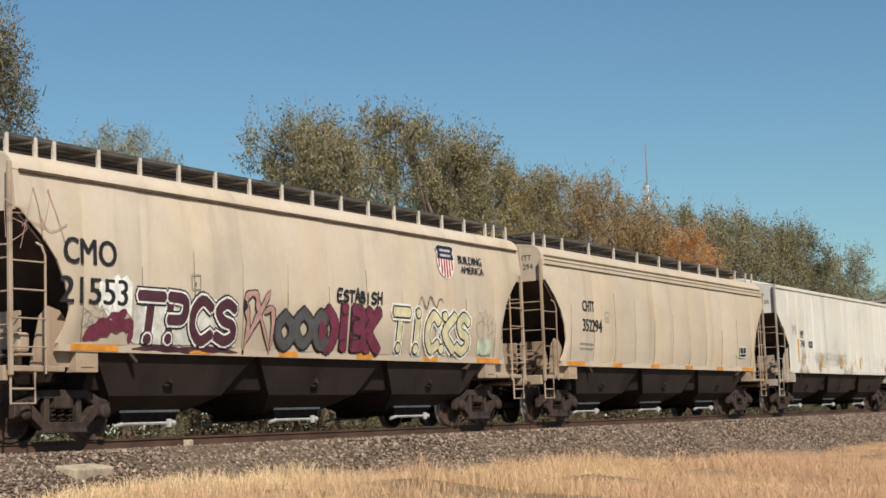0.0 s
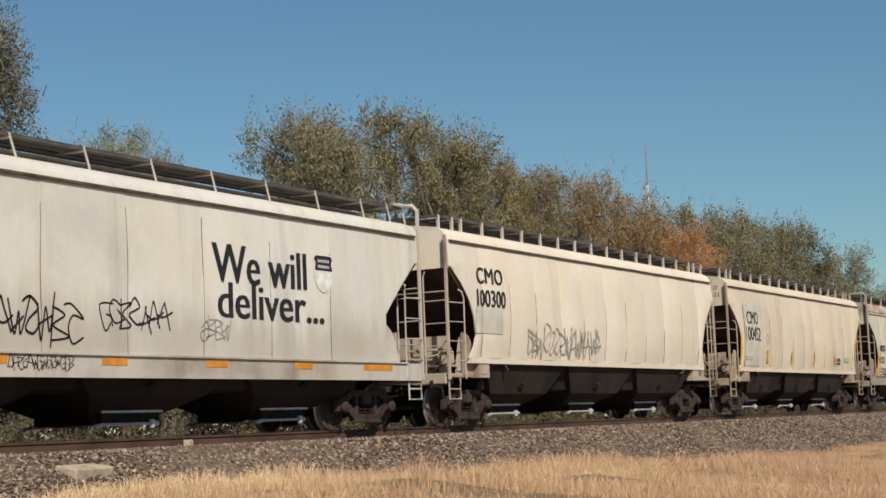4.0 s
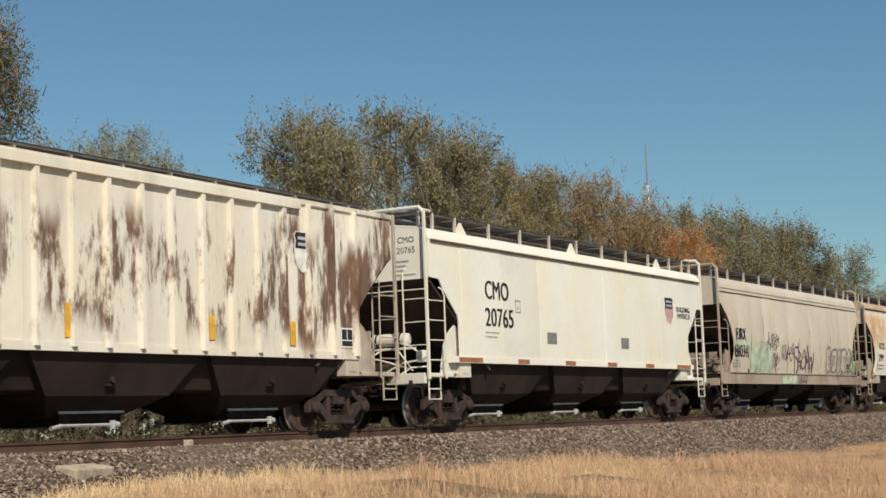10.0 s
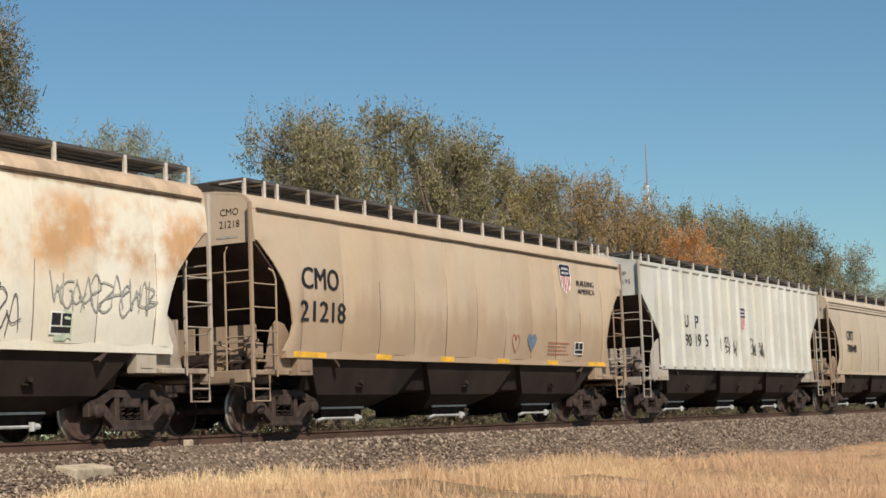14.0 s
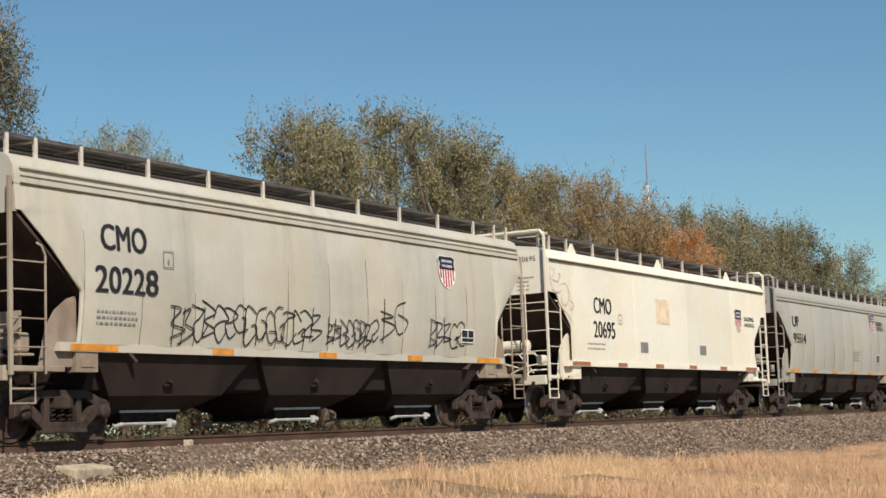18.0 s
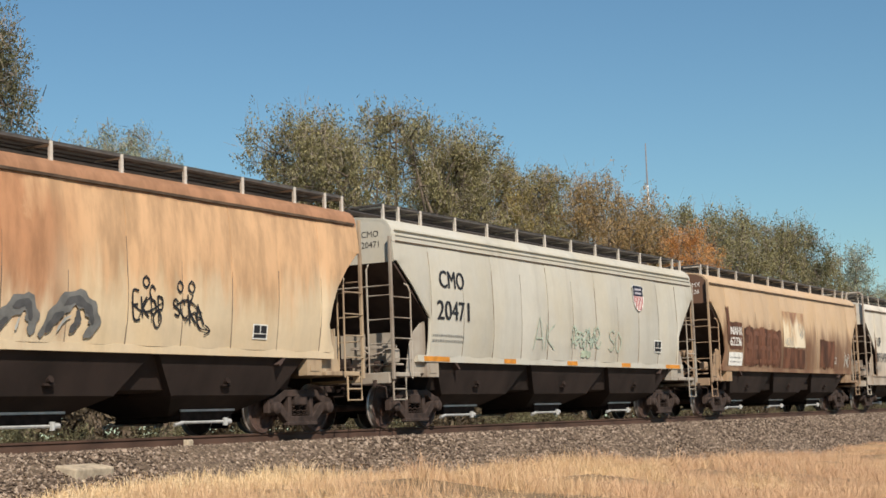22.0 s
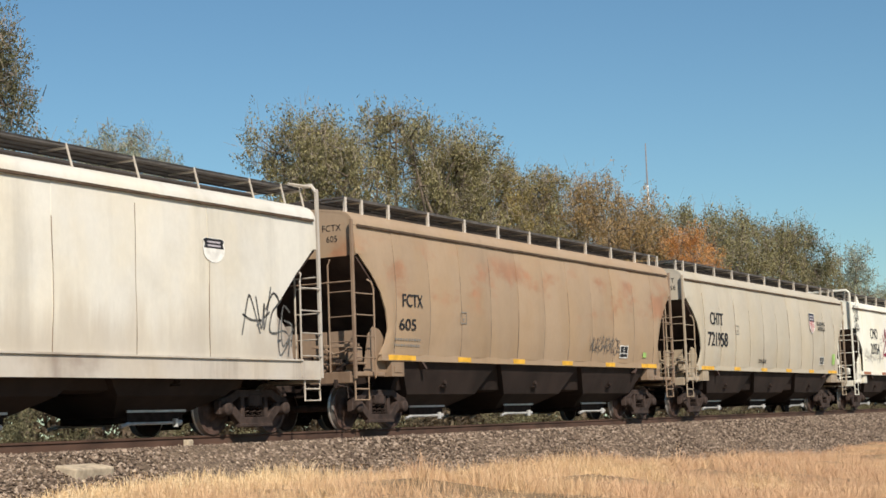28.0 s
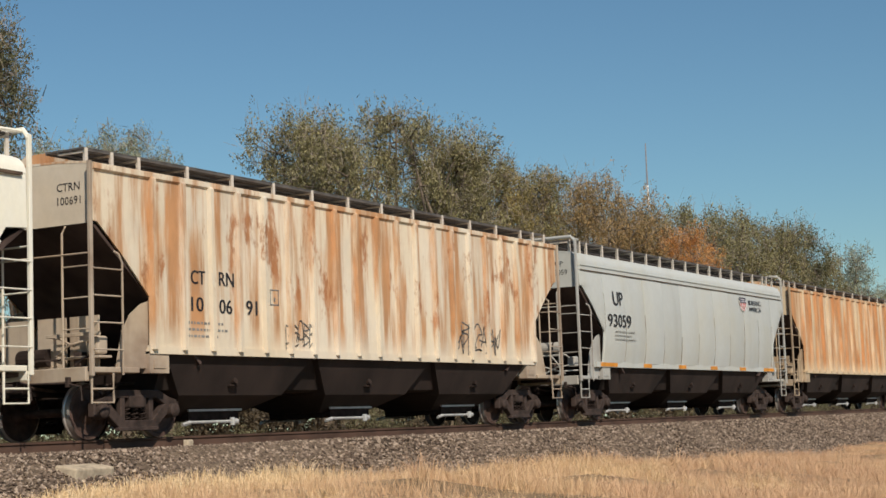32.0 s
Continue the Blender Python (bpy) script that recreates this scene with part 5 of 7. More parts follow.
c.stain("graffiti", -2.09, 0.97, 1.71, 0.34, GREEN_HAZE, .003, "pale green sprayed patch", .3)
c.rect("paint_mark", 6.95, 1.45, 0.36, 0.45, "leafgreen", .004, "small bright green mark")

c = Car("white covered hopper with orange rust stains over its sides", 223.84, 17.02, "curve", "round", car_paint(12, (.74,.70,.60), streak=.15,dust=.15,rust=.72,rust_z=(2.6,3.85),rust_scale=.75,rust_stretch=(1.1,1,1.1),rust_colour=(.46,.225,.075),rust_mix=.80,layers=((.9,-10,10,4.0,5.5,.8,(1,1,1),(.46,.33,.22),.05),)), dirt=end_dirt(12, (.74,.70,.60), 0.5), lines=1)
c.text("FCTX", -6.85, 2.45, 0.78, 0.27, "black")
c.text("299", -6.96, 1.97, 0.66, 0.28, "black")
c.data(-7.09, 1.61, 1.13, 0.26)
c.frame_box(-4.13, 2.35, 0.23, 0.31)
c.consol(4.55, 1.62, 0.5, 0.36)
c.tag(-5.4, 1.70, 0.9, 0.4, "dim", .016)
c.fat("KASAK", -4.45, 1.55, 3.6, 0.80, (("slate", .022),), 0.10, 0.12)
c.fat("KASAK", -4.38, 1.50, 3.6, 0.86, (("dim", .016),), 0.14, 0.12)
c.tag(0.11, 1.59, 1.2, 0.55, "slate", .02)
c.tag(2.6, 1.62, 1.3, 0.65, "slate", .02)
c.tag(1.07, 1.34, 1.94, 1.38, "violet")
c.tag(4.56, 2.0, 2.47, 0.55, "dim")
c.stain("graffiti", 4.67, 1.58, 0.38, 0.4, GREEN_HAZE, .003, "pale green sprayed patch", .3)
c.end_text(['FCTX', '299'], ink="black", data=False)

c = Car("tan covered hopper with curved dusty sides", 242.16, 16.82, "curve", "round", car_paint(13, (.50,.40,.30), foot=((.34,.23,.15), 2.5, .65), streak=.3,dust=.35,dust_colour=(.29,.21,.145)), dirt=end_dirt(13, (.50,.395,.285), 0.5), pitch=1.06, lines=1,reflectors=6,ref_colour='yellow')
c.shield(4.44, 3.21, 0.67, 0.74)
c.text("BUILDING", 5.45, 3.44, 1.03, 0.14, "black")
c.text("AMERICA", 5.5, 3.24, 0.98, 0.133, "black")
c.text("CMO", -7.0, 2.7, 1.24, 0.41, "black")
c.text("21218", -7.08, 2.08, 1.56, 0.39, "black")
c.consol(5.16, 1.67, 0.53, 0.32)
c.heart(1.69, 1.65, .36, .42, "red", False)
c.heart(2.49, 1.7, .5, .42, "slateblue", True)
c.data(3.62, 1.63, 1.28, .36, "red")
c.end_text(['CMO', '21218'], ink="black", data=True)

c = Car("pale grey ribbed hopper with small shield", 260.65, 17.17, "rib", "angle", car_paint(14, (.58,.58,.54), streak=.35,dust=.25), dirt=end_dirt(14, (.58,.58,.54), 0.42), rib_step=.84)
c.text("U", -5.26, 2.64, 0.3, 0.38, "black")
c.text("P", -4.66, 2.63, 0.31, 0.39, "black")
c.text("90", -5.47, 2.08, 0.57, 0.37, "black")
c.text("19", -4.55, 2.09, 0.46, 0.38, "black")
c.text("5", -3.8, 2.1, 0.24, 0.38, "black")
c.shield(-0.31, 2.67, 0.6, 0.78)
c.frame_box(-2.92, 2.44, 0.28, 0.27)
c.tag(-2.2, 1.87, 1.47, 0.58, "black", .03)
c.tag(0.61, 1.84, 1.57, 0.6, "black", .03)
c.end_text(['UP', '90195'], ink="black", data=False)

c = Car("tan covered hopper with curved sides", 278.88, 16.65, "curve", "round", car_paint(15, (.50,.42,.33), streak=.25,dust=.3), dirt=end_dirt(15, (.52,.42,.305), 0.5), lines=3)
c.text("CHTT", -6.31, 2.71, 0.98, 0.36, "black")
c.text("700048", -6.29, 2.24, 1.29, 0.3, "black")
c.end_text(['CHTT', '700048'], ink="black", data=False)

c = Car("dusty grey covered hopper with black scrawls", 297.07, 16.78, "curve", "angle", car_paint(16, (.49,.475,.42), streak=.3,dust=.3), dirt=end_dirt(16, (.53,.51,.44), 0.5), lines=3,reflectors=5,ref_colour='orange')
c.text("CMO", -6.57, 3.01, 1.12, 0.42, "black")
c.text("20228", -6.71, 2.32, 1.51, 0.43, "black")
c.shield(4.3, 2.99, 0.76, 0.72)
c.frame_box(-5.05, 2.81, 0.27, 0.29)
c.data(-6.67, 1.8, 1.07, 0.28)
c.consol(5.24, 1.82, 0.61, 0.3)
c.tag(-4.84, 1.61, 4.46, 0.69, "black", .026, "CDB")
c.tag(-0.09, 1.65, 1.83, 0.53, "black", .026, "CDB")
c.tag(1.89, 1.83, 0.86, 0.82, "black", .026, "CDB")
c.tag(3.9, 1.67, 1.42, 0.62, "black", .026, "CDB")
c.end_text(['CMO', '20228'], ink="black", data=False)

c = Car("clean white hopper with flat sides and mauve scrawl", 315.40, 16.84, "slab", "step", car_paint(17, (.765,.74,.645), streak=.06,dust=.2,dust_colour=(.45,.30,.17)), dirt=end_dirt(17, (.77,.73,.63), 0.08), lines=1,portal=True,gusset_x=(-6.3,-.3,5.6),reflectors=6,tank=True,ref_colour='rustred',bay=M_BAY)
c.text("CMO", -5.75, 2.78, 1.14, 0.43, "black")
c.text("20695", -5.81, 2.14, 1.39, 0.44, "black")
c.shield(5.29, 2.6, 0.67, 0.77)
c.text("BUILDING", 6.2, 3.01, 0.96, 0.14, "black")
c.text("AMERICA", 6.18, 2.82, 0.99, 0.126, "black")
c.rect("mesh_panel", -2.67, 1.8, 0.55, 0.3, "signgrey", label="grey mesh panel")
c.rect("mesh_panel", 1.98, 1.82, 0.55, 0.29, "signgrey", label="grey mesh panel")
c.frame_box(-4.14, 2.55, 0.24, 0.26)
c.data(-6.24, 1.8, 1.28, 0.25)
c.stain("paint_patch", -1.4, 2.67, 1.00, 0.70, TAN_WASH, .002, "faint tan square patch", .05)
c.strokes([[(-8.37, 3.84), (-8.02, 3.76), (-8.2, 3.55), (-7.85, 3.5), (-7.72, 3.71), (-7.9, 3.61)], [(-7.85, 3.38), (-7.42, 3.46), (-7.24, 3.15), (-7.5, 2.9), (-7.74, 3.04), (-7.61, 3.2)], [(-7.97, 3.25), (-7.86, 2.95), (-7.26, 2.6), (-7.2, 2.44)], [(-7.24, 3.07), (-6.99, 2.93), (-7.19, 2.8), (-7.27, 2.95)], [(-8.34, 3.8), (-8.24, 3.31), (-7.91, 3.22), (-7.67, 3.28)]], 0.016, "mauve", "thin mauve sprayed flourish")
c.end_text(['20695'], ink="black", data=True)

c = Car("grey covered hopper with shield emblem", 333.24, 16.21, "curve", "angle", car_paint(18, (.39,.385,.35), streak=.2,dust=.2,dust_colour=(.28,.26,.22)), dirt=end_dirt(18, (.39,.385,.35), 0.2), pitch=1.06, lines=2,portal=True,reflectors=6,tank=True)
c.text("UP", -6.53, 3.01, 0.68, 0.38, "black")
c.text("95514", -6.53, 2.43, 1.45, 0.35, "black")
c.shield(4.03, 3.1, 0.74, 0.76)
c.text("BUILDING", 4.98, 3.43, 1.01, 0.168, "black")
c.text("AMERICA", 5.02, 3.22, 1.01, 0.168, "black")
c.consol(4.68, 1.88, 0.45, 0.32)
c.data(1.27, 1.89, 0.84, 0.43)
c.end_text(['UP', '95514'], ink="black", data=False)

c = Car("rust orange covered hopper with grey bubble graffiti", 351.14, 16.95, "curve", "round", car_paint(19, (.66,.535,.37), streak=.2,dust=.2,layers=((.95,-10,10,2.5,5.5,.5,(1,1,.5),(.53,.325,.18),.5),(.72,-10,0,1.9,4.05,.6,(1.1,1,.5),(.38,.19,.10),.5),(1.3,-10,10,4.02,5.5,.8,(1,1,1),(.33,.17,.095),.04))), dirt=end_dirt(19, (.66,.535,.37), 0.5), lines=1,end_paint=car_paint(60,(.56,.51,.42),.3,dust=.35),bay=M_BAY)
c.text("FCTX", -6.75, 2.51, 0.82, 0.27, "brown")
c.text("703", -6.84, 1.99, 0.59, 0.26, "brown")
c.data(-7.08, 1.64, 1.09, 0.26)
c.consol(4.78, 1.69, 0.45, 0.27)
c.fat("EKSP", 1.5, 1.98, 0.80, 0.42, (("black", .036),), -0.12, 0.2)
c.fat("O", 1.72, 2.45, 0.18, 0.2, (("black", .033),), 0.0)
c.fat("O", 1.98, 1.80, 0.24, 0.3, (("black", .033),), 0.0)
c.strokes([[(1.45, 2.2), (1.8, 2.05), (2.25, 2.24)], [(1.62, 1.92), (1.9, 2.3), (1.96, 1.88)]], 0.03, "black")
c.fat("SCKA", 2.55, 1.98, 0.80, 0.42, (("black", .036),), -0.2, 0.2)
c.fat("O", 2.62, 2.42, 0.18, 0.2, (("black", .033),), 0.0)
c.fat("O", 2.92, 2.42, 0.18, 0.2, (("black", .033),), 0.0)
c.strokes([[(2.5, 2.14), (2.9, 2.3), (3.3, 2.08)], [(2.85, 1.9), (3.1, 2.1), (3.22, 1.85), (3.5, 1.8)], [(3.35, 1.9), (3.52, 1.8), (3.36, 1.72)]], 0.034, "black")
c.strokes([[(-4.75, 1.62), (-4.35, 1.95), (-3.9, 2.13), (-3.42, 2.0), (-3.05, 1.66)], [(-3.02, 2.22), (-2.85, 2.31), (-2.68, 2.2), (-2.85, 2.1), (-3.0, 2.2)], [(-2.92, 2.15), (-2.72, 1.88), (-2.58, 1.58)], [(-2.42, 1.6), (-2.22, 2.0), (-1.98, 2.2), (-1.82, 1.9), (-1.66, 1.6)], [(-1.6, 1.64), (-1.25, 1.95), (-0.92, 2.1), (-0.78, 1.84), (-0.82, 1.6)], [(-0.62, 1.58), (-0.3, 1.95), (0.15, 2.2), (0.48, 2.05), (0.58, 1.78), (0.36, 1.6)]], 0.27, "grey", "grey fat graffiti letters", 0.008)
c.strokes([[(-4.45, 1.72), (-4.2, 1.98), (-3.9, 2.07), (-3.62, 2.0)], [(-3.5, 1.92), (-3.25, 1.8), (-3.1, 1.62)], [(-3.0, 2.2), (-2.85, 2.3), (-2.7, 2.2), (-2.86, 2.14)], [(-2.9, 2.1), (-2.74, 1.9), (-2.66, 1.66)], [(-2.2, 2.08), (-1.98, 2.2), (-1.84, 1.94), (-1.72, 1.66)], [(-2.36, 1.62), (-2.24, 1.9)], [(-1.2, 2.0), (-0.92, 2.08), (-0.82, 1.82)], [(-1.5, 1.66), (-1.28, 1.84)], [(-0.1, 2.08), (0.15, 2.18), (0.44, 2.04), (0.54, 1.8)], [(-0.5, 1.64), (-0.3, 1.86), (-0.1, 1.96)], [(0.05, 1.66), (0.2, 1.84), (0.2, 2.02)]], 0.13, "slate", "dark grey fat graffiti letters", 0.016)
c.strokes([[(-4.2, 1.66), (-3.98, 1.86), (-3.7, 1.88), (-3.4, 1.7)], [(-2.4, 1.92), (-2.2, 2.14), (-2.0, 2.27)], [(-1.98, 1.64), (-1.92, 1.82)], [(-1.12, 1.66), (-1.06, 1.86)], [(-0.25, 1.66), (-0.1, 1.84), (0.06, 1.92)]], 0.05, "pale", "pale sprayed graffiti highlights", 0.02)
c.strokes([[(-5.27, 1.58), (-4.95, 1.77), (-4.78, 2.07)]], 0.05, "brown", "")
c.end_text(['FCTX 703'], ink="black", data=False)

c = Car("pale green grey covered hopper with shield", 369.65, 17.37, "curve", "angle", car_paint(20, (.52,.50,.44), streak=.25,dust=.2), dirt=end_dirt(20, (.52,.50,.44), 0.38), seam=(3.2, 3.8), lines=3,reflectors=5)
c.text("CMO", -6.89, 3.0, 1.14, 0.38, "black")
c.text("20471", -7.02, 2.3, 1.45, 0.42, "black")
c.shield(3.95, 2.95, 0.78, 0.72)
c.data(-7.19, 1.8, 1.75, 0.23)
c.consol(5.35, 1.83, 0.55, 0.34)
c.fat("AK", -2.4, 1.80, 1.3, 0.66, (("green", .035),), 0.08)
c.tag(-0.1, 1.85, 1.7, 0.5, "green", .05)
c.fat("SO", 2.1, 1.8, 0.95, 0.55, (("green", .035),), 0.02)
c.stain("graffiti", 0.45, 1.62, 0.6, 0.16, GREEN_HAZE, .003, "pale green sprayed patch", .3)
c.end_text(['CMO', '20471'], ink="black", data=False)

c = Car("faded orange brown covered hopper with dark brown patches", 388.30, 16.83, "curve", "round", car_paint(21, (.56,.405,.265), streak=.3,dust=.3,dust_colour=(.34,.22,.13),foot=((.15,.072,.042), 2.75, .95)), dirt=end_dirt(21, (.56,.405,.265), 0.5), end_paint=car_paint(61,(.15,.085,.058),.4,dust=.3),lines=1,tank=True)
c.stain("paint_patch", -6.91, 2.1, 1.23, 0.84, PATCH, label="dark brown paint patch", ragged=.06)
c.text("NAHX", -6.81, 2.53, 1.09, 0.26, "white")
c.text("62236", -6.87, 2.18, 1.05, 0.27, "white")
c.stain("paint_patch", -6.95, 1.55, 1.29, 0.42, "white", label="white paint patch", ragged=.02)
c.stain("paint_patch", -1.31, 2.28, 2.43, 1.23, WORN_WHITE, label="white paint patch", ragged=.02)
c.stain("paint_patch", -5.47, 1.61, 3.79, 1.21, PATCH, label="dark brown paint patch", ragged=.06)
c.fat("BEHEB", -5.4, 1.72, 3.5, 0.9, (("rustbrown", .15),), 0.0, 0.02)
c.data(-6.85, 1.62, 1.1, 0.26, "signgrey")
c.stain("paint_patch", -1.36, 1.54, 2.46, 0.68, PATCH, label="dark brown paint patch", ragged=.06)
c.stain("paint_patch", 3.03, 1.61, 1.82, 1.0, PATCH, label="dark brown paint patch", ragged=.06)
c.stain("paint_patch", -7.14, 2.3, .3, 1.1, PATCH, .001, "dark brown paint patch", .08)
c.tag(6.19, 1.66, .7, .55, "faint", .03)
c.tag(-1.2, 2.3, .9, .3, "dim", .018)
c.tag(0.35, 2.6, .65, .5, "dim", .018)
c.frame_box(4.85, 1.75, 0.26, 0.24, "faint", .03)
c.end_text(['NAHX', '62236'], ink="white", data=False)

c = Car("dirty white hopper with blue graffiti and stained sill", 406.42, 16.62, "slab", "angle", car_paint(22, (.715,.665,.585), foot=((.36,.27,.19), 2.15, .7), streak=.35,dust=.3,rust=.3,rust_z=(1.0,2.2)), dirt=end_dirt(22, (.715,.665,.585), 0.45), sill='deep',portal=True,walkway='slant')
c.text("UP", -6.7, 2.56, 0.61, 0.39, "black")
c.text("89349", -6.85, 1.91, 1.48, 0.4, "black")
c.shield(4.58, 2.59, 0.67, 0.79, False)
c.consol(5.73, 1.55, 0.61, 0.35)
c.frame_box(-4.83, 2.34, 0.27, 0.25)
c.stain("graffiti", -5.3, 1.42, 2.75, 0.62, "lilac", .003, "worn lilac graffiti ground", .25)
c.fat("TAMB", -5.30, 1.56, 2.6, 0.60, (("bluewash", .26), ("royal", .17)), 0.14, 0.14)
c.fat("KSEA", -5.1, 1.52, 2.5, 0.50, (("slateblue", .13), ("dark", .04)), 0.0, 0.14)
c.fat("AKSA", -5.25, 1.60, 2.6, 0.55, (("lilac", .028),), 0.10, 0.14)
c.strokes([[(-4.4, 1.5), (-4.1, 1.75), (-3.8, 1.5)], [(-3.6, 1.9), (-3.3, 1.62), (-2.9, 1.56)]], 0.07, "maroon", "maroon sprayed strokes", .032)
c.strokes([[(-4.9, 2.05), (-5.0, 1.8), (-4.95, 1.58)], [(-2.62, 1.85), (-2.72, 1.6), (-2.78, 1.42)], [(0.9, 2.1), (0.86, 1.9), (0.84, 1.72)]], 0.11, "ochre", "ochre sprayed drips", .034)
c.frame_box(0.62, 1.5, 0.52, 0.24, "grey", .03)
c.tag(-2.3, 1.46, 3.14, 0.59, "dim", .018)
c.tag(1.97, 1.38, 3.17, 0.43, "brown", .018)
c.tag(-7.09, 1.52, 0.95, 0.32, "dim", .018)
c.stain("stain", -7.05, 1.42, 0.2, 1.76, "brown", .003, "brown rust run", .3)
c.end_text(['UP', '89349'], ink="black", data=True)

c = Car("dark green ribbed hopper with faded brown emblem", 424.69, 17.06, "rib", "angle", car_paint(23, (.062,.092,.053), streak=.35,dust=.35,dust_colour=(.085,.07,.046),layers=((.45,-10,10,0,4.2,.8,(1.3,1,.05),(.078,.058,.038),.2),(.3,-10,10,1.5,4.0,2.2,(2,1,.1),(.16,.17,.12),.3))), dirt=end_dirt(23, (.062,.092,.053), 0.16), rib_depth=.045,rib_step=.93,walkway='dark')
c.emblem(0.84, 2.72, 1.82, 1.11)
c.rect("paint_patch", -4.77, 2.1, 0.56, 0.14, "white", label="white paint bar")
c.rect("paint_patch", -3.97, 2.12, 0.31, 0.12, "white", label="white paint bar")
c.frame_box(3.99, 1.79, 0.5, 0.41, "white", .05)
c.frame_box(4.76, 1.79, 0.5, 0.4, "white", .05)
c.tag(-1.41, 1.66, 1.65, 0.83, "white", .02)
c.tag(0.44, 1.61, 1.82, 0.93, "white", .02)
c.tag(3.01, 1.76, 0.69, 0.6, "white", .02)
c.rect("stripe", -6.42, 1.63, 0.16, 0.48, "yellow", .012, "upright orange strip")
c.rect("stripe", -5.66, 1.65, 0.15, 0.46, "yellow", .012, "upright orange strip")
c.rect("stripe", -3.21, 1.64, 0.17, 0.47, "yellow", .012, "upright orange strip")
c.rect("stripe", -1.46, 1.63, 0.16, 0.49, "yellow", .012, "upright orange strip")
c.rect("stripe", 1.37, 1.64, 0.16, 0.47, "yellow", .012, "upright orange strip")
c.rect("stripe", 3.12, 1.6, 0.17, 0.53, "yellow", .012, "upright orange strip")
c.rect("stripe", 5.68, 1.62, 0.2, 0.38, "yellow", .012, "upright orange strip")
c.end_text(['CNW', '178148'], ink="white", data=False)

c = Car("white hopper with small red graffiti", 442.74, 16.49, "slab", "angle", car_paint(24, (.70,.68,.62), foot=((.42,.36,.29), 2.0, .6), streak=.25,dust=.2), dirt=end_dirt(24, (.70,.68,.62), 0.38), sill='deep',portal=True,walkway='slant')
c.text("UP", -6.6, 2.57, 0.67, 0.38, "black")
c.text("89288", -6.84, 1.96, 1.52, 0.4, "black")
c.shield(4.69, 3.0, 0.62, 0.43, False)
c.tag(-5.11, 1.47, 1.67, 0.79, "crimson")
c.tag(-3.26, 1.68, 1.59, 1.03, "black")
c.tag(5.84, 1.66, 1.43, 0.89, "grey")
c.end_text(['UP', '89288'], ink="black", data=False)

c = Car("brown tinted covered hopper with rusty blotches", 460.87, 17.00, "curve", "round", car_paint(25, (.38,.28,.192), streak=.25,dust=.4,dust_colour=(.24,.17,.11),rust=.38,rust_z=(2.6,3.8),rust_scale=.9,rust_mix=.7,rust_stretch=(.8,1,1.3),rust_colour=(.29,.135,.075)), dirt=end_dirt(25, (.365,.285,.21), 0.5), seam=(3.2, 3.8), lines=1,reflectors=6,ref_colour='yellow')
c.text("FCTX", -6.83, 2.51, 0.81, 0.27, "black")
c.text("605", -6.95, 2.02, 0.64, 0.24, "black")
c.data(-7.11, 1.66, 1.16, 0.24)
c.frame_box(-4.31, 2.24, 0.26, 0.26)
c.consol(4.56, 1.63, 0.56, 0.34)
c.tag(2.65, 1.76, 1.9, 0.42, "slate", .018)
c.rect("paint_mark", 6.19, 1.67, 0.24, 0.14, "leafgreen", .004, "small bright green mark")
c.end_text(['FCTX', '605'], ink="black", data=False)

c = Car("grey tan covered hopper with curved sides and shield", 479.13, 17.02, "curve", "round", car_paint(26, (.50,.455,.375), streak=.2,dust=.2), dirt=end_dirt(26, (.52,.46,.36), 0.38), seam=(3.2, 3.8), lines=1,reflectors=6,ref_colour='yellow')
c.text("CHTT", -6.63, 2.78, 1.19, 0.39, "black")
c.text("721958", -6.87, 2.13, 1.74, 0.43, "black")
c.shield(3.75, 2.84, 0.71, 0.73)
c.text("BUILDING", 4.75, 3.13, 1.04, 0.161, "black")
c.text("AMERICA", 4.78, 2.94, 1.02, 0.154, "black")
c.frame_box(-4.26, 2.55, 0.26, 0.28)
c.consol(4.91, 1.7, 0.53, 0.29)
c.text("CH-110-IL10", -2.07, 1.66, 0.83, 0.13, "black")
c.rect("paint_mark", 6.55, 1.72, 0.41, 0.39, "leafgreen", .004, "small bright green mark")
c.end_text(['CHTT', '721958'], ink="black", data=False)

c = Car("clean white hopper with red graffiti and roof gussets", 497.34, 16.56, "slab", "step", car_paint(27, (.80,.79,.71), streak=.05,dust=.1), dirt=end_dirt(27, (.80,.79,.71), 0.08), lines=1,portal=True,gusset_x=(-6.3,-.3,5.6),reflectors=6,tank=True,ref_colour='rustred',bay=M_BAY)
c.text("CMO", -5.75, 2.86, 1.14, 0.44, "black")
c.text("20954", -5.77, 2.23, 1.35, 0.45, "black")
c.shield(5.31, 2.65, 0.75, 0.79)
c.text("BUILDING", 6.27, 3.14, 1.0, 0.161, "black")
c.text("AMERICA", 6.25, 2.94, 1.02, 0.154, "black")
c.rect("mesh_panel", -2.56, 1.88, 0.51, 0.29, "signgrey", label="grey mesh panel")
c.rect("mesh_panel", 2.03, 1.88, 0.56, 0.29, "signgrey", label="grey mesh panel")
c.frame_box(-4.21, 2.61, 0.24, 0.3)
c.tag(-8.05, 3.07, 0.66, .36, "black", .025)
c.tag(-8.05, 3.45, 0.66, .36, "black", .025)
c.tag(-8.05, 3.83, 0.66, .36, "black", .025)
c.tag(5.83, 1.86, 1.5, 0.83, "black")
c.tag(-6.78, 1.87, 2.71, 0.59, "faint")
c.tag(2.81, 1.8, 2.86, 0.48, "faint")
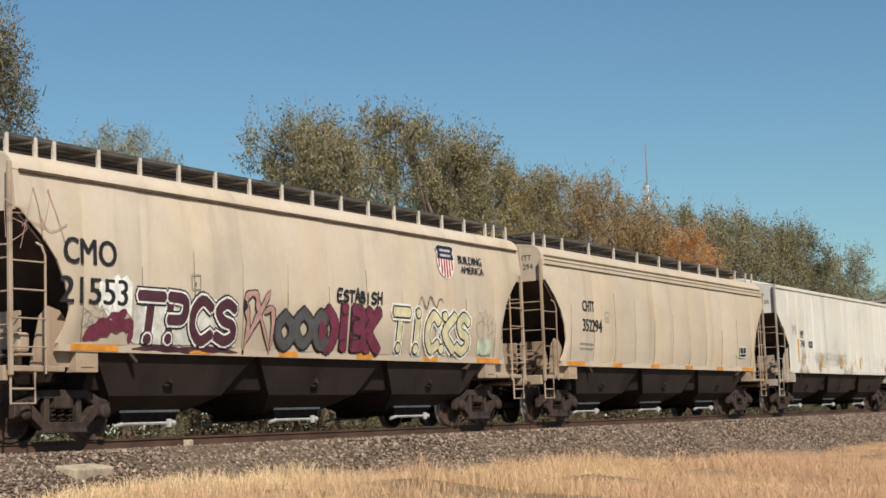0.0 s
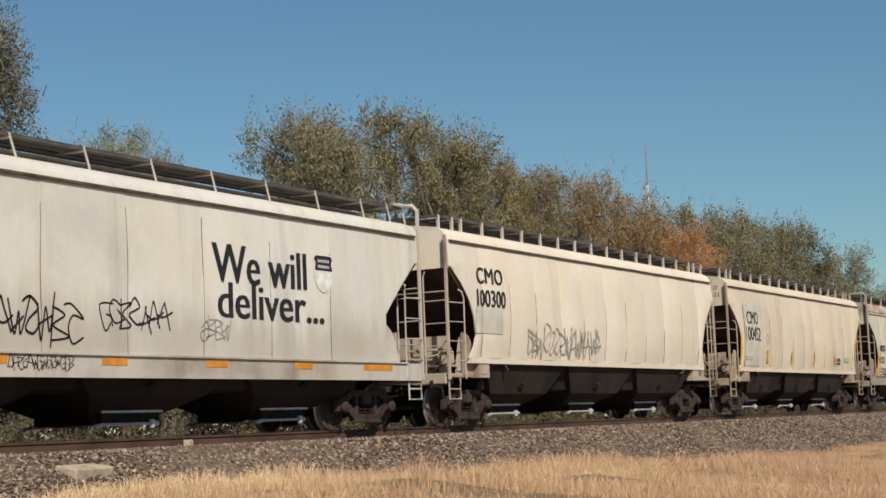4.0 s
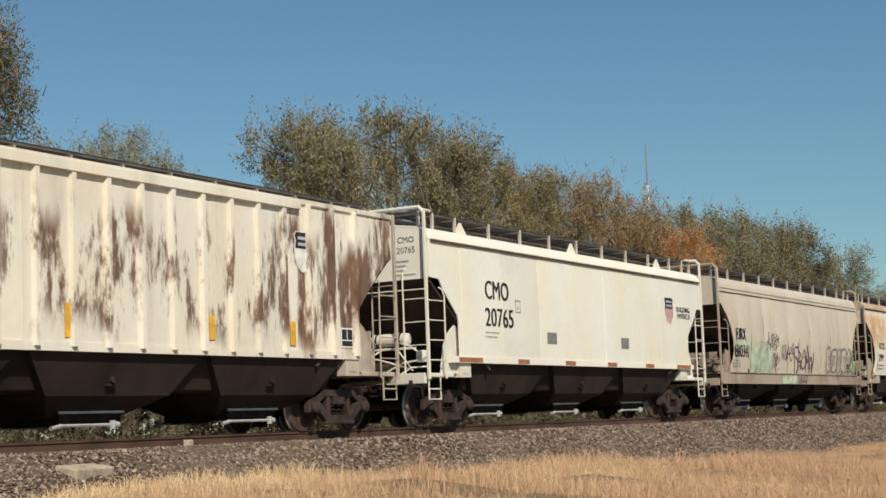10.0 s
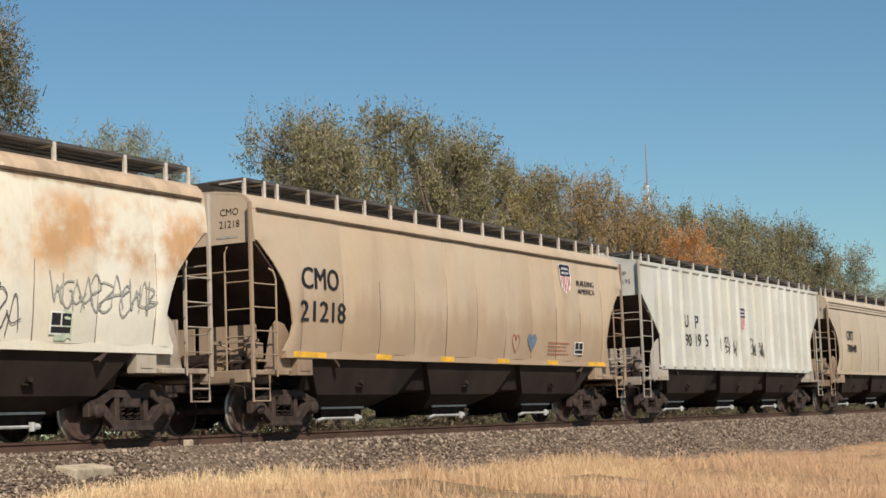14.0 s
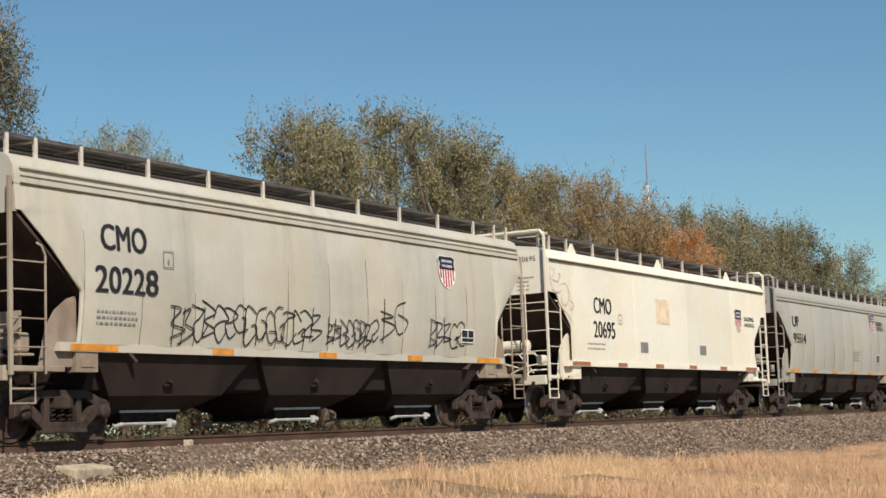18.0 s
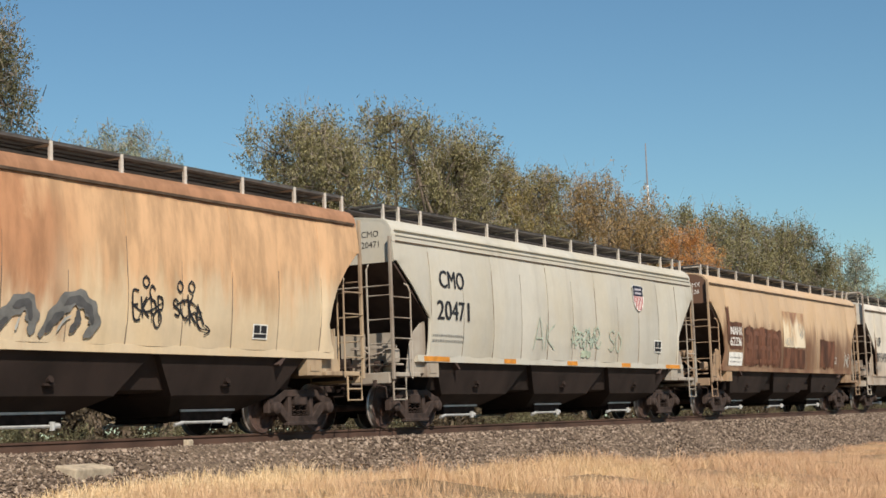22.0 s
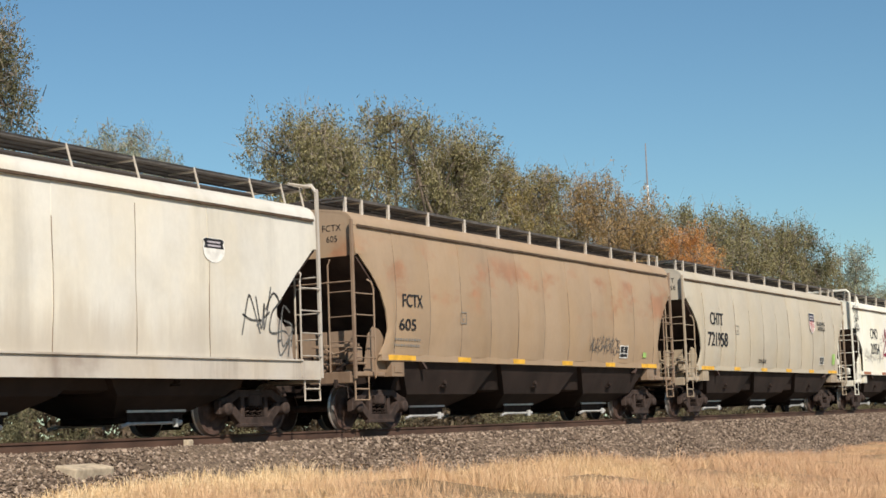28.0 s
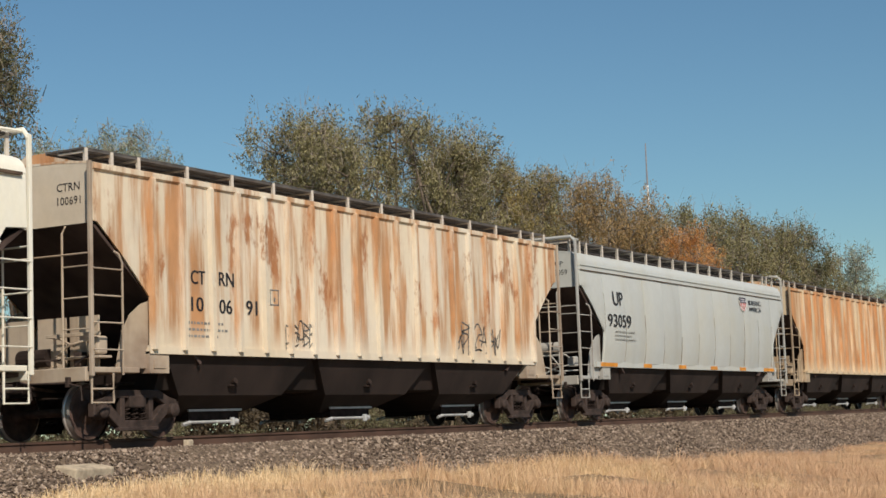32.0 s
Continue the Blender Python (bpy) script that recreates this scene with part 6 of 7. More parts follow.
c.strokes([[(-3.85, 3.19), (-3.63, 2.78), (-3.33, 3.31), (-3.19, 2.95), (-2.88, 2.93), (-2.7, 3.12), (-2.34, 2.83), (-2.28, 3.26)], [(-2.8, 2.98), (-2.94, 2.56), (-2.92, 2.0)], [(-4.04, 2.04), (-3.67, 2.26), (-3.25, 2.28), (-2.96, 2.0), (-2.82, 2.19), (-2.47, 2.26), (-1.93, 2.2), (-2.01, 2.5), (-1.58, 2.69), (-2.09, 2.69), (-1.9, 2.9), (-1.77, 2.74), (-1.62, 2.97), (-1.37, 2.7), (-1.41, 3.41)], [(-1.93, 2.2), (-1.41, 2.4), (-1.37, 2.09), (-1.17, 2.44), (-0.87, 2.99), (-0.57, 2.58), (-0.07, 2.43), (0.1, 2.88), (0.22, 2.59), (0.38, 3.1)], [(-0.07, 2.43), (-0.64, 2.12), (-0.86, 1.74)], [(-0.8, 1.88), (-0.34, 2.19), (0.12, 2.18), (0.63, 1.93), (1.4, 1.98), (1.08, 2.24), (0.55, 2.34), (0.61, 2.46), (0.87, 2.32), (1.48, 2.47)], [(-3.24, 2.63), (-2.9, 2.46), (-2.5, 2.67)], [(-2.79, 3.06), (-2.49, 2.89)], [(-3.23, 2.89), (-3.92, 2.2)]], 0.1, "crimson", "jagged crimson sprayed letters")
c.strokes([[(-3.3, 3.23), (-3.19, 2.92), (-2.89, 2.89)], [(-3.67, 2.21), (-3.25, 2.24), (-2.92, 2.06)], [(-0.9, 2.93), (-0.52, 2.52)], [(0.61, 2.43), (0.7, 2.29)]], 0.16, "crimson", "")
c.end_text(['CMO', '20954'], ink="black", data=True)

c = Car("cream ribbed hopper striped with orange rust", 515.68, 17.10, "rib", "angle", car_paint(28, (.70,.62,.50), streak=.2,dust=.2,rust=.62,rust_z=(1.7,5.0),rust_scale=1.9,rust_stretch=(1.5,1,.13),rust_colour=(.36,.165,.06),layers=((.3,-10,10,2.3,4.6,1.3,(1.2,1,.45),(.34,.14,.055),.4),)), dirt=end_dirt(28, (.70,.62,.50), 0.5), end_paint=car_paint(62,(.62,.54,.43),.3,dust=.3),rib_step=.8,bay=M_BAY)
c.text("CT", -6.24, 2.6, 0.39, 0.24, "black")
c.text("RN", -5.45, 2.61, 0.43, 0.24, "black")
c.text("10", -6.19, 2.13, 0.33, 0.25, "black")
c.text("06", -5.47, 2.12, 0.36, 0.25, "black")
c.text("91", -4.6, 2.13, 0.33, 0.26, "black")
c.data(-6.21, 1.66, 1.19, 0.34)
c.frame_box(-3.77, 2.34, 0.27, 0.29)
c.tag(-3.28, 1.58, 0.94, 0.46, "grey")
c.tag(3.25, 1.61, 2.04, 0.71, "grey")
c.end_text(['CTRN', '100691'], ink="black", data=False)

c = Car("light grey covered hopper with shield emblem", 534.00, 16.95, "curve", "angle", car_paint(29, (.46,.48,.47), streak=.15,dust=.15,dust_colour=(.3,.28,.24)), dirt=end_dirt(29, (.46,.48,.47), 0.2), pitch=1.06, lines=2,portal=True,reflectors=6,tank=True,bay=M_BAY)
c.text("UP", -6.51, 3.04, 0.7, 0.37, "black")
c.text("93059", -6.88, 2.46, 1.55, 0.34, "black")
c.shield(3.87, 3.32, 0.68, 0.47)
c.text("BUILDING", 4.78, 3.56, 1.23, 0.161, "black")
c.text("AMERICA", 4.74, 3.35, 1.23, 0.147, "black")
c.data(-6.44, 2.09, 1.58, 0.31)
c.end_text(['UP', '93059'], ink="black", data=False)

c = Car("cream ribbed hopper covered with orange rust", 552.15, 17.10, "rib", "angle", car_paint(30, (.66,.54,.38), streak=.2,dust=.2,rust=.85,rust_z=(1.6,5.0),rust_scale=1.9,rust_stretch=(1.5,1,.13),rust_colour=(.38,.16,.055)), dirt=end_dirt(30, (.66,.54,.38), 0.5), rib_step=.8)

# ================= ground, track, plants =================


def strip_mesh(name, rows, x0, x1, nx, material, wobble=0.0, seed=0):
    """Ground between x0 and x1 after rows of (y, z)."""
    xs = np.concatenate([np.linspace(x0, x1, nx)])
    verts, faces = [], []
    for i, (y, z) in enumerate(rows):
        for x in xs:
            verts.append((float(x), y, z + wobble * noise.noise(Vector((x * 0.4, y * 0.4, seed)))))
    for i in range(len(rows) - 1):
        for j in range(nx - 1):
            a = i * nx + j
            faces.append((a, a + 1, a + nx + 1, a + nx))
    return pydata(name, verts, faces, material, True)


def ground_material():
    n = Net("dry_ground", 0.95)
    c = n.mix(n.ramp(n.noise(0.25, 6), 0.35, 0.65), (0.24, 0.165, 0.09), (0.34, 0.245, 0.135))
    c = n.mix(n.ramp(n.noise(3.0, 6), 0.4, 0.7), c, (0.19, 0.13, 0.08))
    n.colour(c)
    n.bump(n.noise(6, 5), 0.6, 0.05)
    return n.mat


def ballast_material():
    n = Net("crushed_stone", 0.9)
    n.colour(n.mix(n.ramp(n.noise(16, 4), 0.35, 0.65), (0.085, 0.060, 0.041), (0.205, 0.152, 0.108)))
    n.bump(n.noise(14, 4), 1.0, 0.04)
    return n.mat


def stone_material():
    n = Net("ballast_stone", 0.9)
    ramp = n.t.nodes.new("ShaderNodeValToRGB")
    e = ramp.color_ramp.elements
    e[0].color, e[1].color = (0.052, 0.037, 0.028, 1), (0.40, 0.315, 0.245, 1)
    m = e.new(0.5)
    m.color = (0.168, 0.122, 0.092, 1)
    n.link(n.island(), ramp.inputs[0])
    n.colour(ramp.outputs[0])
    return n.mat


M_GROUND, M_BALLAST, M_STONE = ground_material(), ballast_material(), stone_material()


GRASS_H = [0.72, 0.76, 0.76, 0.7, 0.74, 0.9, 0.38, 0.3, 0.55, 0.8, 0.92, 0.86, 0.8, 0.76, 0.55, 0.36, 0.3, 0.52, 0.45, 0.36, 0.5, 0.46, 0.36]
TOE_X = [5, 14, 16, 21.4, 22.2, 23.2, 23.8, 25, 32, 34, 36.5, 37.5, 40, 42, 46, 48, 51, 53, 62]
TOE_Y = [-4.4, -4.3, -4.1, -4.1, -4.6, -4.6, -4.2, -4.0, -4.1, -4.8, -5.5, -4.9, -4.9, -5.4, -5.8, -5.0, -5.0, -5.8, -5.8]


def grass_height(x):
    """Taller and shorter stands of grass along the toe of the ballast."""
    return np.interp(x, [5, 15, 17, 18.6, 20.5, 21.4, 22.3, 23, 23.8, 24.5, 25.7, 28, 30.5, 32, 33.4, 35, 36.7, 37.6, 39.7, 42, 48, 51, 62], GRASS_H)


def toe_line(x):
    """How far the grass reaches towards the track."""
    return np.interp(x, TOE_X, TOE_Y)


def near_rise(x, y):
    """The near ground stands higher towards the lower end of the track, with mounds under the grass."""
    mound = 0.36 * grass_height(x) * np.clip((toe_line(x) + 0.1 - y) / 0.7, 0, 1) * np.interp(y, [-12, -9], [0, 1])
    roll = (0.07 * np.sin(1.15 * x + 0.7) + 0.05 * np.sin(2.6 * x + 1.1 * y) + 0.035 * np.sin(5.3 * x - 0.8 * y)) * np.interp(y, [-13, -10, -4.9, -4.2], [0, 1, 1, 0])
    return mound + roll + np.interp(x, [-20, 17, 24, 32], [0.36, 0.36, 0.16, 0.0]) * np.interp(y, [-60, -30, -4.6, -3.4], [0, 1, 1, 0])


def ground_mesh():
    xs = np.concatenate([np.linspace(-1500, -40, 12), np.linspace(-30, 140, 340), np.linspace(160, 3000, 20)])
    rows = [(-900, -2.5), (-200, -1.8), (-60, -1.4), (-25, -1.36), (-12, -1.36), (-9, -1.36), (-7, -1.36), (-5.9, -1.36), (-5.5, -1.36), (-5.2, -1.355), (-4.9, -1.35), (-4.65, -1.34), (-4.4, -1.33), (-4.15, -1.24), (-3.8, -1.12), (-3.2, -0.92), (0, -0.55), (3.5, -0.7), (6, -0.74), (9, -0.76), (14, -0.72), (22, -0.6), (60, -0.3), (300, 0.0), (2500, 0)]
    verts = [(float(x), y, z + float(near_rise(x, y)) + (0.05 * noise.noise(Vector((x * 0.6, y * 0.6, 0))) if -30 < y < -4 else 0)) for y, z in rows for x in xs]
    k = len(xs)
    faces = [(i * k + q, i * k + q + 1, i * k + k + q + 1, i * k + k + q) for i in range(len(rows) - 1) for q in range(k - 1)]
    return pydata("ground", verts, faces, M_GROUND, True)


tagged(new("ground", ground_mesh()), "dry straw coloured ground sloping from the track", "ground", kind="structure")
tagged(new("ballast_bed", strip_mesh("ballast_bed", [(-4.55, -1.36), (-4.2, -1.22), (-3.2, -0.82), (-2.0, -0.30), (-1.75, -0.215), (-1.3, -0.2), (0, -0.2), (1.3, -0.2), (2.0, -0.3), (3.6, -0.95)], -60, 260, 500, M_BALLAST, 0.05)), "grey brown crushed stone ballast bed", "ballast", kind="structure")


def scatter_stones():
    """Loose stones on the near shoulder, as one heap."""
    rng = np.random.default_rng(5)
    n = 60000
    x = 13 + 85 * rng.random(n) ** 1.5
    y = -4.6 + 3.75 * rng.random(n)
    z = np.interp(y, [-4.55, -4.2, -3.2, -2.0, -1.75, -1.3, 0], [-1.36, -1.22, -0.82, -0.30, -0.215, -0.2, -0.2])
    base = np.array([(1, 0, 0), (-1, 0, 0), (0, 1, 0), (0, -1, 0), (0, 0, 1), (0, 0, -1)], float)
    size = rng.uniform(0.018, 0.048, n)
    v = base[None] * (rng.uniform(0.6, 1.2, (n, 6, 1))) + rng.normal(0, 0.25, (n, 6, 3))
    v = v * size[:, None, None] * np.array([1, 1, 0.8]) + np.stack([x, y, z + 0.012], 1)[:, None, :]
    tri = np.array([(0, 2, 4), (2, 1, 4), (1, 3, 4), (3, 0, 4), (2, 0, 5), (1, 2, 5), (3, 1, 5), (0, 3, 5)])
    f = (np.arange(n)[:, None, None] * 6 + tri[None]).reshape(-1, 3)
    return pydata("ballast_stones", v.reshape(-1, 3).tolist(), f.tolist(), M_STONE)


tagged(new("ballast_stones", scatter_stones()), "loose grey brown ballast stones", "ballast", kind="stuff")

# track
M_RAIL = plain("rail_rust", (0.085, 0.048, 0.034), 0.75, var=0.4, scale=3, stretch=(0.4, 1, 1))
M_TIE = plain("tie_wood", (0.10, 0.075, 0.055), 0.9, var=0.5, scale=4)
track = tagged(new("railway_track"), "rusty steel rails on wooden ties", "railway track", kind="structure")
for s in (-1, 1):
    o = [(-0.07, -0.19), (0.07, -0.19), (0.07, -0.175), (0.015, -0.16), (0.012, -0.05), (0.036, -0.035), (0.036, -0.004), (0.028, 0.0), (-0.028, 0.0), (-0.036, -0.004), (-0.036, -0.035), (-0.012, -0.05), (-0.015, -0.16), (-0.07, -0.175)]
    part("rail", cross([(s * 0.755 + y, z) for y, z in o], -60, 260), M_RAIL, track)
tie = bm_mesh("tie", box(-0.115, 0.115, -1.3, 1.3, -0.33, -0.172, 0.01), M_TIE)
for i in range(190):
    t = part("tie", tie, None, track, at=pose(5 + i * 0.53, 0, 0))
M_CONC = plain("concrete_weathered", (0.46, 0.38, 0.28), 0.9, var=0.3, scale=7, bump=0.3)


def concrete_slab():
    bm = box(-0.47, 0.47, -0.2, 0.2, -0.25, 0.03, 0.03)
    return bm


slab = tagged(new("concrete_slab", bm_mesh("concrete_slab", concrete_slab(), M_CONC)), "weathered concrete slab sunk in the ballast", "concrete slab")
slab.matrix_basis = pose(18.2, -2.4, -0.40, 9, 0, 6)
marker = tagged(new("rail_marker", bm_mesh("rail_marker", box(-0.1, 0.1, -0.05, 0.05, -0.2, -0.03, 0.02), M_CONC)), "small pale stone block beside the rail", "stone block")
marker.matrix_basis = pose(22.2, -1.15, -0.03, 0, 0, 10)


# ---- grass ----
def grass_material():
    n = Net("dry_grass", 0.8)
    ramp = n.t.nodes.new("ShaderNodeValToRGB")
    e = ramp.color_ramp.elements
    e[0].color, e[1].color = (0.47, 0.31, 0.16, 1), (0.93, 0.75, 0.49, 1)
    m = e.new(0.5)
    m.color = (0.75, 0.55, 0.305, 1)
    n.link(n.island(), ramp.inputs[0])
    side = n.math("MAXIMUM", n.ramp(n.axis(0), 22, 30), n.ramp(n.axis(1), -9.5, -5.6, 1.0, 0.0))
    east = n.ramp(side, 0, 1, 0.1, 0.8)
    dull = n.mix(side, (1, 1, 1), (0.90, 0.85, 0.80))
    c = n.mix(1.0, ramp.outputs[0], dull, "MULTIPLY")
    c = n.mix(n.math("MULTIPLY", n.ramp(n.noise(0.5, 3), 0.27, 0.56), east), c, (0.54, 0.335, 0.21))
    n.colour(c)
    return n.mat


def blades(name, count, x0, x1, y0, y1, low, high, width, material, seed, floor, keep, tall=None):
    rng = np.random.default_rng(seed)
    # tufts: blades fan out from a common foot
    m = count // 26
    tx, ty, th = x0 + (x1 - x0) * rng.random(m), y0 + (y1 - y0) * rng.random(m), rng.uniform(0.6, 1.2, m)
    pick = rng.integers(0, m, count)
    ox, oy = rng.normal(0, 0.07, count), rng.normal(0, 0.07, count)
    x, y = tx[pick] + ox, ty[pick] + oy
    k = np.array([keep(a, b) for a, b in zip(x, y)])
    ok = rng.random(count) < k
    x, y, k, ox, oy, th = x[ok], y[ok], k[ok], ox[ok], oy[ok], th[pick][ok]
    n = len(x)
    z = floor(x, y)
    patch = np.array([max(0.62, 0.95 + 1.1 * noise.noise(Vector((a * 0.6, b * 0.6, 11.0)))) for a, b in zip(x, y)])
    h = (low + (high - low) * rng.random(n) ** 1.4) * (0.55 + 0.45 * k) * (tall(x) * patch if tall else 1.0) * th
    a = np.arctan2(oy, ox) + rng.normal(0, 0.5, n)
    lean = rng.uniform(0.15, 1.35, n)
    dx, dy = np.cos(a) * lean * h + 0.10 * h, np.sin(a) * lean * h
    w = width * rng.uniform(0.6, 1.3, n)
    b = rng.uniform(0, 2 * math.pi, n)
    wx, wy = np.cos(b) * w / 2, np.sin(b) * w / 2
    P = np.zeros((n, 5, 3))
    P[:, 0] = np.stack([x - wx, y - wy, z - 0.03], 1)
    P[:, 1] = np.stack([x + wx, y + wy, z - 0.03], 1)
    P[:, 2] = np.stack([x + 0.4 * dx + wx * 0.8, y + 0.4 * dy + wy * 0.8, z + 0.6 * h], 1)
    P[:, 3] = np.stack([x + 0.4 * dx - wx * 0.8, y + 0.4 * dy - wy * 0.8, z + 0.6 * h], 1)
    P[:, 4] = np.stack([x + dx, y + dy, z + h * (1 - 0.28 * lean)], 1)
    i = np.arange(n)[:, None] * 5
    faces = [tuple(r) for r in (i + np.array([0, 1, 2, 3])).tolist()] + [tuple(r) for r in (i + np.array([3, 2, 4])).tolist()]
    return pydata(name, P.reshape(-1, 3).tolist(), faces, material)


M_GRASS = grass_material()


def near_floor(x, y):
    return np.interp(y, [-25, -4.4, -3.2], [-1.36, -1.33, -0.85]) + near_rise(x, y)


def clump(x, y):
    v = noise.noise(Vector((x * 0.45, y * 0.6, 3.0))) * 0.5 + noise.noise(Vector((x * 1.3, y * 1.3, 8.0))) * 0.3
    toe = float(toe_line(x))
    toe += 0.5 * noise.noise(Vector((x * 0.8, 1.0, 5.0)))
    edge = min(1.0, max(0.0, (toe - y) / 0.45))
    return max(0.4, min(1.0, 0.86 + 1.1 * v)) * edge


tagged(new("dry_grass", blades("dry_grass", 330000, 12, 62, -13.5, -3.6, 0.13, 0.42, 0.0055, M_GRASS, 3, near_floor, clump, grass_height)), "tall dry straw coloured grass", "grass", kind="stuff")


# ---- trees ----
def leaf_material(name, a, b, c):
    n = Net(name, 0.6, 0, 0.2)
    ramp = n.t.nodes.new("ShaderNodeValToRGB")
    e = ramp.color_ramp.elements
    e[0].color, e[1].color = (*a, 1), (*c, 1)
    m = e.new(0.55)
    m.color = (*b, 1)
    n.link(n.island(), ramp.inputs[0])
    n.colour(ramp.outputs[0])
    tr = n.t.nodes.new("ShaderNodeBsdfTranslucent")
    n.link(ramp.outputs[0], tr.inputs[0])
    mx = n.t.nodes.new("ShaderNodeMixShader")
    mx.inputs[0].default_value = 0.3
    n.link(n.b.outputs[0], mx.inputs[1])
    n.link(tr.outputs[0], mx.inputs[2])
    n.link(mx.outputs[0], n.t.nodes["Material Output"].inputs[0])
    return n.mat


M_BARK = plain("bark", (0.16, 0.125, 0.095), 0.9, var=0.5, scale=5, stretch=(1, 1, 0.3), bump=0.5)
M_TWIG = plain("twig_bark", (0.29, 0.245, 0.20), 0.9, var=0.4, scale=3)
LEAF = {
    "olive": leaf_material("leaves_olive", (0.085, 0.076, 0.036), (0.25, 0.222, 0.10), (0.46, 0.41, 0.22)),
    "green": leaf_material("leaves_green", (0.075, 0.075, 0.038), (0.15, 0.14, 0.07), (0.27, 0.25, 0.14)),
    "yellow": leaf_material("leaves_yellow", (0.11, 0.088, 0.034), (0.285, 0.222, 0.08), (0.48, 0.37, 0.15)),
    "orange": leaf_material("leaves_orange", (0.33, 0.145, 0.05), (0.60, 0.275, 0.085), (0.76, 0.42, 0.17)),
    "amber": leaf_material("leaves_amber", (0.18, 0.135, 0.065), (0.36, 0.26, 0.12), (0.60, 0.39, 0.18)),
    "pale": leaf_material("leaves_pale", (0.16, 0.175, 0.115), (0.31, 0.33, 0.23), (0.48, 0.50, 0.38)),
    "bush": leaf_material("leaves_bush", (0.09, 0.085, 0.045), (0.19, 0.18, 0.10), (0.30, 0.285, 0.17)),
    "brown": leaf_material("leaves_brown", (0.052, 0.041, 0.028), (0.105, 0.083, 0.054), (0.21, 0.168, 0.112)),
}


def leaf_cloud(name, centres, radii, per, size, material, rng, squash=0.75):
    c = np.repeat(np.array(centres), per, 0)
    r = np.repeat(np.array(radii), per)
    n = len(c)
    d = rng.normal(0, 1, (n, 3))
    d /= np.linalg.norm(d, axis=1)[:, None]
    p = c + d * (r * rng.random(n) ** 0.45)[:, None] * np.array([1, 1, squash])
    s = size * rng.uniform(0.6, 1.4, n)
    u = rng.normal(0, 1, (n, 3)) + np.array([0, 0, 0.5])
    u /= np.linalg.norm(u, axis=1)[:, None]
    w = np.cross(u, rng.normal(0, 1, (n, 3)))
    w /= np.linalg.norm(w, axis=1)[:, None]
    V = np.stack([p - u * s[:, None], p + w * (s * 0.36)[:, None], p + u * s[:, None], p - w * (s * 0.36)[:, None]], 1)
    f = (np.arange(n)[:, None] * 4 + np.arange(4)).tolist()
    return pydata(name, V.reshape(-1, 3).tolist(), f, material)


def twig_cloud(name, centres, radii, per, rng):
    """Thin upright twigs that stick out of the crown."""
    c = np.repeat(np.array(centres), per, 0)
    r = np.repeat(np.array(radii), per)
    n = len(c)
    d = rng.normal(0, 0.5, (n, 3)) + np.array([0, 0, 0.75])
    d /= np.linalg.norm(d, axis=1)[:, None]
    p = c + rng.normal(0, 0.35, (n, 3)) * r[:, None]
    q = p + d * (r * rng.uniform(0.4, 1.0, n))[:, None]
    w = np.cross(d, rng.normal(0, 1, (n, 3)))
    w *= (0.011 * rng.uniform(0.6, 1.3, n) / np.linalg.norm(w, axis=1))[:, None]
    V = np.stack([p - w, p + w, q + w * 0.3, q - w * 0.3], 1)
    return pydata(name, V.reshape(-1, 3).tolist(), (np.arange(n)[:, None] * 4 + np.arange(4)).tolist(), M_TWIG)


def spray_cloud(name, tips, hub, spread, height, per, size, material, rng, shoots=9):
    """Leaves set along upright, outward shoots, so that the crown ends in feathers and not in balls."""
    c = np.repeat(tips, shoots, 0)
    n = len(c)
    out = c - hub
    out[:, 2] = np.maximum(out[:, 2], 0)
    out /= np.linalg.norm(out, axis=1)[:, None] + 1e-6
    d = out * 0.55 + np.array([0, 0, 0.7]) + rng.normal(0, 0.30, (n, 3))
    d /= np.linalg.norm(d, axis=1)[:, None]
    c = c - d * (spread * 0.12) + rng.normal(0, 0.06 * spread, (n, 3))
    reach = spread * (0.12 + 0.42 * rng.random(n) ** 2)
    reach = np.minimum(reach, np.maximum(0.15, height * (1 + 0.07 * rng.random(n) ** 3) - c[:, 2]))
    k = max(3, per // shoots)
    c, d, reach = np.repeat(c, k, 0), np.repeat(d, k, 0), np.repeat(reach, k)
    n = len(c)
    t = rng.random(n)
    p = c + d * (reach * t)[:, None] + rng.normal(0, 1, (n, 3)) * (0.042 * spread * (1.2 - 0.8 * t))[:, None]
    s = size * rng.uniform(0.6, 1.4, n)
    u = d * 0.9 + rng.normal(0, 0.75, (n, 3))
    u /= np.linalg.norm(u, axis=1)[:, None]
    w = np.cross(u, rng.normal(0, 1, (n, 3)))
    w /= np.linalg.norm(w, axis=1)[:, None]
    V = np.stack([p - u * s[:, None], p + w * (s * 0.34)[:, None], p + u * s[:, None], p - w * (s * 0.34)[:, None]], 1)
    return pydata(name, V.reshape(-1, 3).tolist(), (np.arange(n)[:, None] * 4 + np.arange(4)).tolist(), material)


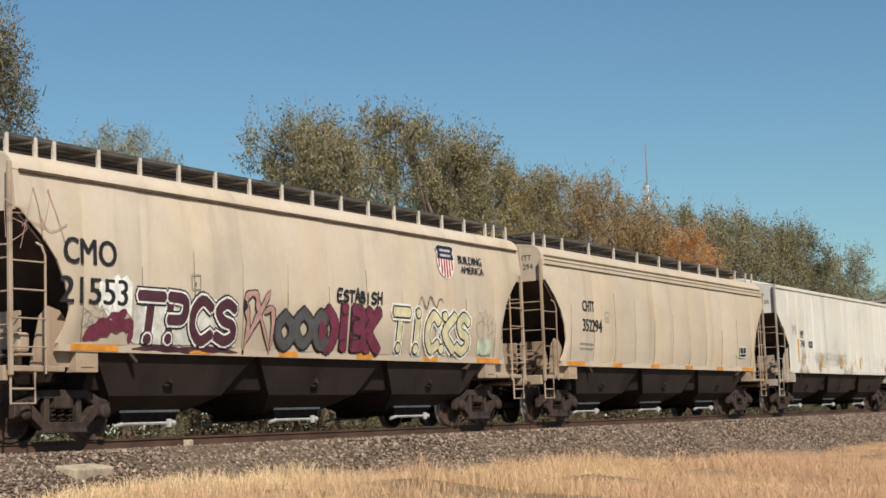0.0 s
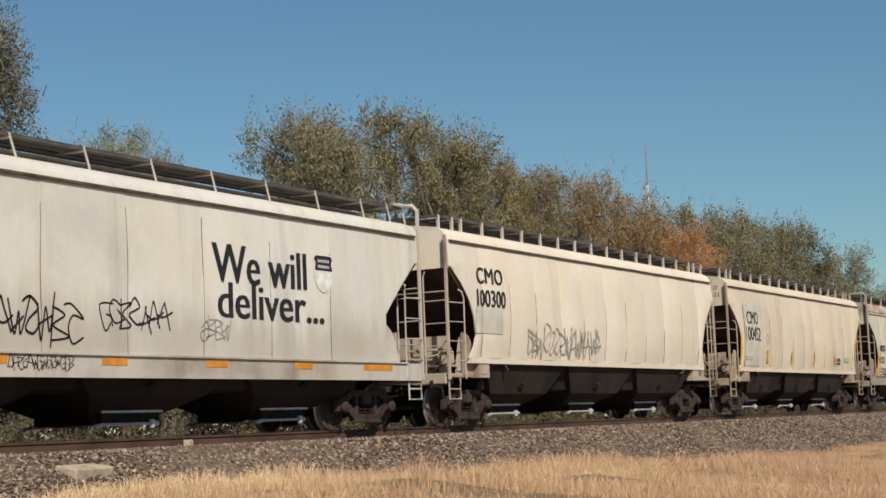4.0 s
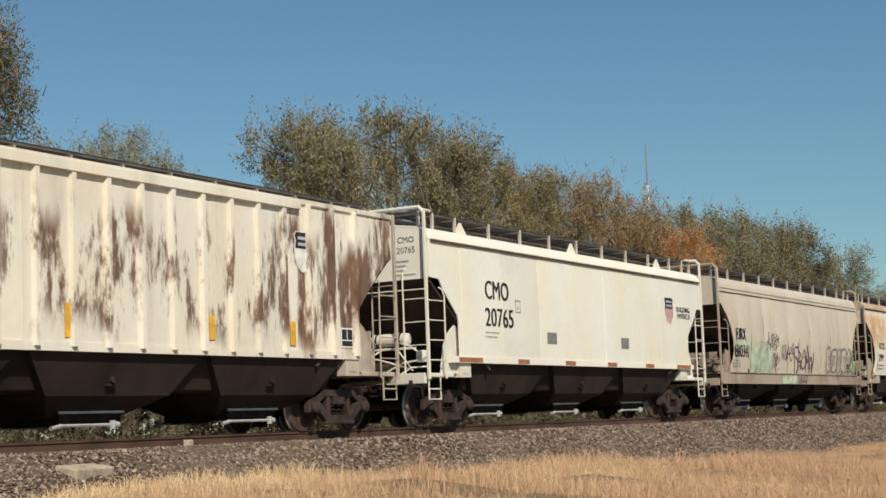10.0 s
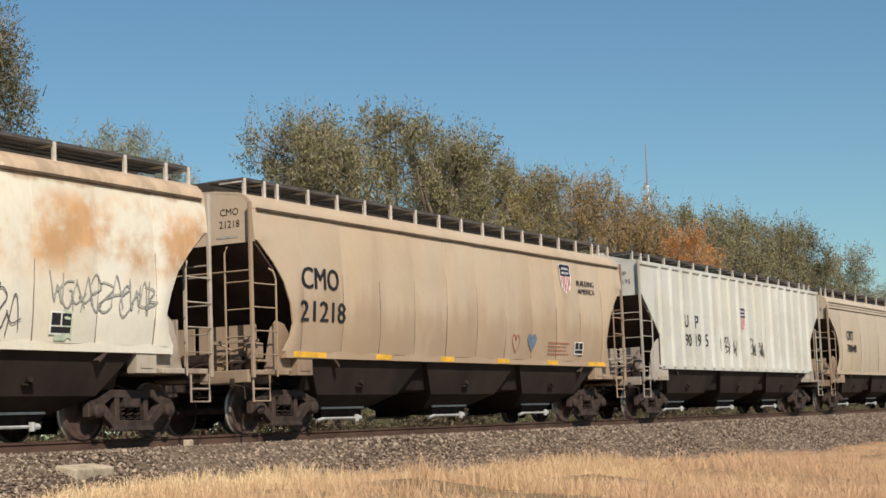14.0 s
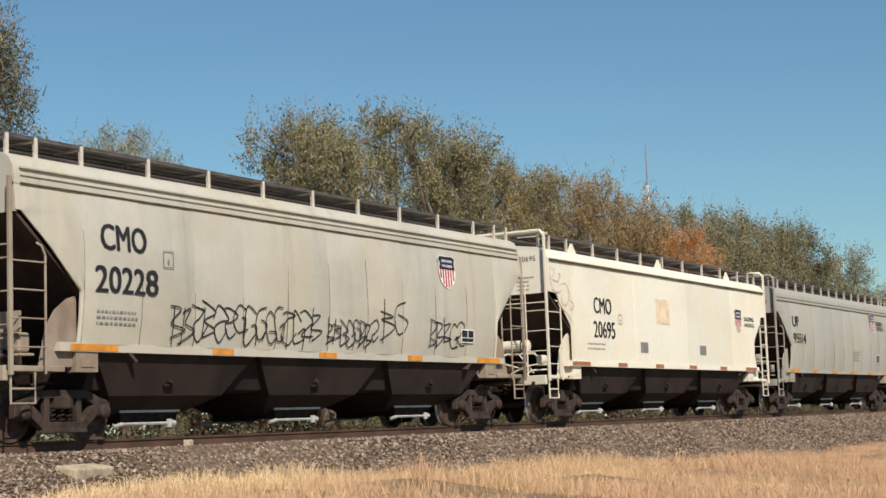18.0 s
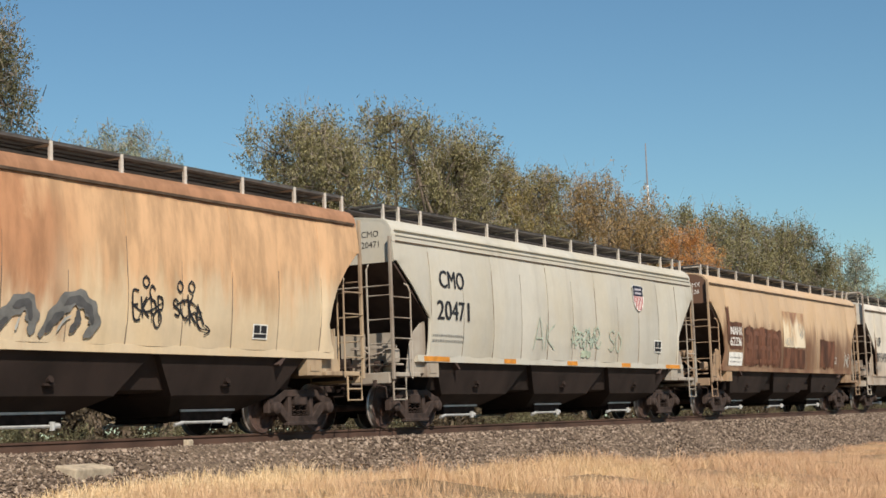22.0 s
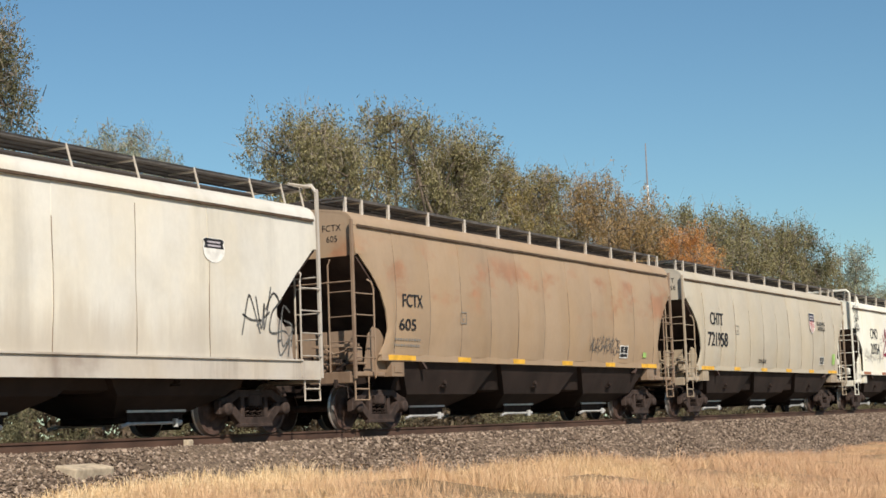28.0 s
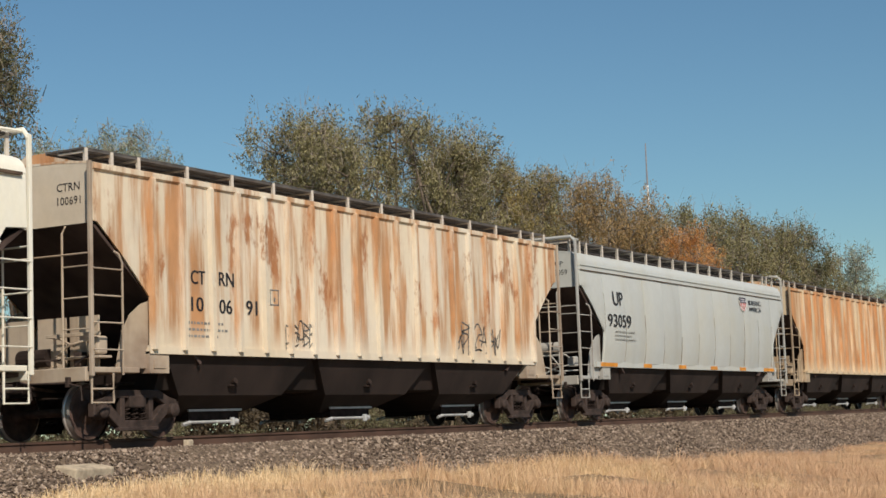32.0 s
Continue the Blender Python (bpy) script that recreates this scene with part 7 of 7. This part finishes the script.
def tree(x, y, height, spread, leaf, label, seed, dense=1.0, ground=-0.6, trunk_share=0.25, size=0.066, clump_size=1.0):
    """A tapered trunk with limbs and a crown of small leaves in clumps."""
    rng = np.random.default_rng(seed)
    ob = tagged(new("tree"), label, "tree", "trees behind the track")
    ob.matrix_basis = pose(x, y, ground)
    bm = bmesh.new()
    r0 = 0.02 * height + 0.04
    lean = rng.normal(0, 0.04, 2) * height
    fork = height * trunk_share
    add_tube(bm, [(0, 0, -0.3), (lean[0] * 0.2, lean[1] * 0.2, fork * 0.5), (lean[0] * 0.4, lean[1] * 0.4, fork)], [r0 * 1.25, r0, r0 * 0.85], 8)
    tips, radii = [], []
    limbs = int(9 + 3 * rng.random())
    for i in range(limbs):
        a = 2 * math.pi * (i + rng.random() * 0.7) / limbs
        up = rng.uniform(0.1, 1.0) if i else 1.0
        end = np.array([math.cos(a) * spread * rng.uniform(0.35, 0.85) * (1.15 - 0.6 * up), math.sin(a) * spread * rng.uniform(0.35, 0.85) * (1.15 - 0.6 * up), fork + (height - fork) * (0.2 + 0.72 * up)])
        s = np.array([lean[0] * 0.4, lean[1] * 0.4, fork * rng.uniform(0.75, 1.0)])
        m = s * 0.45 + end * 0.55 + np.array([0, 0, -0.06 * height]) + rng.normal(0, 0.04 * height, 3)
        add_tube(bm, [tuple(s), tuple(m), tuple(end)], [r0 * 0.55, r0 * 0.32, r0 * 0.08], 6)
        tips.append(end)
        radii.append(spread * 0.24 * clump_size)
        for k in range(15):
            t = rng.uniform(0.35, 1.05)
            q = m * (1 - t) + end * t if t > 0.5 else s * (0.6 - t) / 0.6 + m * t / 0.6
            off = rng.normal(0, 1, 3)
            off = off / np.linalg.norm(off) * spread * rng.uniform(0.15, 0.5)
            tip = q + off * np.array([1, 1, 0.8])
            tip[2] = min(max(tip[2], fork * 0.8), height * 0.94)
            add_tube(bm, [tuple(q), tuple((q + tip) / 2 + rng.normal(0, 0.03, 3)), tuple(tip)], [r0 * 0.14, r0 * 0.08, 0.008], 4)
            tips.append(tip)
            radii.append(spread * rng.uniform(0.15, 0.34) * clump_size)
    part("trunk", bm, M_BARK, ob, "grey brown trunk and limbs")
    tips, radii = np.array(tips), np.array(radii)
    hub = np.array([lean[0] * 0.4, lean[1] * 0.4, fork + (height - fork) * 0.25])
    tagged(part("twig_growth", twig_cloud("twig_growth", tips, radii, int(14 * max(0.8, dense)), rng), None, ob), "thin grey twigs", kind="stuff")
    part("crown", spray_cloud("crown", tips, hub, spread, height, int(205 * dense), size * 0.86, LEAF[leaf], rng), None, ob, "crown of small autumn leaves")
    return ob



tree(26.8, 9.0, 11.1, 2.5, "green", "tall tree with dark green leaves beside the track", 31, 1.1, size=0.05, clump_size=0.75)
tree(33.0, 13.0, 9.0, 2.0, "pale", "small leafy tree behind the track", 4, 1.2, size=0.05)
tree(35.9, 13.2, 10.2, 2.0, "pale", "thin tree with pale sparse leaves", 2, 1.2, size=0.045, clump_size=0.85)
tree(37.6, 13.4, 10.4, 1.9, "pale", "thin tree with pale sparse leaves", 26, 1.2, size=0.045)
tree(39.4, 13.5, 9.9, 1.8, "pale", "thin tree with pale sparse leaves", 3, 1.2, size=0.045, clump_size=0.85)
tree(47.9, 13.0, 11.4, 3.0, "olive", "broad olive green tree turning in autumn", 5, 1.2, size=0.07)
tree(50.0, 14.5, 12.8, 3.2, "olive", "tall olive green tree turning in autumn", 19, 1.2, size=0.07)
tree(53.5, 14.0, 13.6, 3.0, "olive", "tall olive green tree turning in autumn", 6, 1.2, size=0.07)
tree(56.8, 13.5, 13.2, 3.2, "olive", "broad olive green tree turning in autumn", 7, 1.2, size=0.07)
tree(60.0, 14.0, 12.8, 3.2, "olive", "broad olive green tree turning in autumn", 20, 1.2, size=0.07)
tree(62.3, 15.5, 12.9, 3.0, "olive", "tall olive green tree turning in autumn", 24, 1.2, size=0.07)
tree(64.0, 14.0, 12.6, 3.4, "yellow", "broad tree with yellowing olive leaves", 8, 1.35, size=0.072)
tree(68.0, 14.0, 12.7, 3.4, "olive", "broad olive green tree turning in autumn", 9, 1.35, size=0.072)
tree(70.3, 15.5, 13.2, 3.2, "yellow", "broad tree with yellowing olive leaves", 25, 1.2, size=0.07)
tree(72.5, 14.5, 12.8, 3.6, "amber", "broad tree with yellowing olive leaves", 10, 1.35, size=0.072)
tree(77.0, 14.0, 12.6, 3.4, "amber", "broad tree with yellow brown leaves", 11, 1.35, size=0.072)
tree(79.0, 11.5, 10.4, 3.6, "orange", "small tree with bright orange autumn leaves", 12, 1.2)
tree(82.0, 14.5, 12.2, 3.4, "olive", "broad olive green tree turning in autumn", 21, 1.22, size=0.085)
tree(88.0, 14.5, 12.8, 3.8, "olive", "broad olive green tree turning in autumn", 13, 1.22, size=0.085)
tree(95.0, 14.5, 13.6, 4.0, "olive", "broad olive green tree turning in autumn", 14, 1.22, size=0.085)
tree(102.0, 14.5, 13.4, 4.0, "olive", "broad olive green tree in the row", 15, 1.22, size=0.085)
tree(109.0, 14.5, 13.6, 3.8, "green", "broad dark green tree in the row", 16, 1.22, size=0.085)
tree(116.0, 14.5, 11.8, 3.6, "olive", "broad olive green tree turning in autumn", 22, 1.08, size=0.085)
tree(124.5, 14.5, 13.6, 3.4, "pale", "tall tree with pale sparse leaves", 17, 0.94, size=0.085)
tree(134.0, 15.0, 10.5, 4.0, "olive", "broad olive green tree turning in autumn", 18, 1.08, size=0.085)
tree(150.0, 15.0, 10.5, 4.5, "olive", "broad olive green tree turning in autumn", 23, 1.08, size=0.085)


def brush():
    """Undergrowth along the far side of the track."""
    rng = np.random.default_rng(21)
    cs, rs = [], []
    for i in range(1000):
        x = 14 + 200 * rng.random() ** 1.5
        y = rng.uniform(8.5, 13.5)
        cs.append((x, y, -0.6 + rng.uniform(0.0, 2.4)))
        rs.append(rng.uniform(0.4, 1.0))
    return leaf_cloud("brush", cs, rs, 100, 0.10, LEAF["brown"], rng, 0.9)


def hedge():
    """Dense scrub under and behind the trees."""
    rng = np.random.default_rng(33)
    cs, rs = [], []
    for i in range(900):
        x = 18 + 230 * rng.random() ** 1.3
        cs.append((x, rng.uniform(14.5, 22), -0.5 + rng.uniform(0.0, 3.6)))
        rs.append(rng.uniform(0.9, 1.6))
    return leaf_cloud("hedge", cs, rs, 110, 0.17, LEAF["brown"], rng, 0.8)


def scrub():
    """Low sunlit bushes close behind the track."""
    rng = np.random.default_rng(61)
    cs, rs = [], []
    for i in range(60):
        x, y, tall = 16 + 95 * rng.random() ** 1.3, rng.uniform(5.6, 9.0), rng.uniform(0.5, 1.75)
        for k in range(7):
            cs.append((x + rng.normal(0, 0.35), y + rng.normal(0, 0.35), -0.72 + tall * rng.uniform(0.1, 1.0)))
            rs.append(rng.uniform(0.2, 0.42))
    return leaf_cloud("scrub", cs, rs, 170, 0.032, LEAF["bush"], rng, 0.9)


tagged(new("scrub", scrub()), "low green bushes behind the rails", "scrub", kind="stuff")
tagged(new("hedge", hedge()), "dense brown green scrub under the trees", "scrub", kind="stuff")
tagged(new("brush", brush()), "brown leafless undergrowth behind the track", "undergrowth", kind="stuff")
tagged(new("far_weeds", blades("far_weeds", 42000, 14, 110, 2.4, 8.5, 0.2, 1.0, 0.016, LEAF["brown"], 9, lambda x, y: np.interp(y, [2.2, 3.6, 7.5], [-0.5, -0.72, -0.73]), lambda x, y: 0.8)), "low brown weeds along the far side of the track", "weeds", kind="stuff")

# far mast
mast = tagged(new("radio_mast"), "slim radio mast with white lower section", "mast")
mast.matrix_basis = pose(196.2, 60, 0)
part("lower_section", tube([(0, 0, 0), (0, 0, 30.2)], [0.22, 0.14], 8), plain("mast_white", (0.75, 0.75, 0.75)), mast, "white painted steel")
part("upper_section", tube([(0, 0, 30.2), (0, 0, 35.8)], [0.13, 0.07], 8), plain("mast_grey", (0.25, 0.24, 0.25)), mast, "grey red steel tip")

# ================= everything that moves =================


def motions():
    for car in TRAIN:
        walk(car.ob, [(float(t), pose(car.mid - gone(t), 0, 0)) for t in range(33)])
        # the wheels turn while the car is on the stretch of track before the camera
        seen = [k for k in range(0, 32 * FPS + 1) if 8 < car.mid - gone(k / FPS) < 100]
        if not seen:
            continue
        a, b = seen[0], seen[-1]
        for ws in car.wheelsets:
            at = ws.matrix_basis.translation.copy()
            rows = []
            if a > 0:
                rows.append((0.0, pose(*at)))
            for k in range(a, b + 1):
                turn = (gone(k / FPS) - gone(a / FPS)) / WHEEL_R
                rows.append((k / FPS, pose(*at, 0, -math.degrees(turn), 0)))
            if b < 32 * FPS:
                rows.append((32.0, rows[-1][1]))
            walk(ws, rows)


motions()
